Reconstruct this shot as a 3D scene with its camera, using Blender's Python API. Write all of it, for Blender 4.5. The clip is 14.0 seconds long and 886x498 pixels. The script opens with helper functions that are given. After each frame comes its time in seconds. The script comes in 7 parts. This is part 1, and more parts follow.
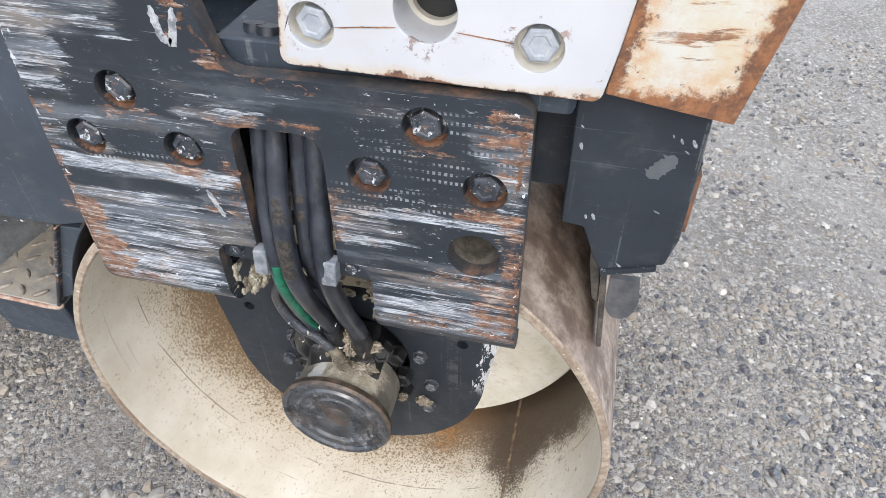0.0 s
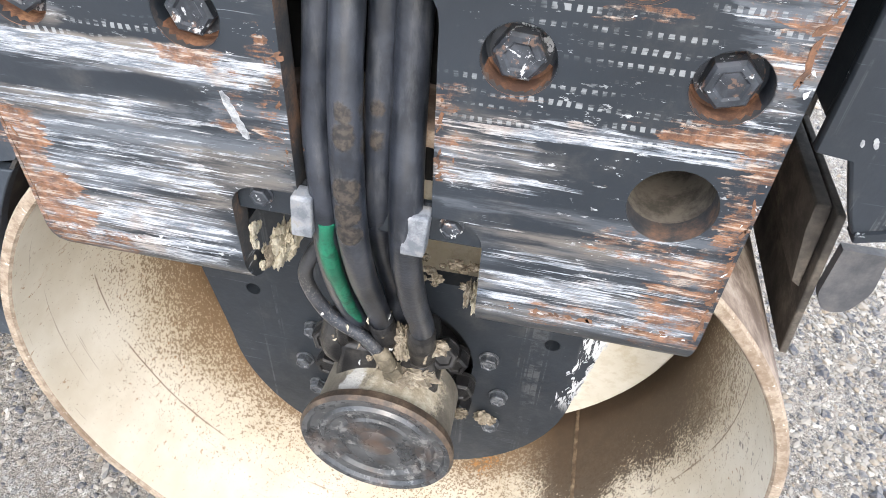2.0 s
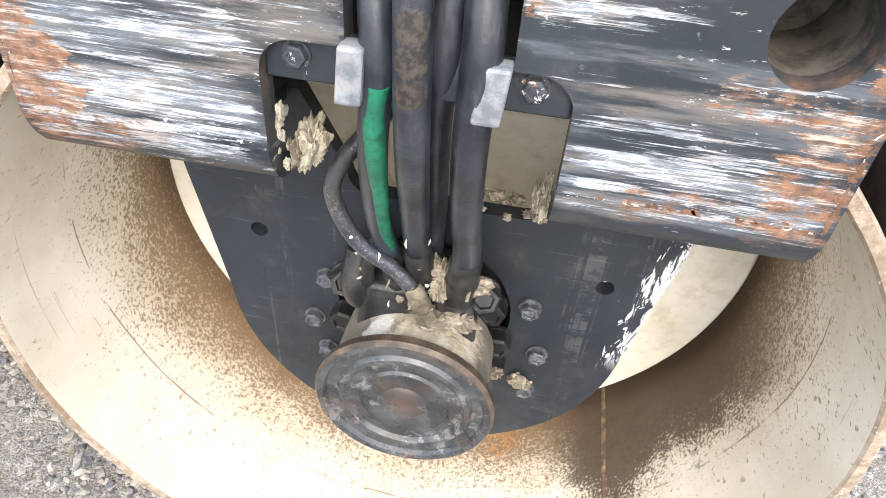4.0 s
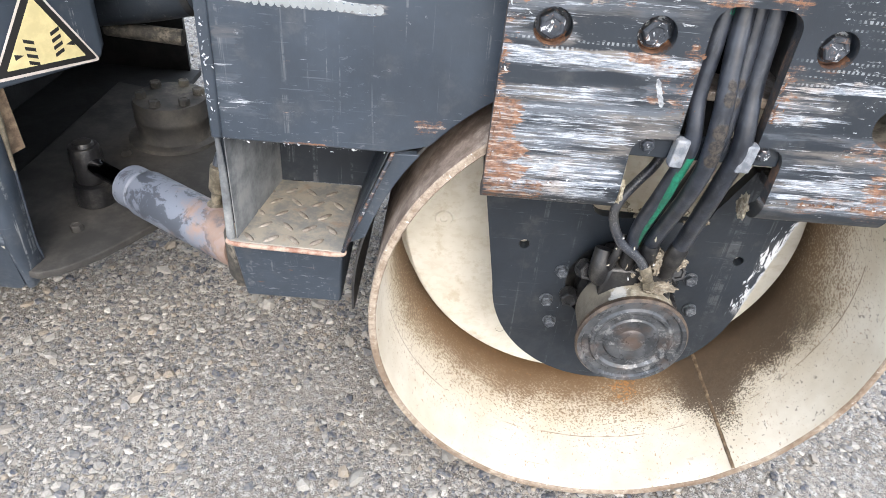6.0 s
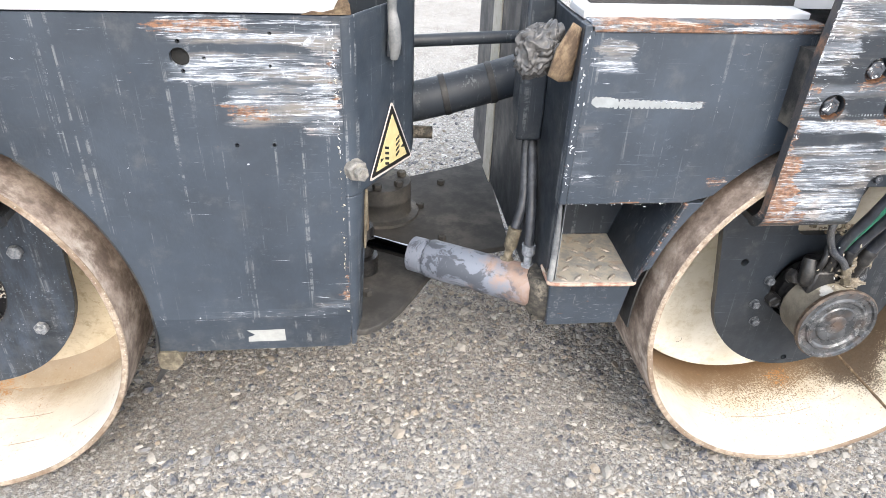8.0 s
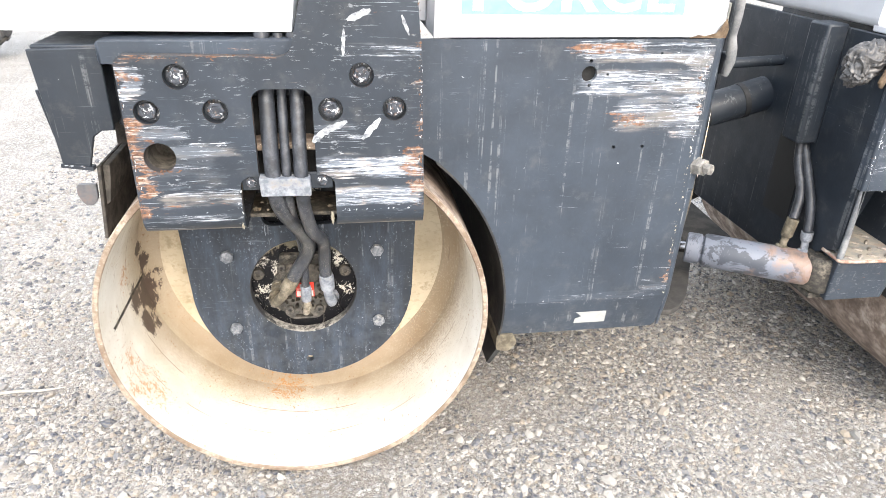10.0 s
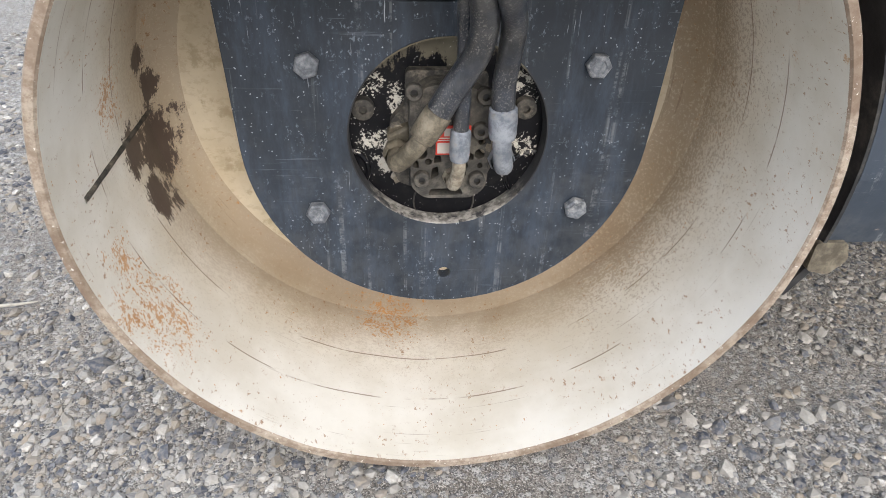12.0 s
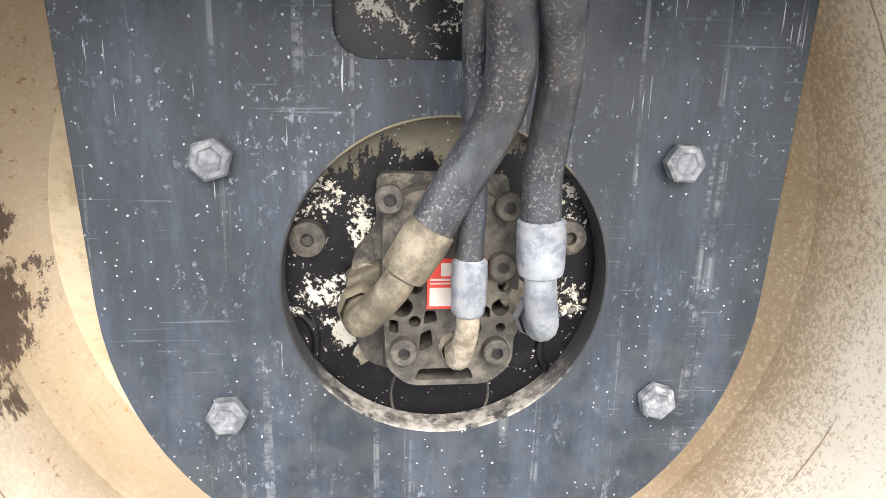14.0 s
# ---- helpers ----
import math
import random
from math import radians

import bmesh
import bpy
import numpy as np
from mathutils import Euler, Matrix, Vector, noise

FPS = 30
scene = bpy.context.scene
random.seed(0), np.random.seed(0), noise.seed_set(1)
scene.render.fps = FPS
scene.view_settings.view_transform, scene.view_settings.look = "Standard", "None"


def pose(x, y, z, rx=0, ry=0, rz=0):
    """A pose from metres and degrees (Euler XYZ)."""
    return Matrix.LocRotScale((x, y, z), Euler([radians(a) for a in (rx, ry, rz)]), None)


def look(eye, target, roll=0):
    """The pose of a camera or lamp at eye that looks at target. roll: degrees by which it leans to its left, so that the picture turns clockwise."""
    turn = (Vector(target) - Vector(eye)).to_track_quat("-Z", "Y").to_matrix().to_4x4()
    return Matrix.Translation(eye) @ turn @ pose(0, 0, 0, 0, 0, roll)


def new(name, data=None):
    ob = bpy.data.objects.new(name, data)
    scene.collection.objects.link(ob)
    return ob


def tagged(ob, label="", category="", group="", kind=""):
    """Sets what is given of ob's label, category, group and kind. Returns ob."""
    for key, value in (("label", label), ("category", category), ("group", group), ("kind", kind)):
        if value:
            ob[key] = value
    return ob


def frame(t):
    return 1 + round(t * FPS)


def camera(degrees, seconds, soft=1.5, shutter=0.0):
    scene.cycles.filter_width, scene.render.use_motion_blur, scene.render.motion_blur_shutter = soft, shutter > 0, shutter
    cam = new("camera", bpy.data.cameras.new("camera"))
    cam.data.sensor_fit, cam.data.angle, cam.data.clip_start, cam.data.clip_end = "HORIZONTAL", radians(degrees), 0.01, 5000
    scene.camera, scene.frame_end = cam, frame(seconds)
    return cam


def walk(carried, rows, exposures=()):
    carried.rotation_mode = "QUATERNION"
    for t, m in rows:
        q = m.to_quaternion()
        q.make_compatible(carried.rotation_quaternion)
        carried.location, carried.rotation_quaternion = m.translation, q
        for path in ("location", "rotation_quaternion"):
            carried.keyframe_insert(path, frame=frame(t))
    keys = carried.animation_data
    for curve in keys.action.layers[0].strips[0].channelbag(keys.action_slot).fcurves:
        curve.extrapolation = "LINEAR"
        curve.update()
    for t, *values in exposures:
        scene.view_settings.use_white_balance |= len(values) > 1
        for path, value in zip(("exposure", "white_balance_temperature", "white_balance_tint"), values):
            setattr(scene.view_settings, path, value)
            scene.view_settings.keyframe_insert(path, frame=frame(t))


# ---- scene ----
cam = camera(67.3, 14.0, 0.7)
PATH = [
    (0, (0.418, -0.672, 1.703), (0.05, 0.78, 0.377), -0.5),
    (0.5, (0.496, -0.543, 1.686), (-0.084, 0.868, 0.393), -0.4),
    (1, (0.471, -0.521, 1.666), (-0.213, 0.818, 0.348), -0.1),
    (1.5, (0.3, -0.525, 1.593), (-0.221, 0.901, 0.292), 1.7),
    (2, (0.18, -0.468, 1.425), (-0.073, 0.99, 0.079), 3.3),
    (2.2, (0.145, -0.436, 1.37), (-0.06, 1.082, 0.083), 4.0),
    (4.3, (0.082, -0.49, 1.239), (-0.09, 1.024, -0.056), 5.6),
    (4.5, (0.05, -0.558, 1.233), (-0.062, 0.971, -0.053), 7.1),
    (5, (-0.093, -0.749, 1.283), (-0.126, 0.793, 0.009), 7.2),
    (5.5, (-0.227, -0.928, 1.437), (-0.242, 0.62, 0.17), 6.8),
    (6, (-0.421, -0.991, 1.507), (-0.403, 0.616, 0.316), 5.1),
    (6.5, (-0.619, -1.022, 1.527), (-0.528, 0.603, 0.364), 4.7),
    (7, (-0.845, -1.116, 1.56), (-0.647, 0.511, 0.414), 4.5),
    (7.5, (-1.072, -1.248, 1.645), (-0.867, 0.433, 0.582), 3.9),
    (7.7, (-1.157, -1.279, 1.667), (-0.962, 0.408, 0.61), 2.9),
    (9.8, (-2.292, -1.604, 1.673), (-1.96, 0.166, 0.802), 1.2),
    (10, (-2.351, -1.546, 1.634), (-2.07, 0.214, 0.726), 1.5),
    (10.5, (-2.46, -1.276, 1.548), (-2.331, 0.433, 0.517), -0.6),
    (11, (-2.529, -1.037, 1.445), (-2.432, 0.615, 0.322), 0.7),
    (11.5, (-2.611, -0.84, 1.278), (-2.378, 0.776, 0.124), 4.4),
    (12, (-2.61, -0.692, 1.021), (-2.426, 0.957, -0.096), 2.2),
    (12.5, (-2.623, -0.643, 0.836), (-2.363, 1.08, -0.147), 3.9),
    (13, (-2.618, -0.535, 0.786), (-2.308, 1.267, -0.024), 3.5),
    (13.5, (-2.582, -0.401, 0.773), (-2.29, 1.457, 0.092), 2.1),
    (14, (-2.578, -0.317, 0.765), (-2.344, 1.601, 0.251), 1.4),
]
EXPOSURES = [(0, -0.1, 6350, 10), (0.5, -0.17, 6400, 10), (1.0, -0.15, 6400, 10), (1.5, 0.30, 6450, 10), (2.0, 0.45, 6550, 10), (4.5, 0.65, 6700, 10), (5.5, 0.38, 6500, 10), (6.5, 0.42, 6400, 10), (7.5, 0.5, 6550, 10), (9.8, 0.83, 6750, 10), (10.5, 0.53, 6750, 10), (11.0, 0.28, 6650, 10), (11.5, 0.07, 6600, 10), (12.0, -0.12, 6450, 10), (12.7, -0.24, 6350, 10), (13.2, 0.05, 6350, 10), (13.6, 0.5, 6300, 10), (14, 1.02, 6700, 10)]
walk(cam, [(t, look(eye, target, roll)) for t, eye, target, roll in PATH], EXPOSURES)

# ---- light: a bright overcast sky with a very soft sun ----
world = bpy.data.worlds.new("overcast_sky")
scene.world = world
world.use_nodes = True
wn = world.node_tree
sky = wn.nodes.new("ShaderNodeTexSky")
sky.sky_type, sky.sun_disc = "NISHITA", False
sky.sun_elevation, sky.sun_rotation = radians(38), radians(170)
sky.air_density, sky.dust_density, sky.ozone_density = 1.0, 6.0, 0.6
pale = wn.nodes.new("ShaderNodeMix")
pale.data_type = "RGBA"
pale.inputs[0].default_value = 0.65
pale.inputs[7].default_value = (8.6, 9.4, 10.6, 1)
wn.links.new(sky.outputs[0], pale.inputs[6])
back = wn.nodes["Background"]
wn.links.new(pale.outputs[2], back.inputs[0])
back.inputs[1].default_value = 0.29
sun = new("sun", bpy.data.lights.new("sun", "SUN"))
sun.data.energy, sun.data.angle, sun.data.color = 1.45, radians(22), (1.0, 0.965, 0.92)
sun.matrix_world = look((0.15, -6.0, 5.15), (-1.0, 0.5, 0))


# ---- materials ----
class Nodes:
    """A small wrapper that writes node trees in one line each."""

    def __init__(self, name):
        self.mat = bpy.data.materials.new(name)
        self.mat.use_nodes = True
        self.t = self.mat.node_tree
        self.bsdf = self.t.nodes["Principled BSDF"]
        self.p = self.t.nodes.new("ShaderNodeTexCoord").outputs["Object"]

    def put(self, sock, v):
        if isinstance(v, bpy.types.NodeSocket):
            self.t.links.new(v, sock)
        elif isinstance(v, tuple) and len(v) == 3 and len(sock.default_value) == 4:
            sock.default_value = (*v, 1)
        else:
            sock.default_value = v

    def math(self, op, a, b=0.0, c=0.0, clamp=False):
        n = self.t.nodes.new("ShaderNodeMath")
        n.operation, n.use_clamp = op, clamp
        for i, v in enumerate((a, b, c)):
            self.put(n.inputs[i], v)
        return n.outputs[0]

    def stretch(self, sx, sy, sz, off=(0, 0, 0), rot=(0, 0, 0)):
        n = self.t.nodes.new("ShaderNodeMapping")
        self.put(n.inputs[0], self.p)
        n.inputs["Location"].default_value = off
        n.inputs["Rotation"].default_value = rot
        n.inputs["Scale"].default_value = (sx, sy, sz)
        return n.outputs[0]

    def noise(self, scale, detail=4.0, rough=0.6, vec=None, warp=0.0):
        n = self.t.nodes.new("ShaderNodeTexNoise")
        self.put(n.inputs["Vector"], vec or self.p)
        n.inputs["Scale"].default_value, n.inputs["Detail"].default_value = scale, detail
        n.inputs["Roughness"].default_value, n.inputs["Distortion"].default_value = rough, warp
        return n.outputs[0]

    def cells(self, scale, feature="F1", vec=None, out=0):
        n = self.t.nodes.new("ShaderNodeTexVoronoi")
        n.feature = feature
        self.put(n.inputs["Vector"], vec or self.p)
        n.inputs["Scale"].default_value = scale
        return n.outputs[out]

    def frayed(self, scale, amount):
        """The object's place, shaken by fine noise, for ragged outlines."""
        n = self.t.nodes.new("ShaderNodeTexNoise")
        self.put(n.inputs["Vector"], self.p)
        n.inputs["Scale"].default_value, n.inputs["Detail"].default_value = scale, 4.0
        m = self.t.nodes.new("ShaderNodeVectorMath")
        m.operation = "MULTIPLY_ADD"
        self.put(m.inputs[0], n.outputs[1])
        m.inputs[1].default_value = (amount, amount, amount)
        self.put(m.inputs[2], self.p)
        return m.outputs[0]

    def step(self, v, lo, hi, a=0.0, b=1.0):
        n = self.t.nodes.new("ShaderNodeMapRange")
        n.interpolation_type = "SMOOTHSTEP"
        self.put(n.inputs[0], v)
        for i, x in enumerate((lo, hi, a, b)):
            n.inputs[i + 1].default_value = x
        return n.outputs[0]

    def mix(self, f, a, b):
        n = self.t.nodes.new("ShaderNodeMix")
        n.data_type = "RGBA"
        self.put(n.inputs[0], f)
        self.put(n.inputs[6], a)
        self.put(n.inputs[7], b)
        return n.outputs[2]

    def mul(self, *v):
        r = v[0]
        for x in v[1:]:
            r = self.math("MULTIPLY", r, x)
        return r

    def top(self, *v):
        r = v[0]
        for x in v[1:]:
            r = self.math("MAXIMUM", r, x)
        return r

    def xyz(self):
        n = self.t.nodes.new("ShaderNodeSeparateXYZ")
        self.put(n.inputs[0], self.p)
        return n.outputs

    def near(self, place, radius, soft, wobble=None):
        """1 inside a ball round place, with an edge that the wobble frays."""
        n = self.t.nodes.new("ShaderNodeVectorMath")
        n.operation = "DISTANCE"
        self.put(n.inputs[0], self.p)
        n.inputs[1].default_value = place
        d = n.outputs["Value"]
        if wobble is not None:
            d = self.math("MULTIPLY_ADD", self.math("SUBTRACT", wobble, 0.5), radius * 1.6, d)
        return self.step(d, radius - soft, radius, 1.0, 0.0)

    def bump(self, height, strength=0.3, dist=0.002, normal=None):
        n = self.t.nodes.new("ShaderNodeBump")
        n.inputs["Strength"].default_value, n.inputs["Distance"].default_value = strength, dist
        self.put(n.inputs["Height"], height)
        if normal is not None:
            self.put(n.inputs["Normal"], normal)
        return n.outputs[0]

    def done(self, colour, rough=0.6, metal=0.0, normal=None, spec=0.5):
        self.put(self.bsdf.inputs["Base Color"], colour)
        self.put(self.bsdf.inputs["Roughness"], rough)
        self.put(self.bsdf.inputs["Metallic"], metal)
        self.bsdf.inputs["Specular IOR Level"].default_value = spec
        if normal is not None:
            self.put(self.bsdf.inputs["Normal"], normal)
        return self.mat


SLATE = (0.0225, 0.0292, 0.0390)
PRIMER = (0.40, 0.43, 0.47)
RUST_A, RUST_B = (0.080, 0.041, 0.027), (0.25, 0.125, 0.068)


def rust(n):
    return n.mix(n.step(n.noise(60, 6, 0.7), 0.35, 0.65), RUST_A, RUST_B)


def slate_paint(name, zones=(), drips=0.0, dots=0.5, dust=0.3, rusty=(), dashes=(), hairs=0.4, loose=1.0, tone=1.0, flaked=None):
    """Dark slate machine paint. zones: (x, z, half width, half height, wear) of scrapes along the side; rusty: the same for rust;
    dashes: (x, z, half width, half height) of rows of short tyre-lug scuffs; drips run down, dots are stone chips;
    flaked: (x, z, lean, width) of a slanting edge from which the paint flakes in upright shreds."""
    n = Nodes(name)
    o = n.xyz()
    wob = n.math("SUBTRACT", n.noise(1.0, 5, 0.7, n.stretch(9, 9, 40)), 0.5)
    wx, wz = n.math("MULTIPLY_ADD", wob, 0.16, o[0]), n.math("MULTIPLY_ADD", n.math("SUBTRACT", n.noise(9, 4), 0.5), 0.03, o[2])

    def field(list_of):
        total = 0.0
        for x, z, hx, hz, w in list_of:
            a = n.step(n.math("ABSOLUTE", n.math("SUBTRACT", wx, x)), hx * 0.75, hx * 1.15, w, 0.0)
            b = n.step(n.math("ABSOLUTE", n.math("SUBTRACT", wz, z)), hz * 0.7, hz * 1.2, 1.0, 0.0)
            total = n.top(total, n.mul(a, b))
        return total

    c = n.mix(n.step(n.noise(3.0, 5, 0.65), 0.3, 0.75), tuple(v * 0.8 * tone for v in SLATE), tuple(v * 1.35 * tone for v in SLATE))
    c = n.mix(n.mul(n.step(n.noise(14, 6, 0.7), 0.52, 0.75), dust * 0.5), c, (0.20, 0.19, 0.17))
    worn, rusted = 0.0, 0.0
    hair = n.mul(n.step(n.noise(1.0, 3, 0.7, n.stretch(7, 7, 260, (4, 1, 2), (0, 0.10, 0))), 0.64, 0.68), n.step(n.noise(4.3), 0.45, 0.6))
    c = n.mix(n.mul(hair, hairs), c, PRIMER)
    if zones:
        fine = n.math("ADD", n.mul(n.noise(1.0, 5, 0.7, n.stretch(3.0, 3.0, 95, (9, 0, 2), (0, 0.03, 0))), 0.5), n.mul(n.noise(1.0, 6, 0.75, n.stretch(13, 13, 260, (2, 5, 1), (0, 0.06, 0))), 0.3))
        fine = n.math("ADD", fine, n.mul(n.noise(1.0, 4, 0.7, n.stretch(7, 7, 30, (1, 1, 4))), 0.26))
        fine = n.math("ADD", fine, n.mul(n.math("SUBTRACT", n.noise(1.0, 4, 0.65, n.stretch(24, 24, 560, (3, 8, 5), (0, 0.05, 0))), 0.5), 0.24))
        fine = n.math("SUBTRACT", fine, 0.03)
        zone = field(zones)
        smear = n.mul(n.step(zone, 0.1, 0.8), n.step(n.noise(1.0, 6, 0.7, n.stretch(3.5, 3.5, 34, (6, 6, 6), (0, 0.03, 0))), 0.42, 0.60))
        c = n.mix(n.mul(smear, 0.6), c, n.mix(n.step(n.noise(1.0, 4, 0.6, n.stretch(5, 5, 22)), 0.45, 0.62), (0.16, 0.18, 0.21), (0.25, 0.225, 0.20)))
        worn = n.step(n.math("MULTIPLY_ADD", zone, 0.158, fine), 0.615, 0.662)
        bare = n.mix(n.step(n.noise(1.0, 6, 0.8, n.stretch(20, 20, 240)), 0.40, 0.62), (0.10, 0.122, 0.155), (0.50, 0.53, 0.565))
        bare = n.mix(n.mul(n.step(n.noise(11, 5, 0.7), 0.52, 0.66), 0.5), bare, (0.33, 0.25, 0.19))
        c = n.mix(n.mul(worn, 0.92), c, bare)
        # short knocks and flaked spots
        scuff = n.mul(n.step(n.noise(1.0, 5, 0.75, n.stretch(38, 38, 130, (3, 3, 3), (0, 0.2, 0))), 0.605, 0.63), n.step(n.noise(5, 4), 0.46, 0.58))
        c = n.mix(n.mul(scuff, n.math("MULTIPLY_ADD", zone, 1 - loose, loose, clamp=True), 0.85), c, (0.46, 0.485, 0.51))
    if dashes:
        d = field([(*q, 1.0) for q in dashes])
        row = n.step(n.math("SINE", n.math("MULTIPLY", o[2], 2 * math.pi / 0.0125)), 0.15, 0.5)
        tick = n.step(n.math("SINE", n.math("MULTIPLY_ADD", o[0], 2 * math.pi / 0.0075, n.mul(n.noise(30), 9.0))), -0.2, 0.2)
        m = n.mul(d, row, tick, n.step(n.noise(1.0, 5, 0.7, n.stretch(14, 14, 90)), 0.46, 0.60))
        c = n.mix(n.mul(m, 0.42), c, (0.46, 0.49, 0.51))
    if drips:
        d = n.mul(n.step(n.noise(1.0, 4, 0.7, n.stretch(46, 46, 0.9, (0, 0, 0), (0, 0.10, 0))), 0.57, 0.64), n.step(n.noise(1.0, 6, 0.8, n.stretch(14, 14, 26)), 0.45, 0.56))
        c = n.mix(n.mul(d, drips), c, (0.34, 0.35, 0.35))
        tide = n.mul(n.step(n.math("MULTIPLY_ADD", n.math("SUBTRACT", n.noise(1.0, 5, 0.7, n.stretch(12, 12, 3)), 0.5), 0.25, o[2]), 0.47, 0.54, 1, 0), n.step(n.noise(30, 6), 0.42, 0.6))
        c = n.mix(n.mul(tide, drips, 0.3), c, (0.20, 0.20, 0.195))
    if dots:
        r = n.t.nodes.new("ShaderNodeTexWhiteNoise")
        r.noise_dimensions = "3D"
        fray = n.frayed(150, 0.016)
        n.put(r.inputs[0], n.cells(70, vec=fray, out=2))
        size = n.math("MULTIPLY_ADD", n.math("POWER", n.math("FRACT", n.mul(r.outputs[0], 731.0)), 2.5), 0.11 if dots <= 1 else 0.08, 0.03 if dots <= 1 else 0.022)
        sp = n.mul(n.math("LESS_THAN", n.cells(70, vec=fray), size), n.step(r.outputs[0], 0.965 - 0.030 * min(dots, 0.7), 0.970 - 0.030 * min(dots, 0.7)), n.step(n.noise(4.5, 5, 0.7), 0.42, 0.56, 0.15, 1.0))
        patch = n.mul(n.step(n.noise(22, 7, 0.75, warp=0.6), 0.71, 0.73), n.step(n.noise(3.3), 0.5, 0.62))
        c = n.mix(n.mul(n.top(sp, patch), 1.0 if dots <= 1 else 0.75), c, (0.44, 0.465, 0.49))
        if dots > 1:
            r2 = n.t.nodes.new("ShaderNodeTexWhiteNoise")
            fr = n.frayed(300, 0.003)
            n.put(r2.inputs[0], n.cells(210, vec=fr, out=2))
            tiny = n.mul(n.step(n.cells(210, vec=fr), 0.16, 0.30, 1, 0), n.step(r2.outputs[0], 0.92, 0.93), n.step(n.noise(9, 4), 0.40, 0.55))
            veil = n.mul(n.step(n.noise(1.0, 6, 0.75, n.stretch(16, 16, 4)), 0.40, 0.72), 0.24)
            c = n.mix(veil, c, (0.10, 0.135, 0.195))
            scrawl = n.mul(n.step(n.noise(1.0, 5, 0.75, n.stretch(120, 120, 85, (2, 7, 1))), 0.585, 0.64), n.step(n.noise(11, 4), 0.42, 0.6))
            c = n.mix(n.mul(scrawl, 0.6), c, (0.20, 0.23, 0.27))
            gouge = n.mul(n.step(n.noise(1.0, 3, 0.6, n.stretch(210, 210, 9, (1, 4, 1), (0, 0.12, 0))), 0.665, 0.69), n.step(n.noise(5.5), 0.5, 0.6))
            c = n.mix(n.mul(gouge, 0.7), c, (0.42, 0.45, 0.49))
            c = n.mix(n.mul(tiny, 0.6), c, (0.52, 0.55, 0.58))
    if flaked:
        fx, fz, lean, wide = flaked
        d = n.math("SUBTRACT", n.math("SUBTRACT", o[0], fx), n.mul(n.math("SUBTRACT", o[2], fz), lean))
        d = n.math("MULTIPLY_ADD", n.math("SUBTRACT", n.noise(11, 4), 0.5), wide * 1.1, d)
        shred = n.math("MULTIPLY_ADD", n.step(d, -wide, 0.0), 0.20, n.noise(1.0, 6, 0.75, n.stretch(95, 95, 17, (1, 2, 8), (0, 0.18, 0))))
        c = n.mix(n.mul(n.step(shred, 0.675, 0.695), n.step(d, -wide * 1.2, -wide * 0.7), n.step(o[2], 0.50, 0.56)), c, n.mix(n.noise(120, 3), (0.36, 0.38, 0.40), (0.60, 0.61, 0.62)))
    if rusty:
        f = n.math("ADD", n.mul(n.noise(1.0, 6, 0.75, n.stretch(6, 6, 70, (5, 2, 0), (0, 0.03, 0))), 0.55), n.mul(n.noise(34, 8, 0.75), 0.45))
        rusted = n.step(n.math("MULTIPLY_ADD", field(rusty), 0.16, f), 0.60, 0.68)
        c = n.mix(n.mul(rusted, 0.88), c, n.mix(n.mul(n.step(n.noise(1.0, 5, 0.7, n.stretch(20, 20, 180)), 0.50, 0.62), 0.75), rust(n), (0.46, 0.41, 0.36)))
    rough = n.math("MULTIPLY_ADD", rusted, 0.35, n.step(n.noise(9, 5), 0.3, 0.7, 0.36, 0.58))
    h = n.math("ADD", n.mul(n.math("ADD", worn, n.mul(rusted, 1.5)), 0.6), n.noise(100, 4))
    return n.done(c, rough, 0, n.bump(h, 0.3, 0.0014), 0.4)


def mirrored(rows, cx=-2.5):
    return [(cx - r[0], *r[1:]) for r in rows]


PLATE_Z = [(-0.24, 1.00, 0.13, 0.11, 0.75), (-0.24, 0.95, 0.12, 0.05, 0.95), (-0.20, 1.15, 0.16, 0.018, 0.95), (-0.30, 1.21, 0.06, 0.04, 0.6), (0.24, 1.14, 0.13, 0.010, 0.9),
           (0.15, 1.06, 0.06, 0.06, 0.5), (0.24, 1.00, 0.12, 0.07, 0.55), (0.24, 0.945, 0.12, 0.035, 0.85), (-0.05, 1.27, 0.07, 0.02, 0.55), (-0.31, 1.36, 0.045, 0.09, 0.8), (-0.31, 1.30, 0.05, 0.04, 0.8), (-0.16, 1.23, 0.12, 0.02, 0.45), (-0.33, 1.45, 0.03, 0.1, 0.9), (-0.24, 1.41, 0.09, 0.06, 0.75), (0.0, 1.30, 0.3, 0.02, 0.35), (0.33, 1.22, 0.04, 0.08, 0.6), (-0.08, 1.08, 0.05, 0.06, 0.6), (0.13, 1.10, 0.05, 0.05, 0.7), (-0.24, 1.08, 0.12, 0.03, 0.7)]
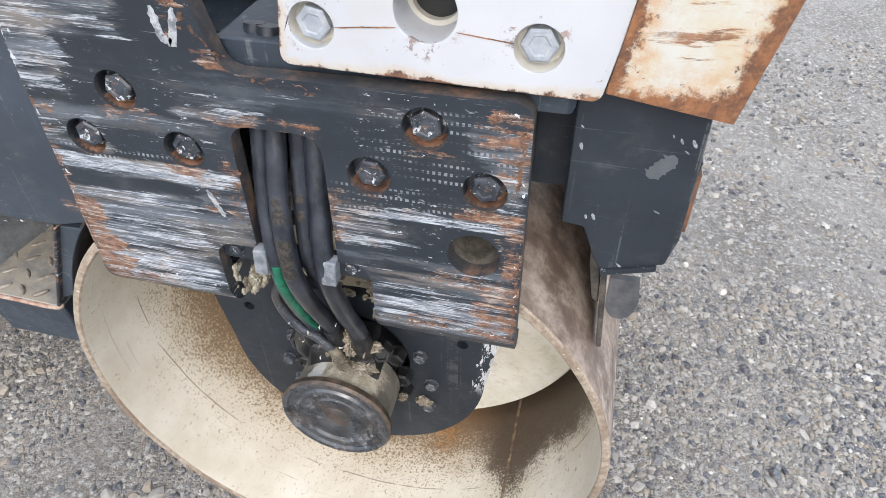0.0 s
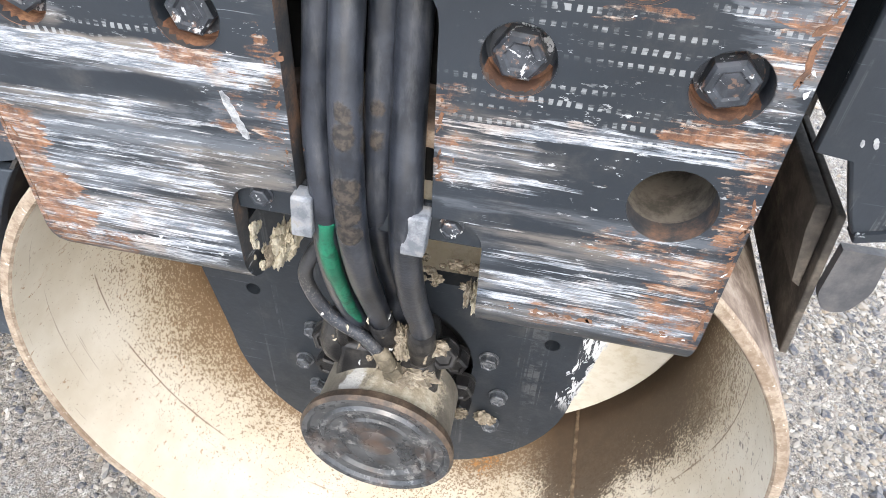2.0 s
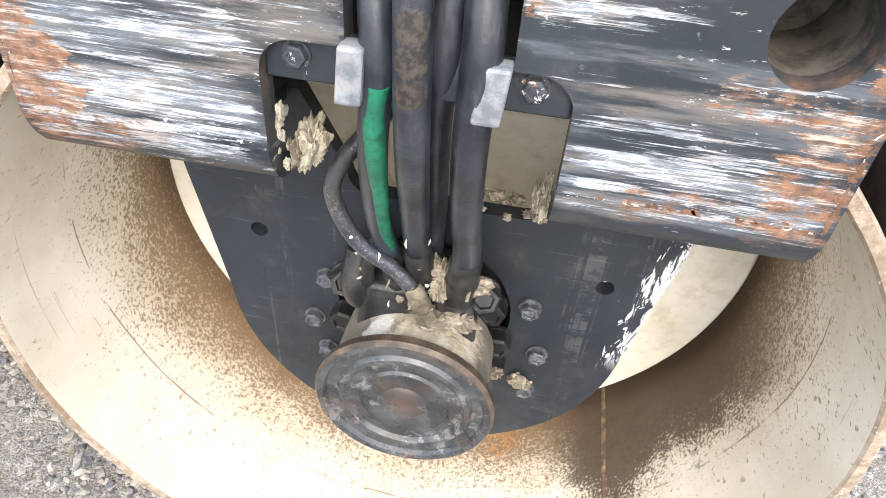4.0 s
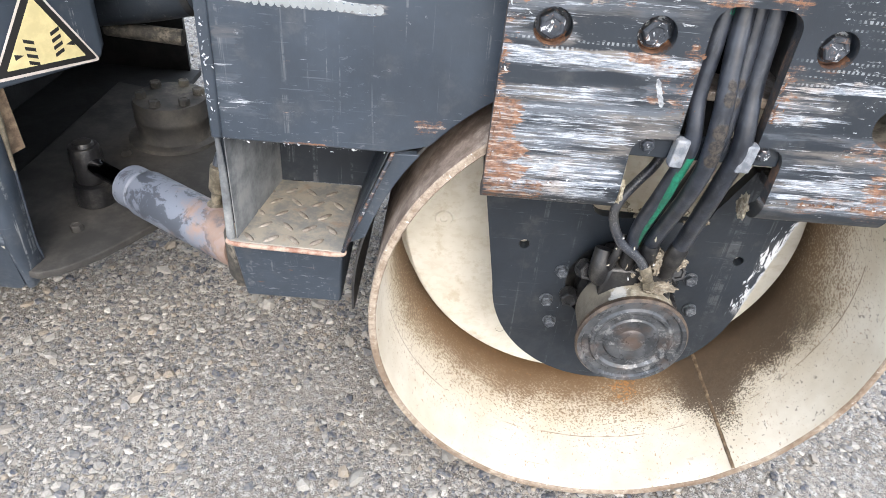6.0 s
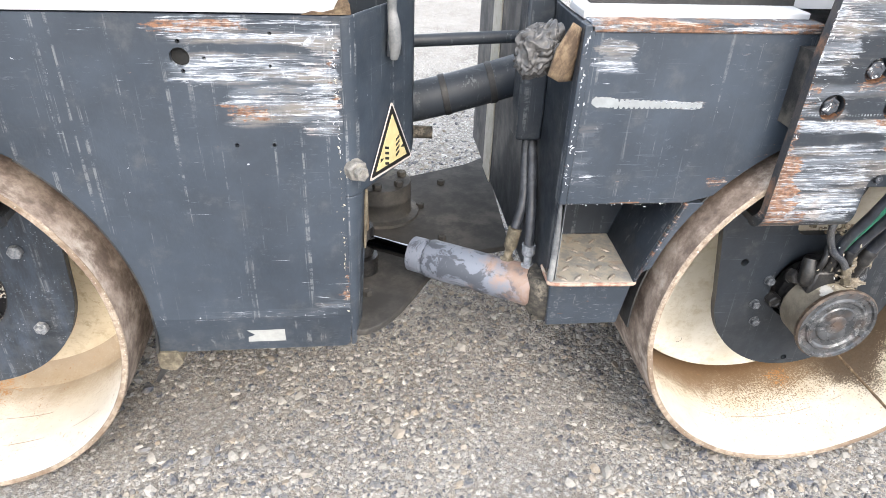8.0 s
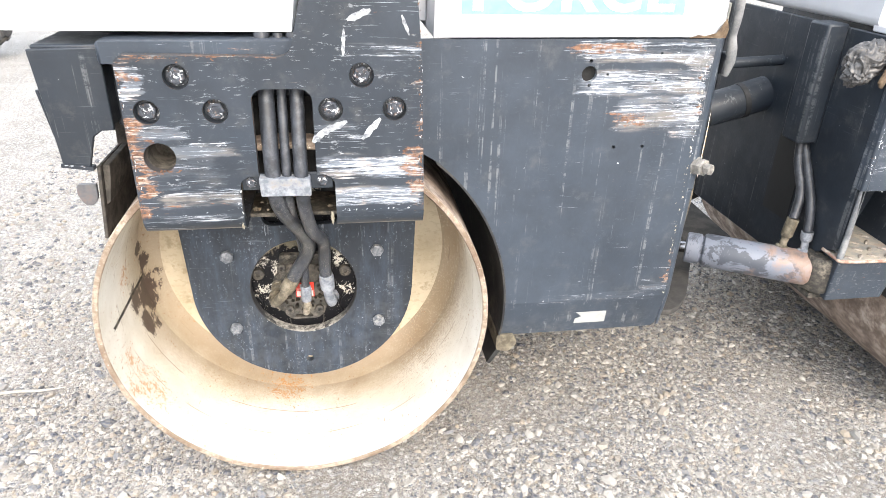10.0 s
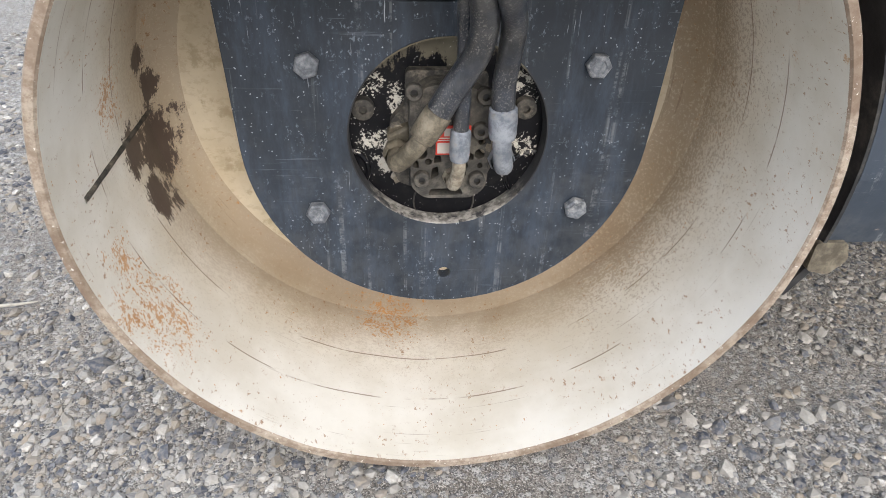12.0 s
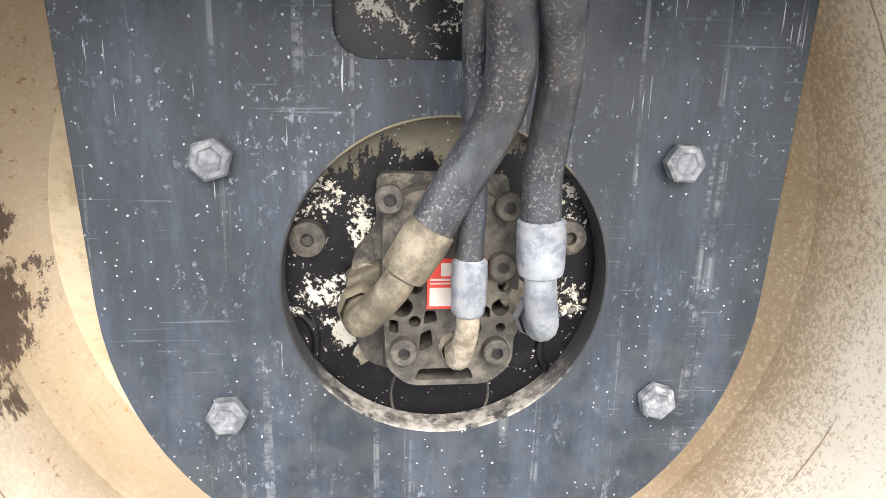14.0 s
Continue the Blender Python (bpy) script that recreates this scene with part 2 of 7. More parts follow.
PLATE_R = [(-0.325, 0.985, 0.030, 0.10, 1.1), (-0.345, 1.15, 0.008, 0.12, 0.9), (0.345, 1.05, 0.015, 0.14, 0.95), (-0.335, 0.97, 0.03, 0.09, 0.9), (-0.30, 0.91, 0.06, 0.03, 0.8), (0.335, 1.26, 0.03, 0.06, 0.95), (0.33, 0.98, 0.04, 0.08, 0.85), (0.27, 0.93, 0.10, 0.02, 0.7), (-0.060, 1.13, 0.010, 0.07, 0.8),
           (0.02, 1.255, 0.08, 0.012, 0.8), (0.095, 1.12, 0.012, 0.05, 0.8), (-0.01, 1.335, 0.06, 0.015, 1.0), (-0.085, 1.44, 0.012, 0.09, 0.6), (0.29, 1.035, 0.06, 0.02, 0.8), (0.31, 1.16, 0.06, 0.02, 0.6),
           (-0.20, 1.243, 0.035, 0.012, 0.9), (-0.12, 1.160, 0.035, 0.010, 0.9), (0.226, 1.243, 0.03, 0.008, 0.8), (0.15, 1.160, 0.03, 0.008, 0.8), (0.30, 1.158, 0.035, 0.010, 0.95), (-0.1, 1.12, 0.02, 0.04, 0.6)]
PLATE_D = [(-0.22, 1.175, 0.12, 0.012), (0.25, 1.235, 0.10, 0.03), (0.22, 1.160, 0.13, 0.022), (0.25, 1.29, 0.10, 0.014), (0.28, 1.20, 0.07, 0.03)]
REAR_Z = [(0.23, 1.10, 0.13, 0.020, 0.6), (0.20, 0.98, 0.10, 0.03, 0.75), (0.25, 1.04, 0.10, 0.05, 0.4), (-0.22, 1.05, 0.14, 0.035, 0.95), (-0.22, 0.97, 0.14, 0.03, 0.8), (-0.13, 1.14, 0.06, 0.02, 0.6),
          (-0.25, 1.335, 0.10, 0.015, 0.6), (0.28, 1.15, 0.06, 0.02, 0.6), (0.33, 1.27, 0.03, 0.05, 0.8), (0.2, 0.92, 0.12, 0.015, 0.3)]
REAR_R = [(0.348, 1.08, 0.010, 0.14, 0.95), (-0.335, 1.03, 0.02, 0.06, 1.0), (0.335, 1.10, 0.025, 0.10, 0.85), (0.34, 0.97, 0.02, 0.06, 0.9), (-0.325, 1.06, 0.03, 0.045, 1.0), (-0.335, 0.96, 0.02, 0.05, 0.9), (0.17, 1.325, 0.18, 0.008, 0.8), (0.34, 1.29, 0.02, 0.04, 0.8),
          (-0.25, 1.51, 0.08, 0.02, 0.9), (0.30, 1.065, 0.05, 0.015, 0.7), (-0.345, 1.2, 0.012, 0.2, 0.6), (0.22, 0.95, 0.1, 0.012, 0.5)]
MAT_PLATE_F = slate_paint("scraped_slate_paint_front", PLATE_Z, 0, 0.8, 0.3, PLATE_R, PLATE_D, tone=0.76)
MAT_PLATE_R = slate_paint("scraped_slate_paint_rear", mirrored(REAR_Z), 0, 0.7, 0.3, mirrored(REAR_R), hairs=0.55, loose=0.35, tone=1.0)
FLANGE = slate_paint("rust_edged_slate_paint", [(-0.6, 1.34, 0.3, 0.02, 0.7)], 0, 0.6, 0.4, [(-0.57, 1.35, 0.3, 0.03, 0.85), (-0.56, 0.80, 0.08, 0.14, 0.6)])
MAT_BODY = slate_paint("weathered_slate_paint", [(-0.63, 1.175, 0.10, 0.010, 0.95), (-0.76, 1.28, 0.045, 0.04, 0.75), (-0.80, 1.05, 0.03, 0.1, 0.35), (-0.72, 0.57, 0.1, 0.04, 0.15)], 0.2, 0.6, 0.3, [(-0.445, 0.975, 0.035, 0.014, 0.8), (-0.68, 0.915, 0.06, 0.006, 0.8)], hairs=0.1, loose=0.12, tone=1.6)
MAT_BODY_SCRAPED = slate_paint("scraped_body_paint", [(-1.56, 1.315, 0.19, 0.03, 0.85), (-1.56, 1.235, 0.17, 0.035, 0.75), (-1.50, 1.15, 0.12, 0.05, 0.75), (-1.40, 1.2, 0.04, 0.12, 0.8), (-1.40, 0.60, 0.05, 0.02, 0.5), (-1.6, 0.565, 0.2, 0.02, 0.3)],
                               0.28, 0.8, 0.3, [(-1.66, 1.325, 0.10, 0.015, 0.9), (-1.57, 1.135, 0.06, 0.025, 0.85), (-1.37, 0.66, 0.01, 0.06, 0.8), (-1.375, 1.2, 0.01, 0.1, 0.6)], hairs=0.08, loose=0.06, tone=1.4)
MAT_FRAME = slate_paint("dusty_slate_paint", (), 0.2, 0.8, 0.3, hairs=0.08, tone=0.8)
MAT_LOW = slate_paint("yoke_slate_paint", (), 0.25, 1.1, 0.12, hairs=0.15, tone=0.76)
MAT_FOLD = slate_paint("plain_slate_paint", (), 0.55, 0.6, 0.3, hairs=0.08, tone=1.6)
MAT_LOW_F = slate_paint("dark_bearing_paint", (), 0.1, 1.0, 0.25, hairs=0.1, tone=0.62, flaked=(0.338, 0.80, 0.178, 0.055))


def dirty(name, a, b, rough=0.85, scale=20, dust=(0.34, 0.30, 0.24), amount=0.5, metal=0.0):
    n = Nodes(name)
    c = n.mix(n.step(n.noise(scale, 6, 0.7), 0.35, 0.65), a, b)
    c = n.mix(n.mul(n.step(n.noise(scale * 0.5, 7, 0.75), 0.5, 0.72), amount), c, dust)
    return n.done(c, rough, metal, n.bump(n.noise(scale * 8, 5), 0.4, 0.0015))


MAT_DARK = dirty("oily_black_steel", (0.010, 0.010, 0.011), (0.028, 0.028, 0.028), 0.6, 16, (0.16, 0.14, 0.11), 0.45)
MAT_JOINT = dirty("oily_joint_steel", (0.023, 0.022, 0.020), (0.048, 0.044, 0.040), 0.85, 9, (0.10, 0.088, 0.073), 0.45)
MAT_GREASE = dirty("greasy_black_steel", (0.007, 0.007, 0.008), (0.020, 0.020, 0.021), 0.34, 40, (0.10, 0.09, 0.075), 0.4)
MAT_EDGE = dirty("rusty_plate_edge", (0.024, 0.028, 0.035), (0.060, 0.052, 0.048), 0.7, 26, (0.22, 0.115, 0.066), 0.75)
MAT_FOOT = dirty("worn_tan_edge", (0.10, 0.095, 0.088), (0.25, 0.225, 0.19), 0.8, 18, (0.035, 0.040, 0.050), 0.7)
MAT_STOP = dirty("dusty_grey_bolt", (0.12, 0.115, 0.105), (0.24, 0.23, 0.21), 0.6, 40, (0.36, 0.33, 0.27), 0.5)
MAT_LATCH = dirty("grey_rubber_latch", (0.11, 0.115, 0.12), (0.19, 0.195, 0.20), 0.7, 20, (0.30, 0.29, 0.27), 0.4)
MAT_SCRAPER = dirty("muddy_black_steel", (0.030, 0.027, 0.024), (0.085, 0.075, 0.064), 0.8, 24, (0.19, 0.165, 0.135), 0.5)
MAT_PIVOT = dirty("dusty_pivot_steel", (0.026, 0.026, 0.026), (0.060, 0.056, 0.050), 0.75, 12, (0.20, 0.18, 0.145), 0.6)
MAT_RUBBER = dirty("hose_rubber", (0.013, 0.015, 0.019), (0.034, 0.038, 0.047), 0.42, 30, (0.16, 0.16, 0.16), 0.3)


def hose_rubber(name, scuffs=(), speckle=0.0):
    """Black hose rubber; scuffs: (place, radius) of frayed brown patches; speckle: dried splashes."""
    n = Nodes(name)
    c = n.mix(n.step(n.noise(26, 5), 0.35, 0.65), (0.012, 0.0145, 0.020), (0.030, 0.035, 0.047))
    c = n.mix(n.mul(n.step(n.noise(1.0, 5, 0.7, n.stretch(60, 60, 12)), 0.52, 0.68), 0.2), c, (0.14, 0.145, 0.15))
    if speckle:
        fr = n.frayed(260, 0.004)
        s = n.mul(n.step(n.noise(330, 4, 0.65, fr), 0.53, 0.63), n.step(n.noise(22, 4), 0.36, 0.60))
        c = n.mix(n.mul(n.step(n.noise(14, 5), 0.40, 0.66), 0.30), c, (0.10, 0.095, 0.087))
        c = n.mix(n.mul(s, speckle), c, (0.27, 0.26, 0.24))
    m = 0.0
    for place, size in scuffs:
        m = n.top(m, n.near(place, size, size * 0.2, n.math("MULTIPLY_ADD", n.noise(90, 6, 0.7), 0.45, 0.31)))
    if scuffs:
        c = n.mix(n.mul(m, 0.9), c, n.mix(n.step(n.noise(160, 5), 0.4, 0.6), (0.010, 0.009, 0.008), (0.048, 0.038, 0.030)))
    return n.done(c, n.math("MULTIPLY_ADD", m, 0.4, 0.30), 0, n.bump(n.math("ADD", n.noise(240, 4), n.mul(m, n.noise(200, 5), 3.0)), 0.35, 0.0012))


MAT_RUBBER_DUSTY = hose_rubber("splashed_hose_rubber", (), 0.55)
MAT_RUBBER_FRAYED = hose_rubber("frayed_hose_rubber", [((0.010, -0.020, 1.135), 0.017), ((0.011, -0.021, 1.115), 0.017), ((0.011, -0.022, 1.06), 0.017), ((0.012, -0.023, 1.035), 0.016), ((0.012, -0.022, 1.01), 0.016), ((0.034, 0.004, 1.13), 0.017), ((0.034, 0.000, 1.10), 0.016)], 0.0)
MAT_GREEN = dirty("green_hose_sleeve", (0.005, 0.060, 0.035), (0.009, 0.19, 0.11), 0.45, 64, (0.010, 0.016, 0.014), 1.0)
MAT_ZINC = dirty("dull_zinc", (0.13, 0.145, 0.17), (0.30, 0.32, 0.35), 0.45, 50, (0.17, 0.135, 0.09), 0.7, 0.2)
MAT_BRASSY = dirty("dirt_caked_fitting", (0.065, 0.055, 0.038), (0.165, 0.14, 0.10), 0.65, 40, (0.28, 0.245, 0.19), 0.45)
MAT_MOTOR = dirty("dirt_caked_motor_iron", (0.020, 0.019, 0.017), (0.070, 0.062, 0.050), 0.75, 45, (0.26, 0.225, 0.175), 0.6)
MAT_CAST = dirty("dusty_cast_iron", (0.028, 0.026, 0.023), (0.085, 0.077, 0.064), 0.75, 50, (0.17, 0.15, 0.12), 0.5)


def chipped_bolt():
    """Dark painted bolt heads with bright bare patches."""
    n = Nodes("chipped_painted_bolt")
    c = n.mix(n.step(n.noise(60, 5), 0.35, 0.65), (0.018, 0.022, 0.029), (0.050, 0.057, 0.070))
    chip = n.step(n.noise(75, 6, 0.7, warp=0.5), 0.575, 0.60)
    c = n.mix(n.mul(chip, 0.9), c, (0.50, 0.52, 0.54))
    c = n.mix(n.mul(n.step(n.noise(110, 4), 0.58, 0.64), 0.5), c, (0.20, 0.12, 0.08))
    return n.done(c, 0.4, 0, n.bump(n.math("ADD", chip, n.noise(200, 4)), 0.3, 0.0008))


MAT_BOLT = chipped_bolt()


def cap_face():
    """Worn bare cap: dark polished rings, brown in the middle and at the rim."""
    n = Nodes("glazed_cap_steel")
    c = n.mix(n.step(n.noise(18, 6, 0.7), 0.35, 0.65), (0.035, 0.038, 0.042), (0.10, 0.104, 0.110))
    c = n.mix(n.mul(n.step(n.noise(30, 7, 0.75), 0.57, 0.62), 0.6), c, (0.26, 0.26, 0.26))
    mid = n.top(n.near((0.006, 0.045, 0.536), 0.034, 0.026, n.noise(40, 5)), n.mul(n.step(n.noise(14, 5), 0.5, 0.64), 0.6))
    c = n.mix(n.mul(mid, 0.5), c, (0.12, 0.065, 0.035))
    return n.done(c, n.step(n.noise(25, 5), 0.3, 0.7, 0.18, 0.42), 0.35, n.bump(n.noise(60, 5), 0.15, 0.001))


MAT_CAPFACE = cap_face()
MAT_CAPRIM = dirty("rusty_cap_rim", (0.036, 0.028, 0.023), (0.11, 0.077, 0.054), 0.5, 40, (0.20, 0.17, 0.135), 0.4, 0.2)


def cap_side():
    """The cap's flank: oily grey-brown under pale dried mud that lies on its crown."""
    n = Nodes("muddy_cap_side")
    c = n.mix(n.step(n.noise(14, 6, 0.7), 0.35, 0.65), (0.085, 0.075, 0.060), (0.16, 0.145, 0.118))
    w = n.noise(26, 7, 0.7)
    crust = n.top(n.near((0.045, 0.10, 0.645), 0.075, 0.02, w), n.near((-0.02, 0.12, 0.655), 0.05, 0.02, w))
    c = n.mix(n.mul(crust, 0.85), c, n.mix(n.step(n.noise(60, 6, 0.7), 0.4, 0.6), (0.30, 0.26, 0.19), (0.44, 0.40, 0.32)))
    pale = n.near((-0.045, 0.085, 0.65), 0.030, 0.006, n.noise(34, 6))
    c = n.mix(n.mul(pale, 0.8), c, (0.46, 0.46, 0.45))
    return n.done(c, 0.75, 0, n.bump(n.math("ADD", n.noise(110, 5), n.mul(crust, n.noise(45, 6), 2.5)), 0.5, 0.003))


MAT_CAPSIDE = cap_side()
MAT_CHIP = dirty("bare_chip", (0.34, 0.37, 0.40), (0.56, 0.58, 0.60), 0.6, 60, (0.25, 0.17, 0.12), 0.4)
MAT_SHRED = dirty("curled_white_paint", (0.46, 0.47, 0.48), (0.66, 0.66, 0.66), 0.6, 90, (0.30, 0.25, 0.18), 0.4)
MAT_DUSTY_WALL = dirty("dust_streaked_paint", (0.07, 0.075, 0.082), (0.22, 0.23, 0.235), 0.75, 7, (0.36, 0.34, 0.30), 0.6)
MAT_BOLT_PALE = dirty("oiled_steel_bolt", (0.035, 0.040, 0.048), (0.10, 0.11, 0.125), 0.38, 80, (0.40, 0.40, 0.39), 0.45, 0.2)
MAT_RUST = dirty("flaking_rust", RUST_A, RUST_B, 0.9, 30, (0.5, 0.3, 0.15), 0.3)
MAT_LUG = dirty("chipped_lug_paint", (0.045, 0.048, 0.055), (0.10, 0.10, 0.105), 0.5, 20, (0.16, 0.085, 0.06), 0.6)
MAT_RUST_DARK = dirty("dark_rust", (0.06, 0.035, 0.025), (0.20, 0.10, 0.055), 0.85, 40, (0.10, 0.085, 0.07), 0.6)
MAT_MUD = dirty("dried_mud", (0.13, 0.108, 0.080), (0.27, 0.235, 0.18), 0.95, 70, (0.52, 0.50, 0.45), 0.4)
MAT_BOLT_WORN = dirty("worn_painted_bolt", (0.07, 0.078, 0.09), (0.19, 0.20, 0.215), 0.45, 70, (0.44, 0.43, 0.39), 0.6)
MAT_RAG = dirty("grey_plastic_rag", (0.035, 0.034, 0.034), (0.085, 0.083, 0.082), 0.38, 26, (0.20, 0.19, 0.185), 0.4)
# black that holds the shade of the hose slots and rear recess
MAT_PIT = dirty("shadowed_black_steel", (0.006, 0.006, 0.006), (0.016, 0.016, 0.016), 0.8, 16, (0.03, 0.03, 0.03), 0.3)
MAT_EYE = dirty("dust_lined_bore", (0.05, 0.045, 0.037), (0.17, 0.15, 0.125), 0.85, 26, (0.03, 0.028, 0.025), 0.7)
MAT_SEAM = dirty("rusty_weld_seam", (0.075, 0.050, 0.032), (0.19, 0.135, 0.085), 0.85, 40, (0.36, 0.29, 0.19), 0.5)
MAT_CREAM_MUD = dirty("flaky_cream_mud", (0.30, 0.27, 0.20), (0.50, 0.47, 0.39), 0.95, 80, (0.16, 0.135, 0.10), 0.5)
MAT_TYRE = dirty("tyre_rubber", (0.020, 0.020, 0.022), (0.05, 0.05, 0.05), 0.85, 12)
MAT_STRAW = dirty("bleached_stick", (0.30, 0.28, 0.24), (0.44, 0.42, 0.37), 0.8, 60)


def white_paint(name, wear, cx=0.0):
    n = Nodes(name)
    c = n.mix(n.step(n.noise(5, 5), 0.3, 0.7), (0.44, 0.455, 0.48), (0.51, 0.52, 0.54))
    c = n.mix(n.mul(n.step(n.noise(12, 6, 0.7), 0.55, 0.75), 0.35), c, (0.55, 0.50, 0.42))
    spots = n.step(n.noise(26, 6, 0.7, warp=0.8), 0.70 - wear, 0.72 - wear)
    if wear > 0.02:
        st = n.step(n.noise(1.0, 5, 0.75, n.stretch(9, 9, 45, (2, 2, 2))), 0.50, 0.62)
        spots = n.top(spots, n.mul(st, n.step(n.noise(5, 4), 0.40, 0.52)))
    c = n.mix(spots, c, rust(n))
    return n.done(c, n.math("MULTIPLY_ADD", spots, 0.45, 0.38), 0, n.bump(n.math("ADD", spots, n.noise(60)), 0.25, 0.001))


MAT_WHITE = white_paint("white_paint", -0.02)
MAT_WHITE_CHIPPED = white_paint("chipped_white_paint", 0.0)


def rusty_white(name):
    """The bumper's corner: white paint rusting in from every edge."""
    n = Nodes(name)
    o = n.xyz()
    c = n.mix(n.step(n.noise(9, 6, 0.7), 0.36, 0.60), (0.44, 0.385, 0.28), (0.46, 0.465, 0.435))
    wob = n.math("MULTIPLY", n.math("SUBTRACT", n.math("ADD", n.mul(n.noise(18, 7, 0.75), 0.6), n.mul(n.noise(55, 6, 0.75), 0.4)), 0.5), 0.10)
    lx = n.math("ADD", n.math("MULTIPLY_ADD", n.math("SUBTRACT", o[2], 1.338), -0.16, o[0]), wob)
    rx = n.math("ADD", n.math("MULTIPLY_ADD", n.math("SUBTRACT", o[2], 1.32), -0.18, o[0]), wob)
    lz = n.math("ADD", o[2], wob)
    edge = n.top(n.step(lx, 0.437, 0.446, 1, 0), n.step(rx, 0.550, 0.561), n.step(lz, 1.347, 1.358, 1, 0))
    # rust runs along the scratches, with a stain round each
    run = n.noise(1.0, 6, 0.75, n.stretch(4, 4, 36, (7, 1, 2), (0, -0.15, 0)))
    part_of = n.step(n.noise(14, 5, 0.7), 0.42, 0.56)
    halo = n.top(n.step(lx, 0.437, 0.485, 1, 0), n.step(lz, 1.345, 1.405, 1, 0), n.step(rx, 0.520, 0.562), n.mul(n.step(run, 0.50, 0.60), 0.7))
    c = n.mix(n.mul(halo, n.step(n.noise(40, 6, 0.75), 0.34, 0.60), 0.8), c, (0.42, 0.235, 0.10))
    m = n.top(edge, n.mul(n.step(run, 0.565, 0.60), part_of, 0.9), n.mul(n.step(n.noise(60, 6, 0.75), 0.60, 0.64), n.step(halo, 0.3, 0.8)))
    c = n.mix(m, c, n.mix(n.step(n.noise(30, 6, 0.75), 0.38, 0.62), (0.23, 0.10, 0.042), (0.10, 0.047, 0.027)))
    c = n.mix(n.mul(n.step(n.noise(75, 5, 0.7), 0.55, 0.66), m, 0.45), c, (0.30, 0.15, 0.07))
    return n.done(c, 0.8, 0, n.bump(n.math("ADD", m, n.noise(70, 5)), 0.5, 0.002))


def bumper_paint():
    """White paint with rust creeping in from the lower and inner edges."""
    n = Nodes("bumper_white_paint")
    o = n.xyz()
    c = n.mix(n.step(n.noise(4, 5), 0.3, 0.7), (0.385, 0.40, 0.43), (0.45, 0.46, 0.485))
    c = n.mix(n.mul(n.step(n.noise(9, 7, 0.75), 0.52, 0.72), 0.3), c, (0.40, 0.37, 0.33))
    w = n.mul(n.math("SUBTRACT", n.math("ADD", n.mul(n.noise(30, 6, 0.7), 0.6), n.mul(n.noise(8, 3), 0.4)), 0.5), 0.06)
    low = n.math("ADD", n.math("MULTIPLY_ADD", o[0], 0.0132, n.math("SUBTRACT", o[2], 1.3456)), w)
    side = n.math("ADD", n.math("SUBTRACT", n.math("MULTIPLY_ADD", n.math("SUBTRACT", o[2], 1.34), -0.137, o[0]), 0.050), w)
    d = n.math("MINIMUM", low, side)
    c = n.mix(n.step(d, 0.0, 0.012, 0.55, 0.0), c, (0.42, 0.33, 0.22))
    m = n.top(n.step(d, -0.003, 0.001, 1, 0), n.mul(n.step(n.noise(34, 6, 0.7), 0.66, 0.68), n.step(d, 0.02, 0.045, 1, 0.0)))
    for u in (0.094, 0.229, 0.354):
        m = n.top(m, n.mul(n.near((u, 0.004, 1.40), 0.042, 0.012, n.noise(24, 6)), n.step(n.noise(50, 6, 0.7), 0.56, 0.62), 0.7))
    c = n.mix(m, c, rust(n))
    return n.done(c, n.math("MULTIPLY_ADD", m, 0.4, 0.4), 0, n.bump(n.math("ADD", m, n.noise(60)), 0.3, 0.001))


MAT_BUMPER = bumper_paint()
MAT_RECESS = dirty("yellowed_white_recess", (0.44, 0.42, 0.37), (0.52, 0.50, 0.45), 0.6, 20, (0.34, 0.25, 0.15), 0.35)
MAT_RUSTY_WHITE = rusty_white("rusting_white_paint")


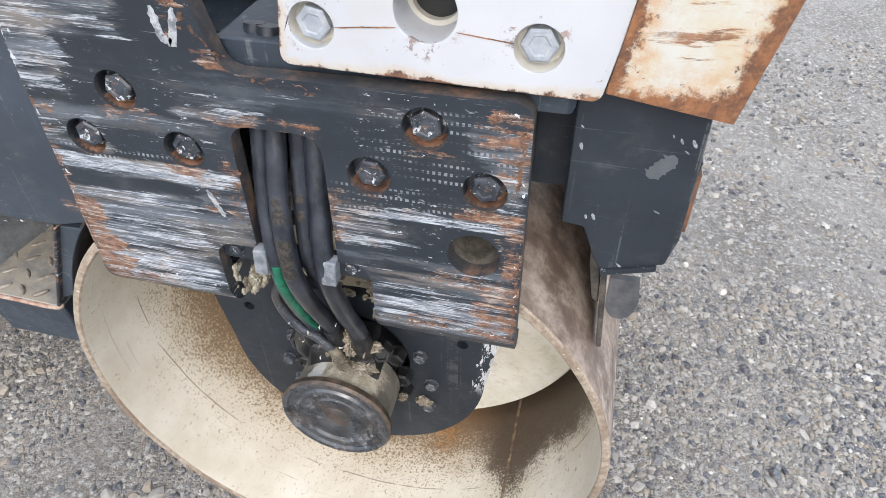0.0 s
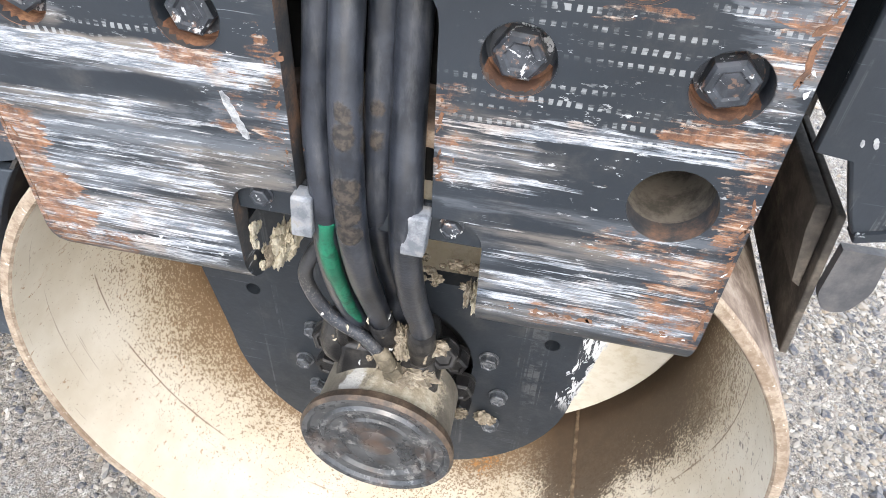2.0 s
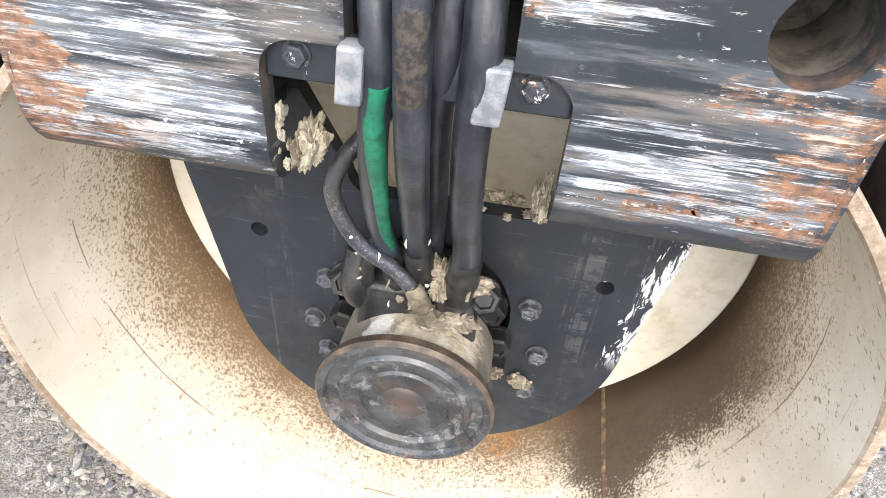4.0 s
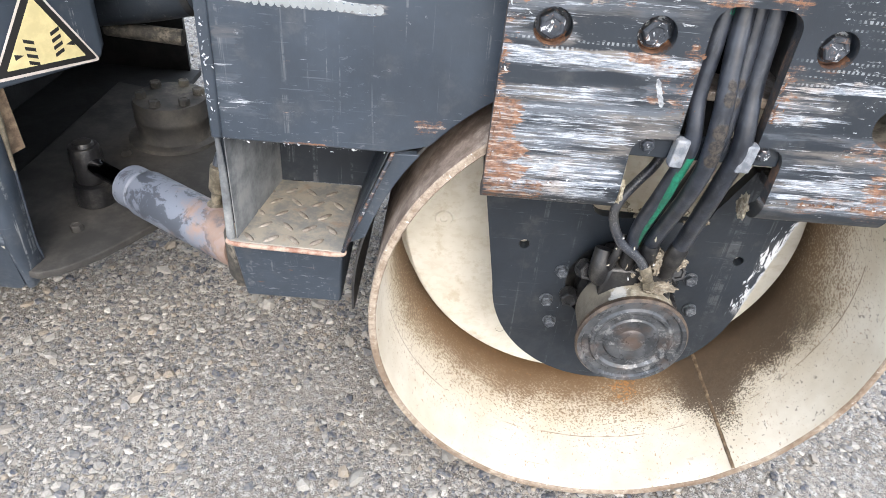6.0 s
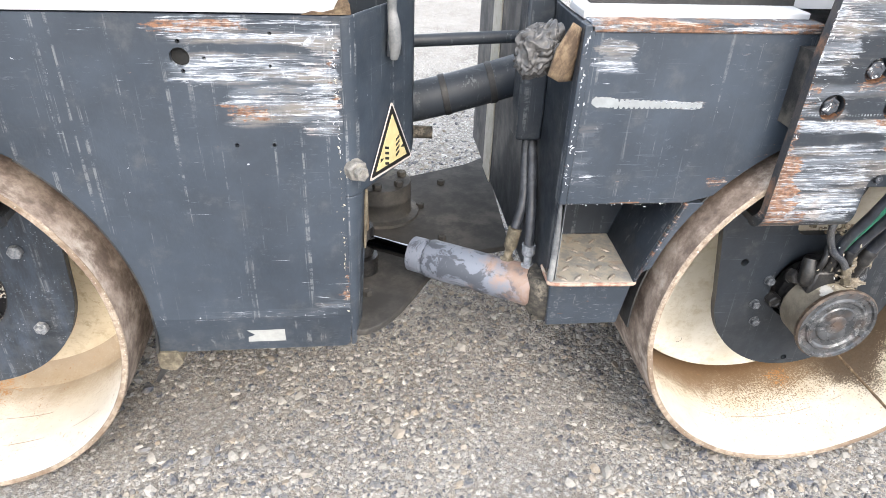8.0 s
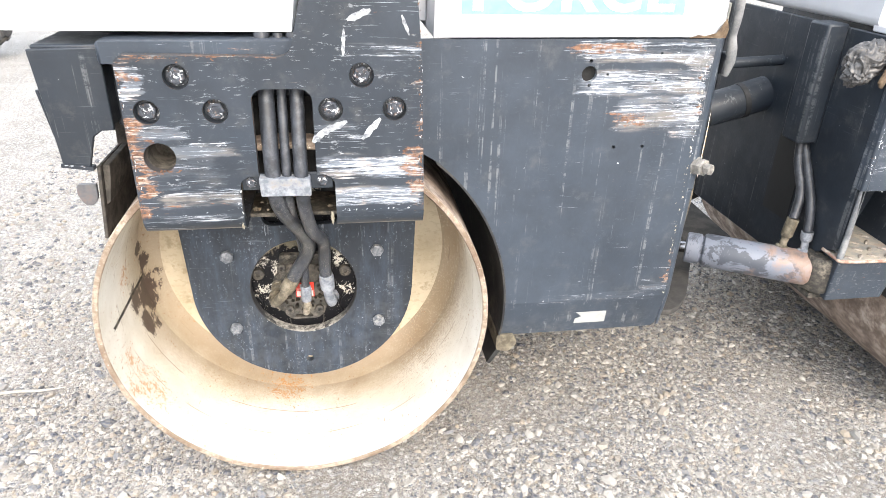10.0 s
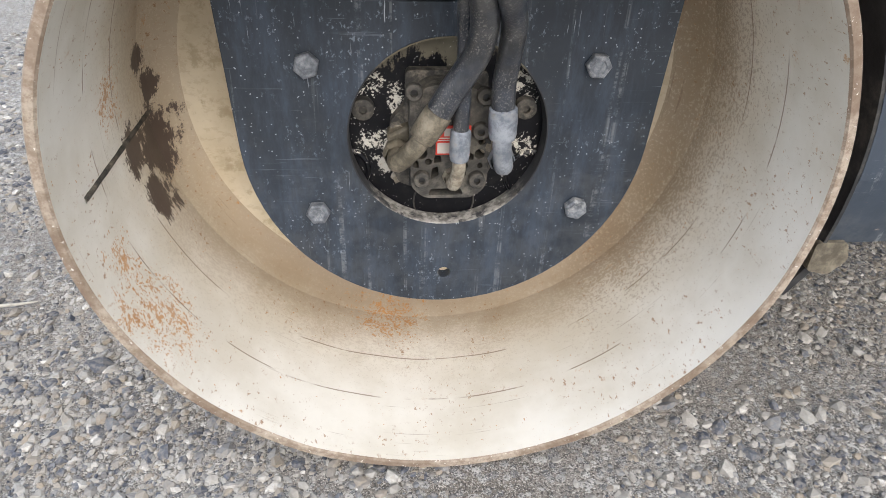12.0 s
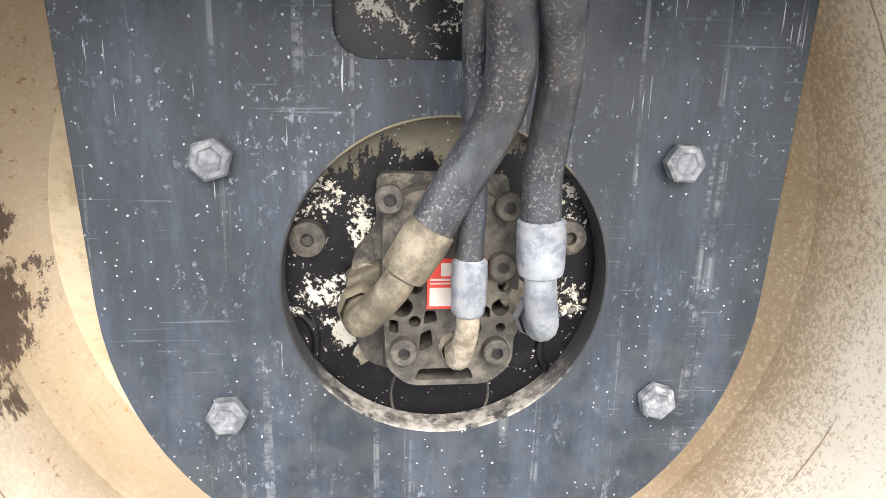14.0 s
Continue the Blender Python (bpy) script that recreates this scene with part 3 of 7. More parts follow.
def drum_paint(name, cx, web_y, y0, stain, peel, stipple, rusts=(), scours=(), pale=0.0, brown=0.9):
    """Cream paint in the drum: brown dust towards the web, rust specks, a burnt stain or peeled patch."""
    n = Nodes(name)
    o = n.xyz()
    c = n.mix(n.step(n.noise(4, 6), 0.3, 0.7), tuple(a + pale * b for a, b in zip((0.56, 0.48, 0.35), (-0.02, 0.03, 0.095))), tuple(a + pale * b for a, b in zip((0.72, 0.655, 0.535), (-0.02, 0.03, 0.11))))
    depth = n.math("DIVIDE", n.math("SUBTRACT", o[1], y0), web_y - y0)
    dusty = n.math("MULTIPLY_ADD", n.math("SUBTRACT", n.noise(7, 6, 0.65), 0.5), 0.5, depth)
    below = n.step(o[2], 0.05, 0.5, 1.0, 0.45)
    c = n.mix(n.mul(n.step(dusty, 0.25, 1.0), 0.55), c, (0.50, 0.38, 0.22))
    c = n.mix(n.mul(n.step(dusty, 0.45, 0.95), below, brown), c, (0.16, 0.095, 0.05))
    # stippled rust that thickens towards the web
    grain = n.math("ADD", n.mul(n.noise(150, 3, 0.6), 0.6), n.mul(n.noise(420, 2, 0.6), 0.4))
    stip = n.step(n.math("MULTIPLY_ADD", n.step(dusty, 0.10, 0.95), 0.22, grain), 0.635, 0.665)
    c = n.mix(n.mul(stip, stipple if not peel else n.step(o[0], -2.25, -2.1, 0.15, 0.42)), c, (0.155, 0.092, 0.046))
    specks = n.mul(n.step(n.noise(1.0, 4, 0.7, n.stretch(115, 60, 115)), 0.605, 0.67), n.step(n.noise(5, 4), 0.40, 0.56))
    c = n.mix(n.mul(specks, 0.8), c, (0.26, 0.13, 0.05))
    blotch = n.mul(n.step(n.noise(24, 7, 0.75), 0.62, 0.70), n.step(n.noise(2.5, 3), 0.48, 0.62))
    c = n.mix(n.mul(blotch, 0.8), c, (0.42, 0.22, 0.08))
    for place, size in rusts:
        fl = n.math("MULTIPLY_ADD", n.near(place, size, size * 0.9), 0.13, n.math("ADD", n.mul(n.noise(40, 7, 0.75), 0.45), n.mul(n.noise(170, 4, 0.7), 0.55)))
        c = n.mix(n.mul(n.step(fl, 0.615, 0.66), 0.8), c, n.mix(n.noise(60), (0.56, 0.25, 0.05), (0.28, 0.13, 0.05)))
    # scoured rings
    for yy in scours:
        d = n.math("ABSOLUTE", n.math("SUBTRACT", n.math("MULTIPLY_ADD", n.noise(2.2, 2), 0.03, o[1]), yy + 0.015))
        c = n.mix(n.mul(n.step(d, 0.0008, 0.0022, 0.75, 0), n.step(n.noise(7, 4), 0.44, 0.54)), c, (0.16, 0.10, 0.06))
    ring = n.mul(n.step(n.noise(1.0, 3, 0.7, n.stretch(3, 170, 3)), 0.655, 0.70), n.step(n.noise(6, 3), 0.46, 0.56))
    c = n.mix(n.mul(ring, 0.6), c, (0.22, 0.15, 0.10))
    if stain:
        side = n.mul(n.step(o[0], stain[0], stain[1]), n.step(o[2], 0.62, 0.35))
        reach = n.math("MULTIPLY_ADD", n.step(n.math("ABSOLUTE", n.math("SUBTRACT", o[0], 0.37)), 0.0, 0.10, 1, 0), 0.22, dusty)
        g = n.math("MULTIPLY_ADD", n.step(reach, 0.15, 1.0), 0.52, n.math("ADD", n.mul(n.noise(210, 4, 0.7), 0.75), n.mul(n.noise(30, 5, 0.7), 0.25)))
        c = n.mix(n.mul(n.step(g, 0.68, 0.78), side, 0.95), c, n.mix(n.noise(40), (0.045, 0.031, 0.021), (0.085, 0.056, 0.034)))
        knock = n.mul(n.step(n.noise(1.0, 3, 0.6, n.stretch(26, 60, 85, (3, 1, 7), (0, 0.9, 0))), 0.645, 0.665), n.step(o[0], 0.22, 0.36), n.step(depth, 0.55, 0.35))
        c = n.mix(n.mul(knock, 0.8), c, (0.19, 0.165, 0.135))
    if peel:
        w = n.math("ADD", n.mul(n.noise(26, 6, 0.7), 0.45), n.mul(n.noise(1.0, 8, 0.85, n.stretch(60, 95, 34)), 0.55))
        w = n.math("MULTIPLY_ADD", n.math("SUBTRACT", w, 0.5), 3.0, 0.56)
        pl = n.top(*[n.near(q, r, 0.004, w) for q, r in peel])
        c = n.mix(pl, c, n.mix(n.noise(30), (0.055, 0.035, 0.028), (0.10, 0.075, 0.06)))
    return n.done(c, 0.55, 0, n.bump(n.math("ADD", n.noise(50, 6), n.mul(specks, 2)), 0.22, 0.0015))


def lip_mud():
    """The motor opening's rim: dark paint under mud that lies at the foot and hangs at the head."""
    n = Nodes("mud_edged_paint")
    o = n.xyz()
    w = n.mul(n.math("SUBTRACT", n.noise(20, 6, 0.7), 0.5), 0.12)
    z = n.math("ADD", o[2], w)
    foot, head = n.step(z, 0.43, 0.47, 1, 0), n.step(z, 0.66, 0.69)
    c = n.mix(n.noise(30, 5), (0.012, 0.013, 0.016), (0.036, 0.036, 0.038))
    c = n.mix(n.mul(head, 0.8), c, (0.17, 0.145, 0.095))
    c = n.mix(n.mul(foot, n.step(n.noise(50, 6), 0.36, 0.5)), c, n.mix(n.step(n.noise(60, 5), 0.4, 0.6), (0.13, 0.12, 0.105), (0.33, 0.31, 0.28)))
    return n.done(c, 0.8, 0, n.bump(n.noise(80, 5), 0.4, 0.002))


MAT_LIP = lip_mud()


def rim_paint(name):
    n = Nodes(name)
    c = n.mix(n.step(n.noise(60, 7, 0.75), 0.38, 0.62), (0.20, 0.15, 0.11), (0.34, 0.285, 0.225))
    c = n.mix(n.mul(n.step(n.noise(7, 5), 0.45, 0.62), 0.7), c, (0.13, 0.085, 0.055))
    c = n.mix(n.step(n.noise(150, 4), 0.64, 0.70), c, (0.6, 0.56, 0.5))
    return n.done(c, 0.8, 0, n.bump(n.noise(60, 6), 0.5, 0.002))


MAT_DRUM_F = drum_paint("cream_drum_paint_front", 0, 0.48, 0.03, (0.20, 0.33), None, 0.8, [((0.16, 0.36, 0.04), 0.09)], (0.2,), 0.4)
MAT_DRUM_R = drum_paint("cream_drum_paint_rear", -2.5, 0.62, 0.10, None, [((-3.03, 0.50, 0.47), 0.075), ((-3.035, 0.40, 0.50), 0.05), ((-3.02, 0.42, 0.40), 0.05), ((-3.03, 0.60, 0.50), 0.045), ((-3.036, 0.53, 0.575), 0.035), ((-3.034, 0.50, 0.63), 0.032), ((-3.02, 0.47, 0.36), 0.03)], 0.4, [((-3.01, 0.21, 0.40), 0.09), ((-3.0, 0.14, 0.35), 0.08), ((-2.97, 0.2, 0.30), 0.16), ((-2.6, 0.5, 0.03), 0.16), ((-3.02, 0.35, 0.62), 0.10)], (0.366, 0.25), 0.75, 0.55)
MAT_RIM = rim_paint("worn_drum_steel")
MAT_ROLL = dirty("rolled_drum_steel", (0.13, 0.095, 0.075), (0.34, 0.27, 0.22), 0.75, 14, (0.55, 0.50, 0.44), 0.6)


def web_paint(name, a, b, stain, amount):
    n = Nodes(name)
    c = n.mix(n.step(n.noise(6, 6), 0.3, 0.7), a, b)
    c = n.mix(n.mul(n.step(n.noise(18, 7, 0.7), 0.52, 0.66), amount), c, stain)
    crust = n.mul(n.step(n.noise(1.0, 6, 0.7, n.stretch(34, 34, 55)), 0.52, 0.58), amount)
    return n.done(n.mix(n.mul(crust, 0.35), c, stain), 0.7, 0, n.bump(n.math("ADD", n.noise(60, 5), n.mul(crust, 1.5)), 0.35, 0.002))


MAT_WEB = web_paint("pale_cream_web_paint", (0.50, 0.475, 0.40), (0.62, 0.60, 0.54), (0.40, 0.35, 0.25), 0.55)
MAT_WEB_R = web_paint("muddy_cream_web_paint", (0.47, 0.395, 0.275), (0.62, 0.545, 0.41), (0.34, 0.265, 0.165), 0.7)


def tread_metal():
    n = Nodes("worn_tread_plate")
    c = n.mix(n.step(n.noise(25, 6, 0.7), 0.4, 0.62), (0.33, 0.295, 0.24), (0.21, 0.205, 0.195))
    c = n.mix(n.mul(n.step(n.noise(16, 7, 0.7), 0.56, 0.66), 0.4), c, (0.28, 0.17, 0.115))
    return n.done(c, 0.6, 0.2, n.bump(n.noise(80, 4), 0.2, 0.001))


MAT_TREAD = tread_metal()
MAT_STUD = dirty("rubbed_tread_stud", (0.15, 0.125, 0.10), (0.30, 0.265, 0.225), 0.55, 40, (0.42, 0.38, 0.33), 0.4, 0.2)
MAT_LIPPED = dirty("rust_edged_lip", (0.22, 0.11, 0.075), (0.46, 0.38, 0.31), 0.7, 30, (0.20, 0.09, 0.05), 0.6)
MAT_BOLT_BLUE = dirty("blue_grey_bolt", (0.24, 0.265, 0.30), (0.34, 0.36, 0.39), 0.5, 40, (0.40, 0.38, 0.34), 0.4)


def cylinder_paint():
    n = Nodes("peeling_cylinder_paint")
    o = n.xyz()
    c = n.mix(n.step(n.noise(16, 6, 0.7, warp=0.6), 0.47, 0.53), (0.050, 0.057, 0.072), (0.135, 0.15, 0.185))
    r = n.step(n.math("MULTIPLY_ADD", n.math("SUBTRACT", n.noise(14, 6), 0.5), 0.5, o[0]), -1.00, -0.90)
    c = n.mix(n.mul(r, 0.8), c, n.mix(n.noise(40, 5), (0.24, 0.125, 0.075), (0.22, 0.18, 0.155)))
    return n.done(c, 0.5, 0, n.bump(n.noise(60), 0.2, 0.001))


MAT_CYL = cylinder_paint()


def flat(name, colour, rough=0.5, metal=0.0):
    n = Nodes(name)
    c = n.mix(n.step(n.noise(40, 5), 0.35, 0.7), tuple(v * 0.82 for v in colour), colour)
    return n.done(c, rough, metal)


def flaked_black():
    """Glossy black paint flaking to pale primer in ragged patches."""
    n = Nodes("flaking_black_paint")
    o = n.xyz()
    spots = n.top(*[n.near(q, s, s * 0.6) for q, s in (((-2.62, 0.352, 0.53), 0.05), ((-2.585, 0.352, 0.50), 0.05), ((-2.57, 0.352, 0.61), 0.05), ((-2.37, 0.352, 0.63), 0.05), ((-2.64, 0.352, 0.64), 0.06), ((-2.36, 0.352, 0.53), 0.04), ((-2.52, 0.35, 0.85), 0.10), ((-2.46, 0.35, 0.87), 0.06))])
    m = n.step(n.math("MULTIPLY_ADD", spots, 0.105, n.math("ADD", n.mul(n.noise(34, 8, 0.75, warp=0.4), 0.72), n.mul(n.noise(210, 4, 0.7), 0.28))), 0.615, 0.63)
    c = n.mix(n.mul(n.step(n.noise(40, 6), 0.5, 0.7), 0.15), (0.0045, 0.0045, 0.006), (0.05, 0.046, 0.04))
    mud = n.mul(n.step(n.math("MULTIPLY_ADD", n.math("SUBTRACT", n.math("ADD", n.mul(n.noise(16, 6, 0.7), 0.6), n.mul(n.noise(1.0, 5, 0.7, n.stretch(70, 70, 16)), 0.4)), 0.5), 0.34, o[2]), 0.672, 0.684), n.step(o[2], 0.74, 0.75, 1, 0))
    c = n.mix(n.mul(mud, 0.85), c, n.mix(n.noise(50, 5), (0.10, 0.088, 0.062), (0.21, 0.185, 0.135)))
    c = n.mix(m, c, n.mix(n.noise(30), (0.36, 0.33, 0.265), (0.58, 0.565, 0.52)))
    r = n.t.nodes.new("ShaderNodeTexWhiteNoise")
    fray = n.frayed(300, 0.006)
    n.put(r.inputs[0], n.cells(210, vec=fray, out=2))
    sp = n.mul(n.step(n.cells(210, vec=fray), 0.12, 0.24, 1, 0), n.step(r.outputs[0], 0.72, 0.73), n.step(n.noise(15, 5, 0.7), 0.42, 0.52))
    c = n.mix(sp, c, (0.50, 0.49, 0.45))
    return n.done(c, n.math("MULTIPLY_ADD", m, 0.5, 0.28), 0, n.bump(m, 0.4, 0.001), 0.25)


MAT_FLAKED = flaked_black()
MAT_STROKE = dirty("thin_dragged_paint", (0.12, 0.13, 0.145), (0.44, 0.46, 0.48), 0.6, 70, (0.05, 0.055, 0.065), 0.7)
MAT_CHROME = flat("chrome_rod", (0.22, 0.22, 0.23), 0.12, 1.0)
MAT_YELLOW = flat("yellowed_sticker", (0.64, 0.55, 0.29), 0.5)
# print black, also put in as shade for bores, sockets and motor holes
MAT_BLACK = flat("black_print_and_shade", (0.015, 0.015, 0.015), 0.5)
MAT_TEAL = flat("teal_print", (0.19, 0.64, 0.60), 0.4)
MAT_LETTER = flat("white_print", (0.82, 0.82, 0.82), 0.4)
MAT_RED = flat("red_label", (0.65, 0.05, 0.03), 0.5)
MAT_LABEL = flat("pale_label", (0.62, 0.56, 0.52), 0.5)
MAT_PATCH = flat("thin_grey_patch", (0.085, 0.095, 0.105), 0.5)
MAT_SMEAR = flat("grey_smear", (0.26, 0.28, 0.29), 0.5)
MAT_TAPE = flat("reflective_patch", (0.36, 0.37, 0.36), 0.4)


def gravel_ground():
    n = Nodes("compacted_gravel")
    g = n.t.nodes.new("ShaderNodeRGBToBW")
    n.put(g.inputs[0], n.cells(55, out=1))
    c = n.mix(n.step(n.noise(2.2, 6, 0.65), 0.35, 0.65), (0.165, 0.146, 0.125), (0.285, 0.259, 0.230))
    stones = n.mix(g.outputs[0], (0.062, 0.066, 0.077), (0.56, 0.54, 0.505))
    c = n.mix(n.mul(n.step(n.cells(55), 0.38, 0.55, 1, 0), n.step(n.noise(40, 3), 0.36, 0.44)), c, stones)
    c = n.mix(n.mul(n.step(n.noise(330, 3), 0.53, 0.58), 0.8), c, (0.50, 0.475, 0.435))
    c = n.mix(n.mul(n.step(n.noise(240, 3, vec=n.stretch(1, 1, 1, (7, 7, 7))), 0.53, 0.58), 0.8), c, (0.062, 0.058, 0.054))
    h = n.math("ADD", n.mul(n.cells(55), -0.8), n.mul(n.noise(260, 4), 0.9))
    return n.done(c, 0.95, 0, n.bump(h, 1.0, 0.008))


def stone_material():
    n = Nodes("gravel_stone")
    g = n.t.nodes.new("ShaderNodeNewGeometry").outputs["Random Per Island"]
    r = n.t.nodes.new("ShaderNodeValToRGB")
    n.put(r.inputs[0], g)
    e = r.color_ramp.elements
    e[0].color = (0.034, 0.040, 0.056, 1)
    e[1].position, e[1].color = 1.0, (0.58, 0.56, 0.52, 1)
    for pos, col in ((0.16, (0.082, 0.090, 0.110, 1)), (0.32, (0.18, 0.18, 0.18, 1)), (0.45, (0.27, 0.225, 0.17, 1)), (0.62, (0.265, 0.258, 0.24, 1)), (0.86, (0.33, 0.313, 0.285, 1)), (0.965, (0.42, 0.40, 0.365, 1))):
        x = e.new(pos)
        x.color = col
    c = n.mix(n.mul(n.step(n.noise(110, 5), 0.40, 0.60), 0.50), r.outputs[0], (0.245, 0.222, 0.195))
    return n.done(c, 0.9, 0, n.bump(n.noise(300, 4), 0.4, 0.001))


MAT_GROUND, MAT_STONE = gravel_ground(), stone_material()


# ---- mesh tools ----
BASE = Vector((-1.25, 0.78, 0.0))
roller = tagged(new("road_roller"), "worn slate and white tandem road roller parked on gravel", "road roller")
roller.location = BASE
bpy.context.view_layer.update()


def part(name, bm, material, parent=None, label="", smooth=None, bevel=0.0, kind=""):
    """Links a bmesh, built in world places, as one mesh under a thing or part; smooth: degrees up to which edges are shaded smooth."""
    bmesh.ops.recalc_face_normals(bm, faces=bm.faces)
    me = bpy.data.meshes.new(name)
    if smooth is not None:
        for f in bm.faces:
            f.smooth = True
        for e in bm.edges:
            if len(e.link_faces) == 2 and e.calc_face_angle(0) > radians(smooth):
                e.smooth = False
    bm.to_mesh(me)
    bm.free()
    for m in material if isinstance(material, (list, tuple)) else [material]:
        me.materials.append(m)
    ob = new(name, me)
    if parent is not None:
        ob.parent = parent
        if parent.type == "EMPTY":
            ob.matrix_parent_inverse = Matrix.Translation(-parent.location)
    if bevel:
        b = ob.modifiers.new("worn_edges", "BEVEL")
        b.width, b.segments, b.limit_method, b.angle_limit = bevel, 2, "ANGLE", radians(40)
        b.harden_normals = False
    return tagged(ob, label, kind=kind)


def arc(cx, cz, r, a0, a1, k):
    return [(cx + r * math.cos(radians(a0 + (a1 - a0) * i / k)), cz + r * math.sin(radians(a0 + (a1 - a0) * i / k))) for i in range(k + 1)]


def circle(cx, cz, r, k=24):
    return arc(cx, cz, r, 0, 360 * (k - 1) / k, k - 1)


def rounded(points, r, k=4):
    """A polygon with its corners rounded by r (one radius, or one for each corner)."""
    out, n = [], len(points)
    for i, p in enumerate(points):
        rr = r[i] if isinstance(r, (list, tuple)) else r
        p, a, b = Vector(p), Vector(points[i - 1]), Vector(points[(i + 1) % n])
        if not rr:
            out.append(tuple(p))
            continue
        q0, q1 = p + (a - p).normalized() * rr, p + (b - p).normalized() * rr
        for j in range(k + 1):
            t = j / k
            out.append(tuple(q0 * (1 - t) ** 2 + p * 2 * t * (1 - t) + q1 * t * t))
    return out


def slab(bm, outline, y0, y1, holes=(), to=None, mat=0):
    """Extrudes a polygon (u, z) with holes from depth y0 to y1; to(u, y, z) gives the place in the world."""
    from mathutils.geometry import tessellate_polygon
    to = to or (lambda u, y, z: (u, y, z))
    loops = [list(outline), *[list(h) for h in holes]]
    flat_points = [p for l in loops for p in l]
    tris = tessellate_polygon([[Vector((p[0], p[1], 0)) for p in l] for l in loops])
    rings = [[bm.verts.new(to(p[0], y, p[1])) for p in flat_points] for y in (y0, y1)]
    fs = []
    for t in tris:
        for r in rings:
            try:
                fs.append(bm.faces.new([r[i] for i in t]))
            except ValueError:
                pass
    at = 0
    for l in loops:
        for i in range(len(l)):
            a, b = at + i, at + (i + 1) % len(l)
            fs.append(bm.faces.new((rings[0][a], rings[0][b], rings[1][b], rings[1][a])))
        at += len(l)
    for f in fs:
        f.material_index = mat
    return bm


def box(bm, lo, hi, to=None):
    to = to or (lambda x, y, z: (x, y, z))
    v = [bm.verts.new(to(x, y, z)) for x in (lo[0], hi[0]) for y in (lo[1], hi[1]) for z in (lo[2], hi[2])]
    for f in ((0, 1, 3, 2), (4, 6, 7, 5), (0, 4, 5, 1), (2, 3, 7, 6), (0, 2, 6, 4), (1, 5, 7, 3)):
        bm.faces.new([v[i] for i in f])
    return bm


def hull(bm, points):
    bmesh.ops.convex_hull(bm, input=[bm.verts.new(p) for p in points])
    return bm


def lathe(bm, profile, centre, axis=(0, 1, 0), k=64, closed=False, turn=0.0, mats=None):
    """Turns a profile of (radius, way along the axis) round an axis through centre."""
    axis = Vector(axis).normalized()
    side = axis.orthogonal().normalized() if abs(axis.y) < 0.999 else Vector((1, 0, 0))
    other = axis.cross(side)
    c = Vector(centre)
    rings = []
    for r, d in profile:
        if r < 1e-6:
            rings.append([bm.verts.new(c + axis * d)])
        else:
            rings.append([bm.verts.new(c + axis * d + (side * math.cos(a) + other * math.sin(a)) * r) for a in (2 * math.pi * i / k + turn for i in range(k))])
    pairs = list(zip(rings, rings[1:])) + ([(rings[-1], rings[0])] if closed else [])
    for n, (a, b) in enumerate(pairs):
        for i in range(k):
            j = (i + 1) % k
            if len(a) == 1 and len(b) == 1:
                continue
            f = bm.faces.new((a[0], b[i], b[j])) if len(a) == 1 else bm.faces.new((a[i], b[0], a[j])) if len(b) == 1 else bm.faces.new((a[i], b[i], b[j], a[j]))
            if mats:
                f.material_index = mats[n]
    return bm


def hexbolt(bm, place, af, h, axis=(0, -1, 0), washer=1.35, turn=0.0, dimple=True):
    """A hexagon head with a chamfered crown and a washer face, standing out along axis."""
    r = af / math.sqrt(3)
    lathe(bm, [(af * 0.5 * washer, 0), (af * 0.5 * washer, h * 0.18), (0, h * 0.18)], place, axis, 20)
    prof = [(r, h * 0.18), (r, h * 0.86), (r * 0.86, h)]
    prof += [(r * 0.62, h), (r * 0.52, h * 0.9), (0, h * 0.9)] if dimple else [(0, h)]
    lathe(bm, prof, place, axis, 6, turn=turn)
    return bm


def tube(bm, points, r, k=12, rings=None, cap=True):
    """A round hose along a smooth line through points; r may be one radius or one for each point."""
    p = [Vector(q) for q in points]
    rr = r if isinstance(r, (list, tuple)) else [r] * len(p)
    line, rad = [], []
    for i in range(len(p) - 1):
        a, b, c, d = p[max(i - 1, 0)], p[i], p[i + 1], p[min(i + 2, len(p) - 1)]
        n = rings or 8
        for j in range(n + (i == len(p) - 2)):
            t = j / n
            line.append(0.5 * ((2 * b) + (c - a) * t + (2 * a - 5 * b + 4 * c - d) * t * t + (3 * b - a - 3 * c + d) * t ** 3))
            rad.append(rr[i] * (1 - t) + rr[i + 1] * t)
    side = None
    prev = None
    for i, q in enumerate(line):
        way = (line[min(i + 1, len(line) - 1)] - line[max(i - 1, 0)]).normalized()
        side = way.orthogonal() if side is None else side - way * side.dot(way)
        side.normalize()
        other = way.cross(side)
        ring = [bm.verts.new(q + (side * math.cos(a) + other * math.sin(a)) * rad[i]) for a in (2 * math.pi * m / k for m in range(k))]
        if prev:
            for m in range(k):
                bm.faces.new((prev[m], prev[(m + 1) % k], ring[(m + 1) % k], ring[m]))
        elif cap:
            bm.faces.new(ring)
        prev = ring
    if cap:
        bm.faces.new(prev)
    return bm


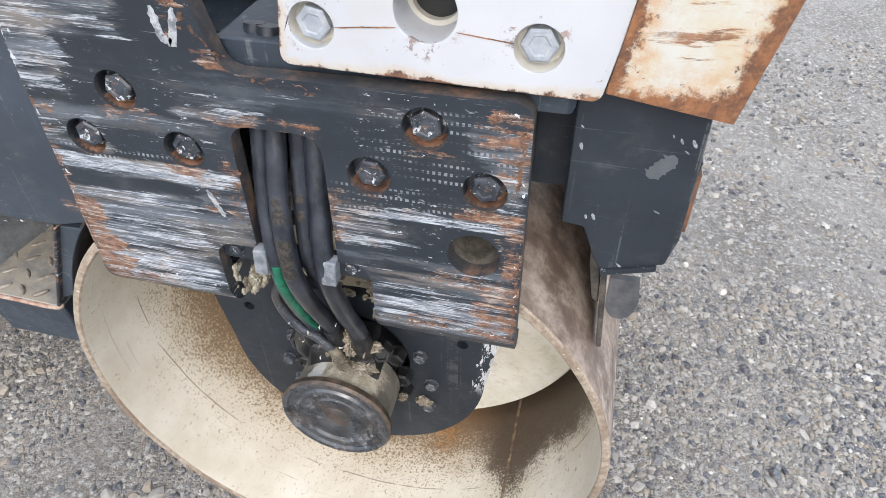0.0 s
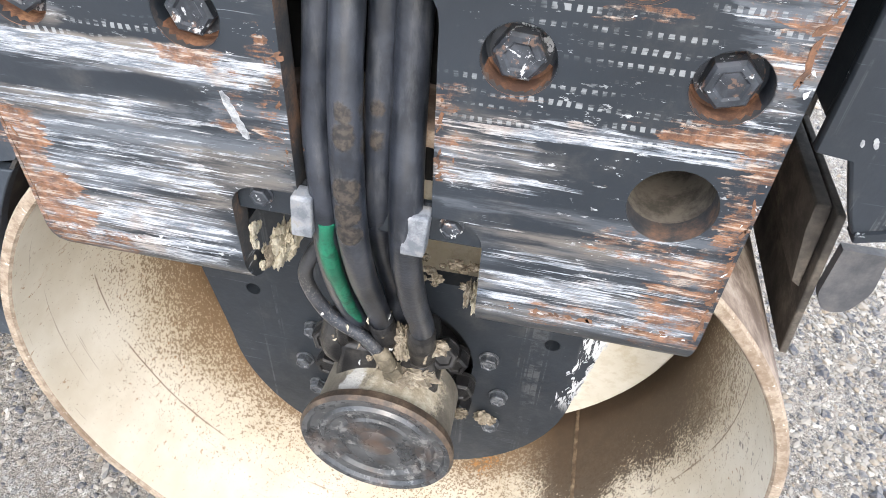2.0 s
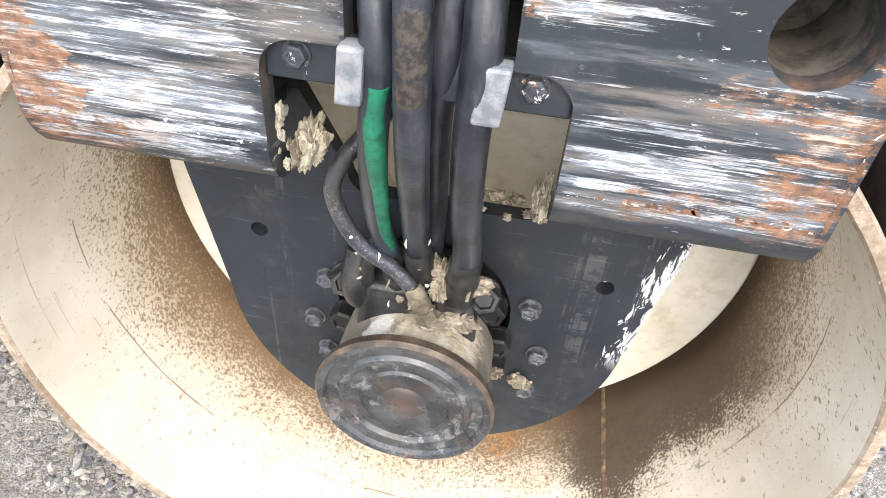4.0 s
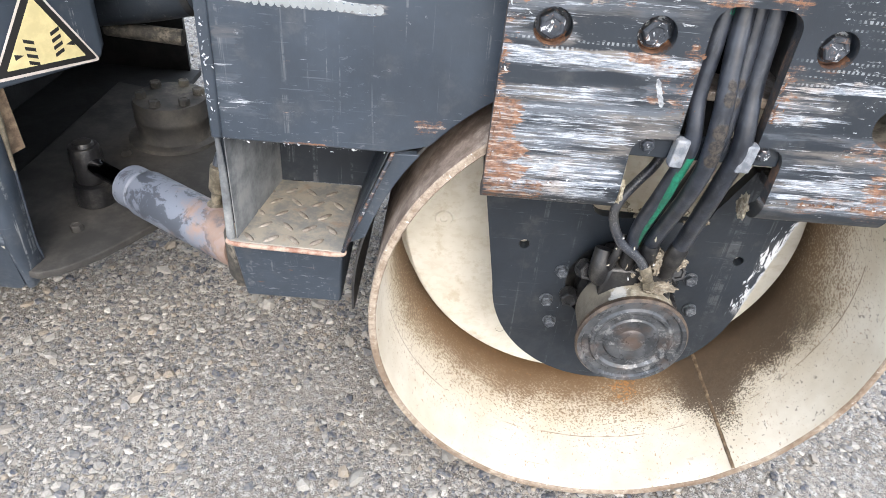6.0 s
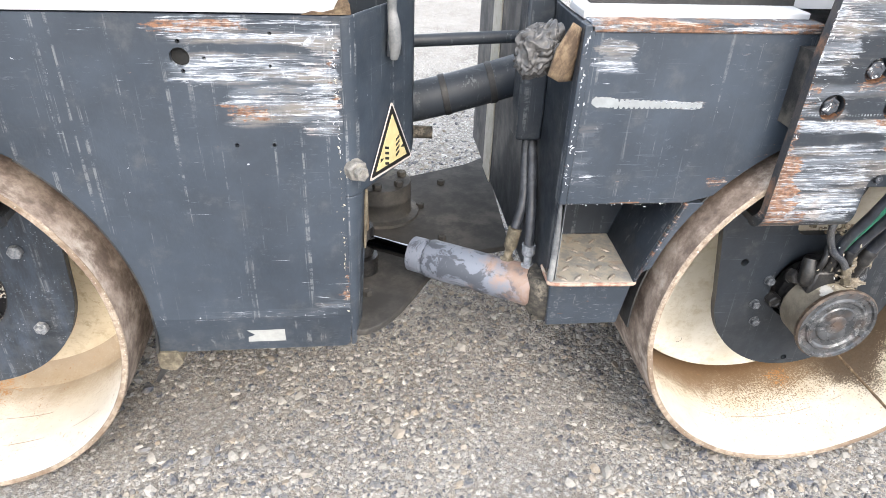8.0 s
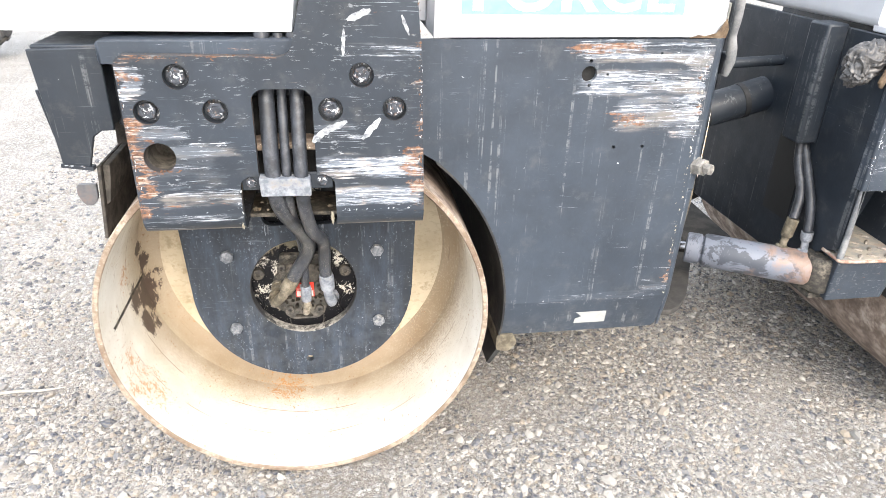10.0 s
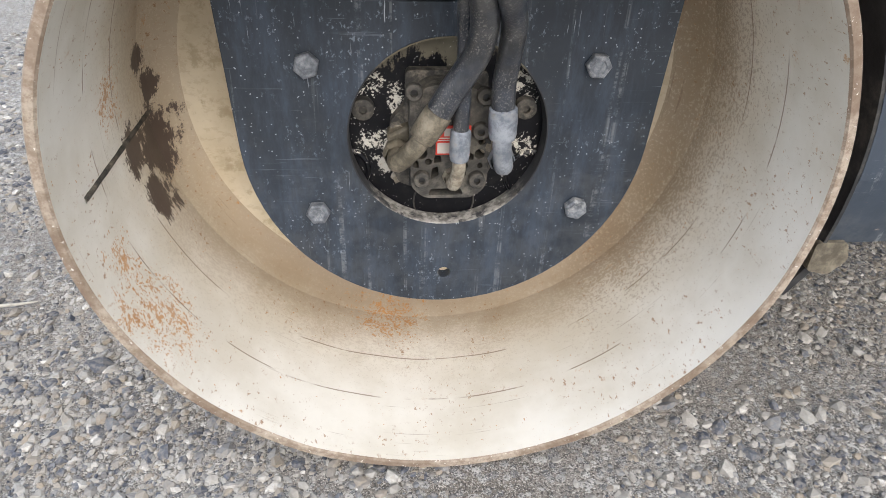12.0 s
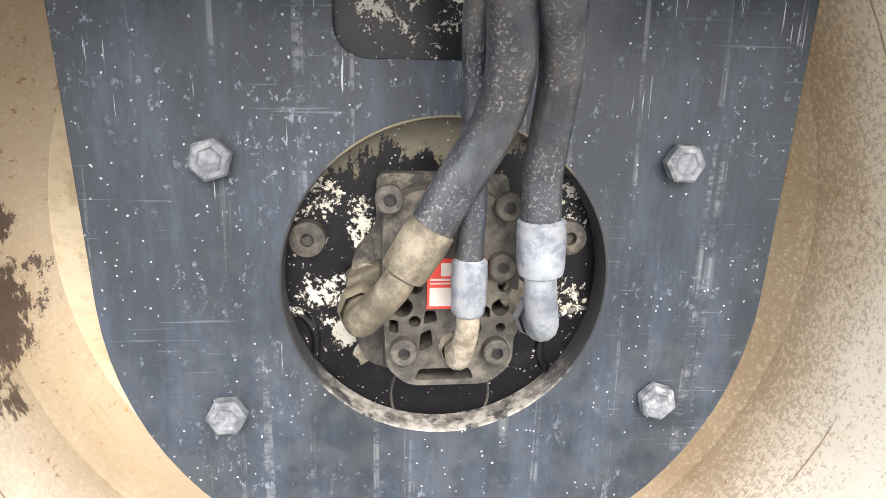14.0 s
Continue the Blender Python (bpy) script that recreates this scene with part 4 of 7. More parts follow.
def lump(bm, place, size, seed, k=2):
    """An uneven clod."""
    b = bmesh.ops.create_icosphere(bm, subdivisions=k, radius=1.0)
    for v in b["verts"]:
        d = 1 + 0.5 * noise.noise(v.co * 1.6 + Vector((seed * 7.1, seed, 0))) + 0.45 * noise.noise(v.co * 4 + Vector((0, seed * 3.3, 0))) + 0.2 * noise.noise(v.co * 9 + Vector((seed, 0, 0)))
        v.co = Vector(place) + Vector((v.co.x * size[0], v.co.y * size[1], v.co.z * size[2])) * d
    return bm


B = bmesh.new

# ---- ground ----
bm = B()
xs = [-60, -20, -8] + [-5 + 0.1 * i for i in range(76)] + [6, 12, 40, 80]
ys = [-60, -15, -4] + [-1.5 + 0.1 * i for i in range(56)] + [7, 14, 40, 120]
grid = [[bm.verts.new((x, y, 0.012 * noise.noise(Vector((x * 0.9, y * 0.9, 0))) + 0.005 * noise.noise(Vector((x * 3, y * 3, 5))) - 0.006)) for y in ys] for x in xs]
for i in range(len(xs) - 1):
    for j in range(len(ys) - 1):
        bm.faces.new((grid[i][j], grid[i + 1][j], grid[i + 1][j + 1], grid[i][j + 1]))
ground = part("ground", bm, MAT_GROUND, smooth=80)
tagged(ground, "pale grey compacted gravel yard", "ground", kind="structure")


def ground_z(x, y):
    return 0.012 * noise.noise(Vector((x * 0.9, y * 0.9, 0))) + 0.005 * noise.noise(Vector((x * 3, y * 3, 5))) - 0.006


def gravel(count, area, lo, hi, seed, power=2.2, sink=0.25):
    """Loose stones as one mesh: squashed, jittered icosahedra, half sunk."""
    rng = np.random.default_rng(seed)
    g = (1 + 5 ** 0.5) / 2
    ico = np.array([(-1, g, 0), (1, g, 0), (-1, -g, 0), (1, -g, 0), (0, -1, g), (0, 1, g), (0, -1, -g), (0, 1, -g), (g, 0, -1), (g, 0, 1), (-g, 0, -1), (-g, 0, 1)]) / (1 + g * g) ** 0.5
    tri = np.array([(0, 11, 5), (0, 5, 1), (0, 1, 7), (0, 7, 10), (0, 10, 11), (1, 5, 9), (5, 11, 4), (11, 10, 2), (10, 7, 6), (7, 1, 8), (3, 9, 4), (3, 4, 2), (3, 2, 6), (3, 6, 8), (3, 8, 9), (4, 9, 5), (2, 4, 11), (6, 2, 10), (8, 6, 7), (9, 8, 1)])
    x = rng.uniform(area[0], area[1], count)
    y = rng.uniform(area[2], area[3], count)
    keep = np.array([1.1 * noise.noise(Vector((p * 1.9, q * 1.9, 8))) + 0.4 * noise.noise(Vector((p * 8, q * 8, 3))) for p, q in zip(x, y)]) > rng.uniform(-0.60, 0.50, count)
    x, y = x[keep], y[keep]
    count = len(x)
    size = lo + (hi - lo) * rng.uniform(0, 1, count) ** power
    v = ico[None] * (1 + rng.uniform(-0.28, 0.28, (count, 12, 1)))
    v = v * np.stack([size * rng.uniform(0.75, 1.3, count), size * rng.uniform(0.65, 1.0, count), size * rng.uniform(0.45, 0.8, count)], 1)[:, None]
    a = rng.uniform(0, 2 * math.pi, count)
    ca, sa = np.cos(a)[:, None], np.sin(a)[:, None]
    tilt = rng.uniform(-0.4, 0.4, (count, 1))
    vz = v[..., 2] + tilt * v[..., 0]
    vx, vy = v[..., 0] * ca - v[..., 1] * sa, v[..., 0] * sa + v[..., 1] * ca
    z = np.array([ground_z(p, q) for p, q in zip(x, y)]) + size * (0.28 - rng.uniform(0, 1, count) * sink * 2) * 0.6
    pts = np.stack([vx + x[:, None], vy + y[:, None], vz + z[:, None]], -1).reshape(-1, 3)
    faces = (tri[None] + (np.arange(count) * 12)[:, None, None]).reshape(-1, 3)
    me = bpy.data.meshes.new("gravel")
    me.vertices.add(len(pts))
    me.vertices.foreach_set("co", pts.ravel())
    me.loops.add(len(faces) * 3)
    me.loops.foreach_set("vertex_index", faces.ravel())
    me.polygons.add(len(faces))
    me.polygons.foreach_set("loop_start", np.arange(len(faces)) * 3)
    me.polygons.foreach_set("use_smooth", np.zeros(len(faces), dtype=bool))
    me.update(calc_edges=True)
    me.materials.append(MAT_STONE)
    return tagged(new("gravel", me), "loose grey and pale gravel stones on the yard", "gravel", kind="stuff")


gravel(95000, (-4.0, 1.9, -0.45, 1.3), 0.0025, 0.0062, 3, 1.2, 0.35)
gravel(52000, (-4.0, 1.9, -0.45, 1.3), 0.0055, 0.011, 6, 1.5, 0.56)
gravel(21000, (-4.0, 1.9, -0.45, 1.3), 0.010, 0.018, 5, 1.8, 0.64)
gravel(1500, (-4.0, 1.9, -0.45, 1.3), 0.017, 0.026, 7, 1.6, 0.80)
gravel(24000, (-4.4, 2.9, 1.3, 3.6), 0.007, 0.018, 4, 1.8)


# ---- the two halves of the roller mirror one another: u runs outwards from the joint ----
def front(u, y, z):
    return (u, y, z)


def rear(u, y, z):
    return (-2.5 - u, y + 0.066, z)


AXLE = 0.553


def yoke_plate(to, mat, slot, notch):
    """The thick scraped cover plate with its hose slot, six bolt pockets and a lifting eye."""
    s0, s1 = slot
    n0, n1 = notch
    outer = [(-0.352, 0.925), (n0, 0.925)]
    outer += arc(n0 + 0.03, 1.0, 0.03, 180, 90, 5) + [(s0, 1.03)]
    outer += arc(s0 + 0.03, 1.217, 0.03, 180, 90, 5) + arc(s1 - 0.03, 1.217, 0.03, 90, 0, 5) + [(s1, 1.03)]
    outer += arc(n1 - 0.03, 1.0, 0.03, 90, 0, 5) + [(n1, 0.925), (0.359, 0.925), (0.357, 1.28)]
    outer += arc(0.332, 1.303, 0.025, 10, 90, 4) + [(-0.01, 1.322)] + arc(-0.01, 1.352, 0.03, 270, 190, 4)
    outer += [(-0.092, 1.56), (-0.325, 1.56), (-0.345, 1.30)]
    pockets = [circle(c + d, z, 0.0295) for c in (-0.199, 0.226) for d, z in ((0, 1.278), (-0.078, 1.196), (0.077, 1.196))]
    bm = slab(B(), outer, 0.0, 0.026, [*pockets, circle(0.291, 1.084, 0.0375, 28)], to)
    # the bottom edge turns inwards to the shelf that carries the bearing plate
    for a, b in ((-0.352, n0), (n1, 0.359)):
        prof = [(0.0, 0.925), (0.0025, 0.912), (0.008, 0.899), (0.017, 0.886), (0.029, 0.878), (0.040, 0.874), (0.056, 0.872), (0.056, 0.892), (0.048, 0.897), (0.035, 0.91), (0.026, 0.925)]
        v = [[bm.verts.new(to(u, y, z)) for y, z in prof] for u in (a, b)]
        for i in range(len(prof)):
            j = (i + 1) % len(prof)
            bm.faces.new((v[0][i], v[0][j], v[1][j], v[1][i]))
        bm.faces.new(v[0])
        bm.faces.new(v[1])
    bmesh.ops.recalc_face_normals(bm, faces=bm.faces)
    for f in bm.faces:
        m = f.calc_center_median()
        if m.z < 0.887 and f.normal.z < -0.3:
            f.material_index = 2
        elif abs(f.normal.y) < 0.3 and m.z > 0.93 and len(f.verts) == 4:
            f.material_index = 1
    plate = part("yoke_plate", bm, [mat, MAT_EDGE, MAT_FOOT], roller, "scraped slate steel plate with rusty rims", smooth=25)
    for c in (-0.199, 0.226):
        for i, (d, z) in enumerate(((0, 1.278), (-0.078, 1.196), (0.077, 1.196))):
            bm = hexbolt(B(), to(c + d, 0.024, z), 0.037, 0.02, turn=0.4 + i * 0.35 + c)
            lathe(bm, [(0.032, 0), (0.032, 0.003), (0, 0.003)], to(c + d, 0.0245, z), (0, 1, 0), 24)
            part("bolt", bm, MAT_BOLT, plate, smooth=30)
            bm = lathe(B(), [(0.0300, -0.0006), (0.0292, 0.010), (0.0285, 0.0235), (0.020, 0.0238)], to(c + d, 0, z), (0, 1, 0), 28)
            for f in bm.faces:
                m = f.calc_center_median()
                f.material_index = int(m.z < z - 0.012 + 0.006 * noise.noise(m * 200))
            part("bolt_pocket", bm, [MAT_FRAME, MAT_RUST if to is front else MAT_FRAME], plate, "dark bolt pocket, rusty below" if to is front else "dark bolt pocket", smooth=60)
    part("eye_bore", lathe(B(), [(0.0377, 0.0002), (0.0372, 0.115)], to(0.291, 0, 1.084), (0, 1, 0), 28), MAT_EYE, plate, "dirt-filled bore", smooth=60)
    part("bore_floor", lathe(B(), [(0.0372, 0.113), (0.030, 0.122), (0.016, 0.112), (0.010, 0.124), (0.0, 0.122)], to(0.291, 0, 1.084), (0, 1, 0), 28), MAT_EYE, plate, "dust at the bottom of the bore", smooth=60)
    return plate


plate_f = yoke_plate(front, MAT_PLATE_F, (-0.045, 0.086), (-0.117, 0.136))
plate_r = yoke_plate(rear, MAT_PLATE_R, (-0.079, 0.064), (-0.123, 0.112))


def drum(to, mat, web_y, gap):
    """A hollow drum: rolled shell with a worn rim, painted inside, closed by a web deep inside."""
    y0, y1, ro, ri = 0.030, 1.47, AXLE, 0.536
    c = to(0, 0, AXLE)
    k = 128
    prof = [(ro, y1), (ro, y0 + 0.004), (ro - 0.003, y0), (ri + 0.003, y0), (ri, y0 + 0.004), (ri, web_y + 0.08)]
    bm = lathe(B(), prof, c, (0, 1, 0), k, mats=[0, 1, 1, 1, 2])
    ob = part("drum", bm, [MAT_ROLL, MAT_RIM, mat], roller, "hollow cream-painted steel drum", smooth=30)
    # the rim is knocked out of round by a little
    for v in ob.data.vertices:
        if v.co.y < c[1] + y0 + 0.01:
            v.co.y += 0.0025 * noise.noise(Vector((v.co.x * 9, 1, v.co.z * 9)))
    prof = [(ri + 0.002, web_y - 0.085), (ri - 0.006, web_y - 0.05), (0.515, web_y - 0.02), (0.485, web_y - 0.004), (0.45, web_y), (0.0, web_y)]
    if not gap:
        part("web", lathe(B(), prof, c, (0, 1, 0), 96, mats=[1, 1, 1, 0, 0]), [MAT_WEB_R, mat], ob, "dusty cream web disc with a rounded root", smooth=50)
    else:
        part("web", lathe(B(), [(ri + 0.004, web_y + 0.07), (0.512, web_y + 0.07), (0.512, web_y + 0.006), (0.506, web_y), (0.30, web_y), (0.0, web_y)], c, (0, 1, 0), 96), MAT_WEB, ob, "dusty cream web disc", smooth=30)
    part("far_web", lathe(B(), [(ri, y1 - 0.02), (0, y1 - 0.02)], c, (0, 1, 0), 64), MAT_ROLL, ob)
    return ob


def seam(ob, to, angle, y0, y1, mat):
    a = radians(angle)
    r = 0.5365
    bm = B()
    n = 24
    pts = []
    for i in range(n + 1):
        y = y0 + (y1 - y0) * i / n
        w = 0.006 + 0.002 * noise.noise(Vector((y * 40, 0, 0)))
        h = 0.004 + 0.0015 * noise.noise(Vector((y * 60, 3, 0)))
        pts.append([bm.verts.new(to((r - hh) * math.cos(a + d / r), y, AXLE + (r - hh) * math.sin(a + d / r))) for d, hh in ((-w, -0.001), (-w * 0.4, h), (w * 0.4, h), (w, -0.001))])
    for p, q in zip(pts, pts[1:]):
        for i in range(3):
            bm.faces.new((p[i], p[i + 1], q[i + 1], q[i]))
    part("weld_seam", bm, mat, ob, "dark axial weld seam", smooth=70)


drum_f = drum(front, MAT_DRUM_F, 0.435, True)
seam(drum_f, front, -49, 0.034, 0.47, MAT_SEAM)
drum_r = drum(rear, MAT_DRUM_R, 0.52, False)
seam(drum_r, rear, -3.0, 0.12, 0.46, MAT_MOTOR)
part("web_hole", lathe(B(), [(0.013, -0.0005), (0.0115, 0.003), (0, 0.003)], (-0.22, 0.4345, 0.182), (0, 1, 0), 16), MAT_MOTOR, drum_f, smooth=40)
for x, z in ((-0.378, 0.745), (-0.41, 0.55)):
    part("web_boss", lathe(B(), [(0.024, 0.0), (0.021, -0.005), (0.010, -0.006), (0.008, -0.003), (0, -0.003)], (x, 0.4345, z), (0, 1, 0), 20), MAT_WEB, drum_f, smooth=40)


# ---- bearing plates inside the drums ----
def lower_plate_outline(hw, ztop, r, cut, flare=0.0):
    """A U-shaped plate: straight flanks that run into a round foot, with a hose cut-out in its top edge."""
    zc = AXLE + 0.005
    out = [(-hw, ztop)]
    out += arc(0, zc, r, 183, 357, 36)
    out += [(hw, ztop)]
    c0, c1, zb = cut
    out += [(c1 + flare, ztop)] + arc(c1 - 0.03, zb + 0.03, 0.03, 0, -90, 5) + arc(c0 + 0.03, zb + 0.03, 0.03, 270, 180, 5) + [(c0 - flare, ztop)]
    return out


low_f = part("bearing_plate", slab(B(), lower_plate_outline(0.345, 0.885, 0.288, (-0.105, 0.148, 0.752), 0.055), 0.19, 0.215,
             [circle(-0.232, 0.664, 0.012, 14), circle(0.238, 0.664, 0.012, 14), circle(0, 0.575, 0.125, 36), circle(0.005, 0.296, 0.010, 14)], front),
             MAT_LOW_F, roller, "slate bearing plate inside the drum", bevel=0.002, smooth=30)
low_r = part("bearing_plate", slab(B(), [(u - 0.006, z) for u, z in lower_plate_outline(0.357, 0.885, 0.342, (-0.119, 0.111, 0.776))], 0.254, 0.279,
             [circle(-0.005, AXLE + 0.006, 0.166, 48), circle(-0.006, 0.282, 0.012, 14)], rear),
             MAT_LOW, roller, "slate bearing plate with a round motor opening", bevel=0.002, smooth=30)
for to, low, y1, n0, n1 in ((front, low_f, 0.19, -0.175, 0.210), (rear, low_r, 0.254, -0.123, 0.112)):
    for a, b in ((-0.345, n0), (n1, 0.352)):
        part("shelf", box(B(), (a, 0.05, 0.872), (b, y1 + 0.004, 0.8905), to), MAT_LOW, low)
for u in (-0.237, 0.217):
    for z in (0.424, 0.683):
        part("bolt", hexbolt(B(), rear(u, 0.2535, z), 0.0355, 0.018, washer=0.92, turn=u * 3 + z), MAT_BOLT_WORN, low_r, "worn hexagon bolt", smooth=30)
# behind the bearing plates: dark carriers
part("motor_carrier", lathe(B(), [(0.20, 0.02), (0.20, 0.0), (0.0, 0.0)], rear(0, 0.286, AXLE), (0, 1, 0), 48), MAT_FLAKED, low_r, "flaking black carrier disc", smooth=40)
part("opening_lip", lathe(B(), [(0.1655, -0.001), (0.1670, -0.003), (0.1650, -0.003), (0.1640, 0.0), (0.1640, 0.030), (0.1655, 0.030)], rear(-0.005, 0.254, AXLE + 0.006), (0, 1, 0), 64), MAT_LIP, low_r, "muddy lip of the opening", smooth=50)
part("motor_carrier", lathe(B(), [(0.14, 0.0), (0.14, 0.03), (0.0, 0.03)], front(0, 0.222, 0.575), (0, 1, 0), 48), MAT_DARK, low_f, "oily black carrier disc", smooth=40)

part("cover", box(B(), (-0.14, 0.285, 0.75), (0.13, 0.29, 0.90), rear), MAT_FLAKED, low_r, "flaking black cover behind the cut-out")
# front: capped vibration motor with small nuts round it
cap = part("motor_cap", lathe(B(), [(0.0, 0.122), (0.090, 0.122), (0.104, 0.116), (0.106, 0.02), (0.1165, 0.018), (0.1185, 0.006), (0.114, 0.0), (0.106, 0.001), (0.103, 0.007), (0.090, 0.008), (0.086, 0.003), (0.080, 0.003), (0.074, 0.008), (0.060, 0.009), (0.056, 0.006), (0.030, 0.007), (0.024, 0.003), (0, 0.003)], (0.006, 0.040, 0.536), (0, 1, 0), 72, mats=[0, 0, 0, 0, 1, 1] + [2] * 11), [MAT_CAPSIDE, MAT_CAPRIM, MAT_CAPFACE], low_f, "dirty round motor cap with pressed rings", smooth=35)
part("motor_body", lathe(B(), [(0.078, 0.0), (0.082, 0.004), (0.082, 0.026), (0.098, 0.030), (0.100, 0.062)], (0.004, 0.16, 0.552), (0, 1, 0), 40), MAT_GREASE, low_f, "oily black motor body behind the cap", smooth=40)
for i, (u, y, z) in enumerate(((0.112, 0.172, 0.540), (0.110, 0.170, 0.488), (-0.112, 0.174, 0.535), (0.098, 0.176, 0.600))):
    part("gland_nut", hexbolt(B(), front(u, y + 0.018, z), 0.036, 0.030, washer=1.15, turn=i * 0.4), MAT_GREASE, low_f, "greasy black gland nut", smooth=30)
for u, z in ((-0.138, 0.600), (-0.160, 0.515), (-0.142, 0.450), (0.149, 0.607), (0.172, 0.519), (0.165, 0.440)):
    part("nut", hexbolt(B(), front(u, 0.189, z), 0.0235, 0.015, turn=u * 5), MAT_BOLT_PALE, low_f, "dirty steel nut", smooth=30)

# ---- frames and bodies ----
def end_bracket(to):
    """The folded end of the frame beyond the drum; the front one is wider at its foot."""
    if to is front:
        out = [(0.400, 1.342), (0.556, 1.342), (0.559, 1.240), (0.560, 1.115), (0.550, 1.070), (0.464, 1.042), (0.452, 1.066), (0.431, 1.117), (0.400, 1.121)]
    else:
        out = [(0.400, 1.335), (0.558, 1.330), (0.552, 1.250), (0.546, 1.184), (0.537, 1.054), (0.475, 1.041), (0.452, 1.121), (0.430, 1.136), (0.400, 1.137)]
    ob = part("end_bracket", slab(B(), out, 0.06, 0.071, (), to), MAT_FRAME, roller, "slate end bracket of the frame", bevel=0.003, smooth=30)
    part("bracket_box", slab(B(), [(0.403, 1.338), (0.552, 1.338), (0.550, 1.225), (0.544, 1.145), (0.402, 1.145)], 0.072, 0.82, (), to), MAT_FRAME, ob, bevel=0.004, smooth=30)
    part("side_flange", slab(B(), [(0.563, 1.234), (0.540, 1.083), (0.529, 1.05), (0.522, 1.05), (0.534, 1.085), (0.556, 1.234)], 0.072, 0.26, (), to), MAT_FRAME, ob)
    if to is front:
        part("side_catch", hull(B(), [to(u, y, z) for u in (0.560, 0.578) for y in (0.13, 0.17) for z in (1.075, 1.18)]), MAT_RUST_DARK, ob, "rusty side catch", bevel=0.004, smooth=30)
    part("bracket_lip", slab(B(), [(0.466, 1.046), (0.540, 1.069 if to is front else 1.057), (0.541, 1.059 if to is front else 1.047), (0.466, 1.036)], 0.055, 0.078, (), to), MAT_PLATE_F, ob, "chipped lower lip", bevel=0.002)
    head = part("frame_head", slab(B(), [(-0.34, 1.315), (0.41, 1.315), (0.41, 1.13), (-0.34, 1.13)], 0.13, 1.40, (), to), MAT_FRAME, roller, "slate frame head over the drum", bevel=0.004, smooth=30)
    part("rail", slab(B(), [(-0.06, 1.352), (0.40, 1.352), (0.40, 1.300), (-0.06, 1.300)], 0.034, 0.20, (), to), MAT_BODY, head, "slate top rail", bevel=0.008, smooth=30)
    # sheet added behind the slot, its black standing for the shade
    part("slot_shade", box(B(), (-0.085, 0.115, 0.985), (0.092, 0.125, 1.20), to), MAT_PIT, head, "shade-black sheet added behind the hose slot")
    for a, b in ((-0.34, -0.085), (0.09, 0.35)):
        part("cheek", slab(B(), [(a, 1.31), (b, 1.31), (b, 1.135), (a, 1.135)], 0.028, 0.14, (), to), MAT_DARK, head)
    return ob


def scraper(to):
    """The sprung blade that cleans the drum, with its bracket."""
    ob = part("scraper", slab(B(), [(0.487, 0.826), (0.496, 0.826), (0.477, 1.030), (0.468, 1.030)], 0.105, 1.42, (), to), MAT_SCRAPER, roller, "worn black drum scraper blade", smooth=20, bevel=0.002)
    clamp = part("clamp_bar", slab(B(), [(0.466, 0.925), (0.477, 0.918), (0.467, 1.030), (0.450, 1.030), (0.452, 1.000)], 0.118, 1.40, (), to), MAT_SCRAPER, ob, "oily black clamp bar", bevel=0.003, smooth=30)
    part("worn_pad", hull(B(), [Vector(to(u, y, z)) for u, z in ((0.4655, 0.940), (0.4595, 0.990), (0.4565, 0.985), (0.4615, 0.945)) for y in (0.17, 0.28)]), MAT_MOTOR, clamp, "worn muddy pad", bevel=0.002, smooth=40)
    part("hanger", slab(B(), [(0.440, 1.020), (0.480, 1.020), (0.476, 1.130), (0.425, 1.130)], 0.30, 0.32, (), to), MAT_SCRAPER, ob, "black blade hanger", bevel=0.003, smooth=30)
    top, low = (0.995, 0.908) if to is front else (0.985, 0.925)
    lug = rounded([(0.486, top), (0.530, top), (0.536, low + 0.037), (0.524, low + 0.004), (0.500, low), (0.487, low + 0.022)], [0, 0, 0.01, 0.012, 0.012, 0.01])
    part("scraper_lug", slab(B(), lug, 0.098, 0.110, (), to), MAT_LUG, ob, "rounded chipped lug", bevel=0.002, smooth=40)
    return ob


brackets = []
for to in (front, rear):
    # dark sheet added to keep the gap beside the drum in shade
    part("arch_shade", slab(B(), [*arc(0, AXLE, 0.64, 95, 205, 24), *arc(0, AXLE, 0.40, 205, 95, 24)], 1.475, 1.485, (), to), MAT_DARK, roller, "dark sheet added beyond the drum arch")
    brackets.append(end_bracket(to))
    scraper(to)

# front body side with its wheel arch and the step pocket
arch = arc(0, AXLE, 0.590, 122, 180, 20)
bm = slab(B(), [(-0.835, 1.352), (-0.30, 1.352), (-0.30, 1.062), *[p for p in arch if p[1] > 0.93 and p[0] > -0.53], (-0.522, 0.917), (-0.835, 0.918)], 0.085, 0.105, (), front)
body_f = part("front_body", bm, MAT_BODY, roller, "slate front body side with scuffed paint", bevel=0.003, smooth=30)
part("top_flange", box(B(), (-0.83, 0.079, 1.335), (-0.30, 0.20, 1.358), front), FLANGE, body_f, "rust-edged top flange", bevel=0.004, smooth=30)
part("edge_strip", slab(B(), [(-0.842, 1.352), (-0.818, 1.352), (-0.826, 0.92), (-0.846, 0.92)], 0.079, 0.12, (), front), MAT_BODY_SCRAPED, body_f, "chipped corner edge", bevel=0.004, smooth=30)
part("arch_lip", slab(B(), [*arc(0, AXLE, 0.596, 122, 183, 20), *arc(0, AXLE, 0.591, 183, 122, 20)], 0.090, 1.40, (), front), MAT_DARK, body_f, smooth=40)
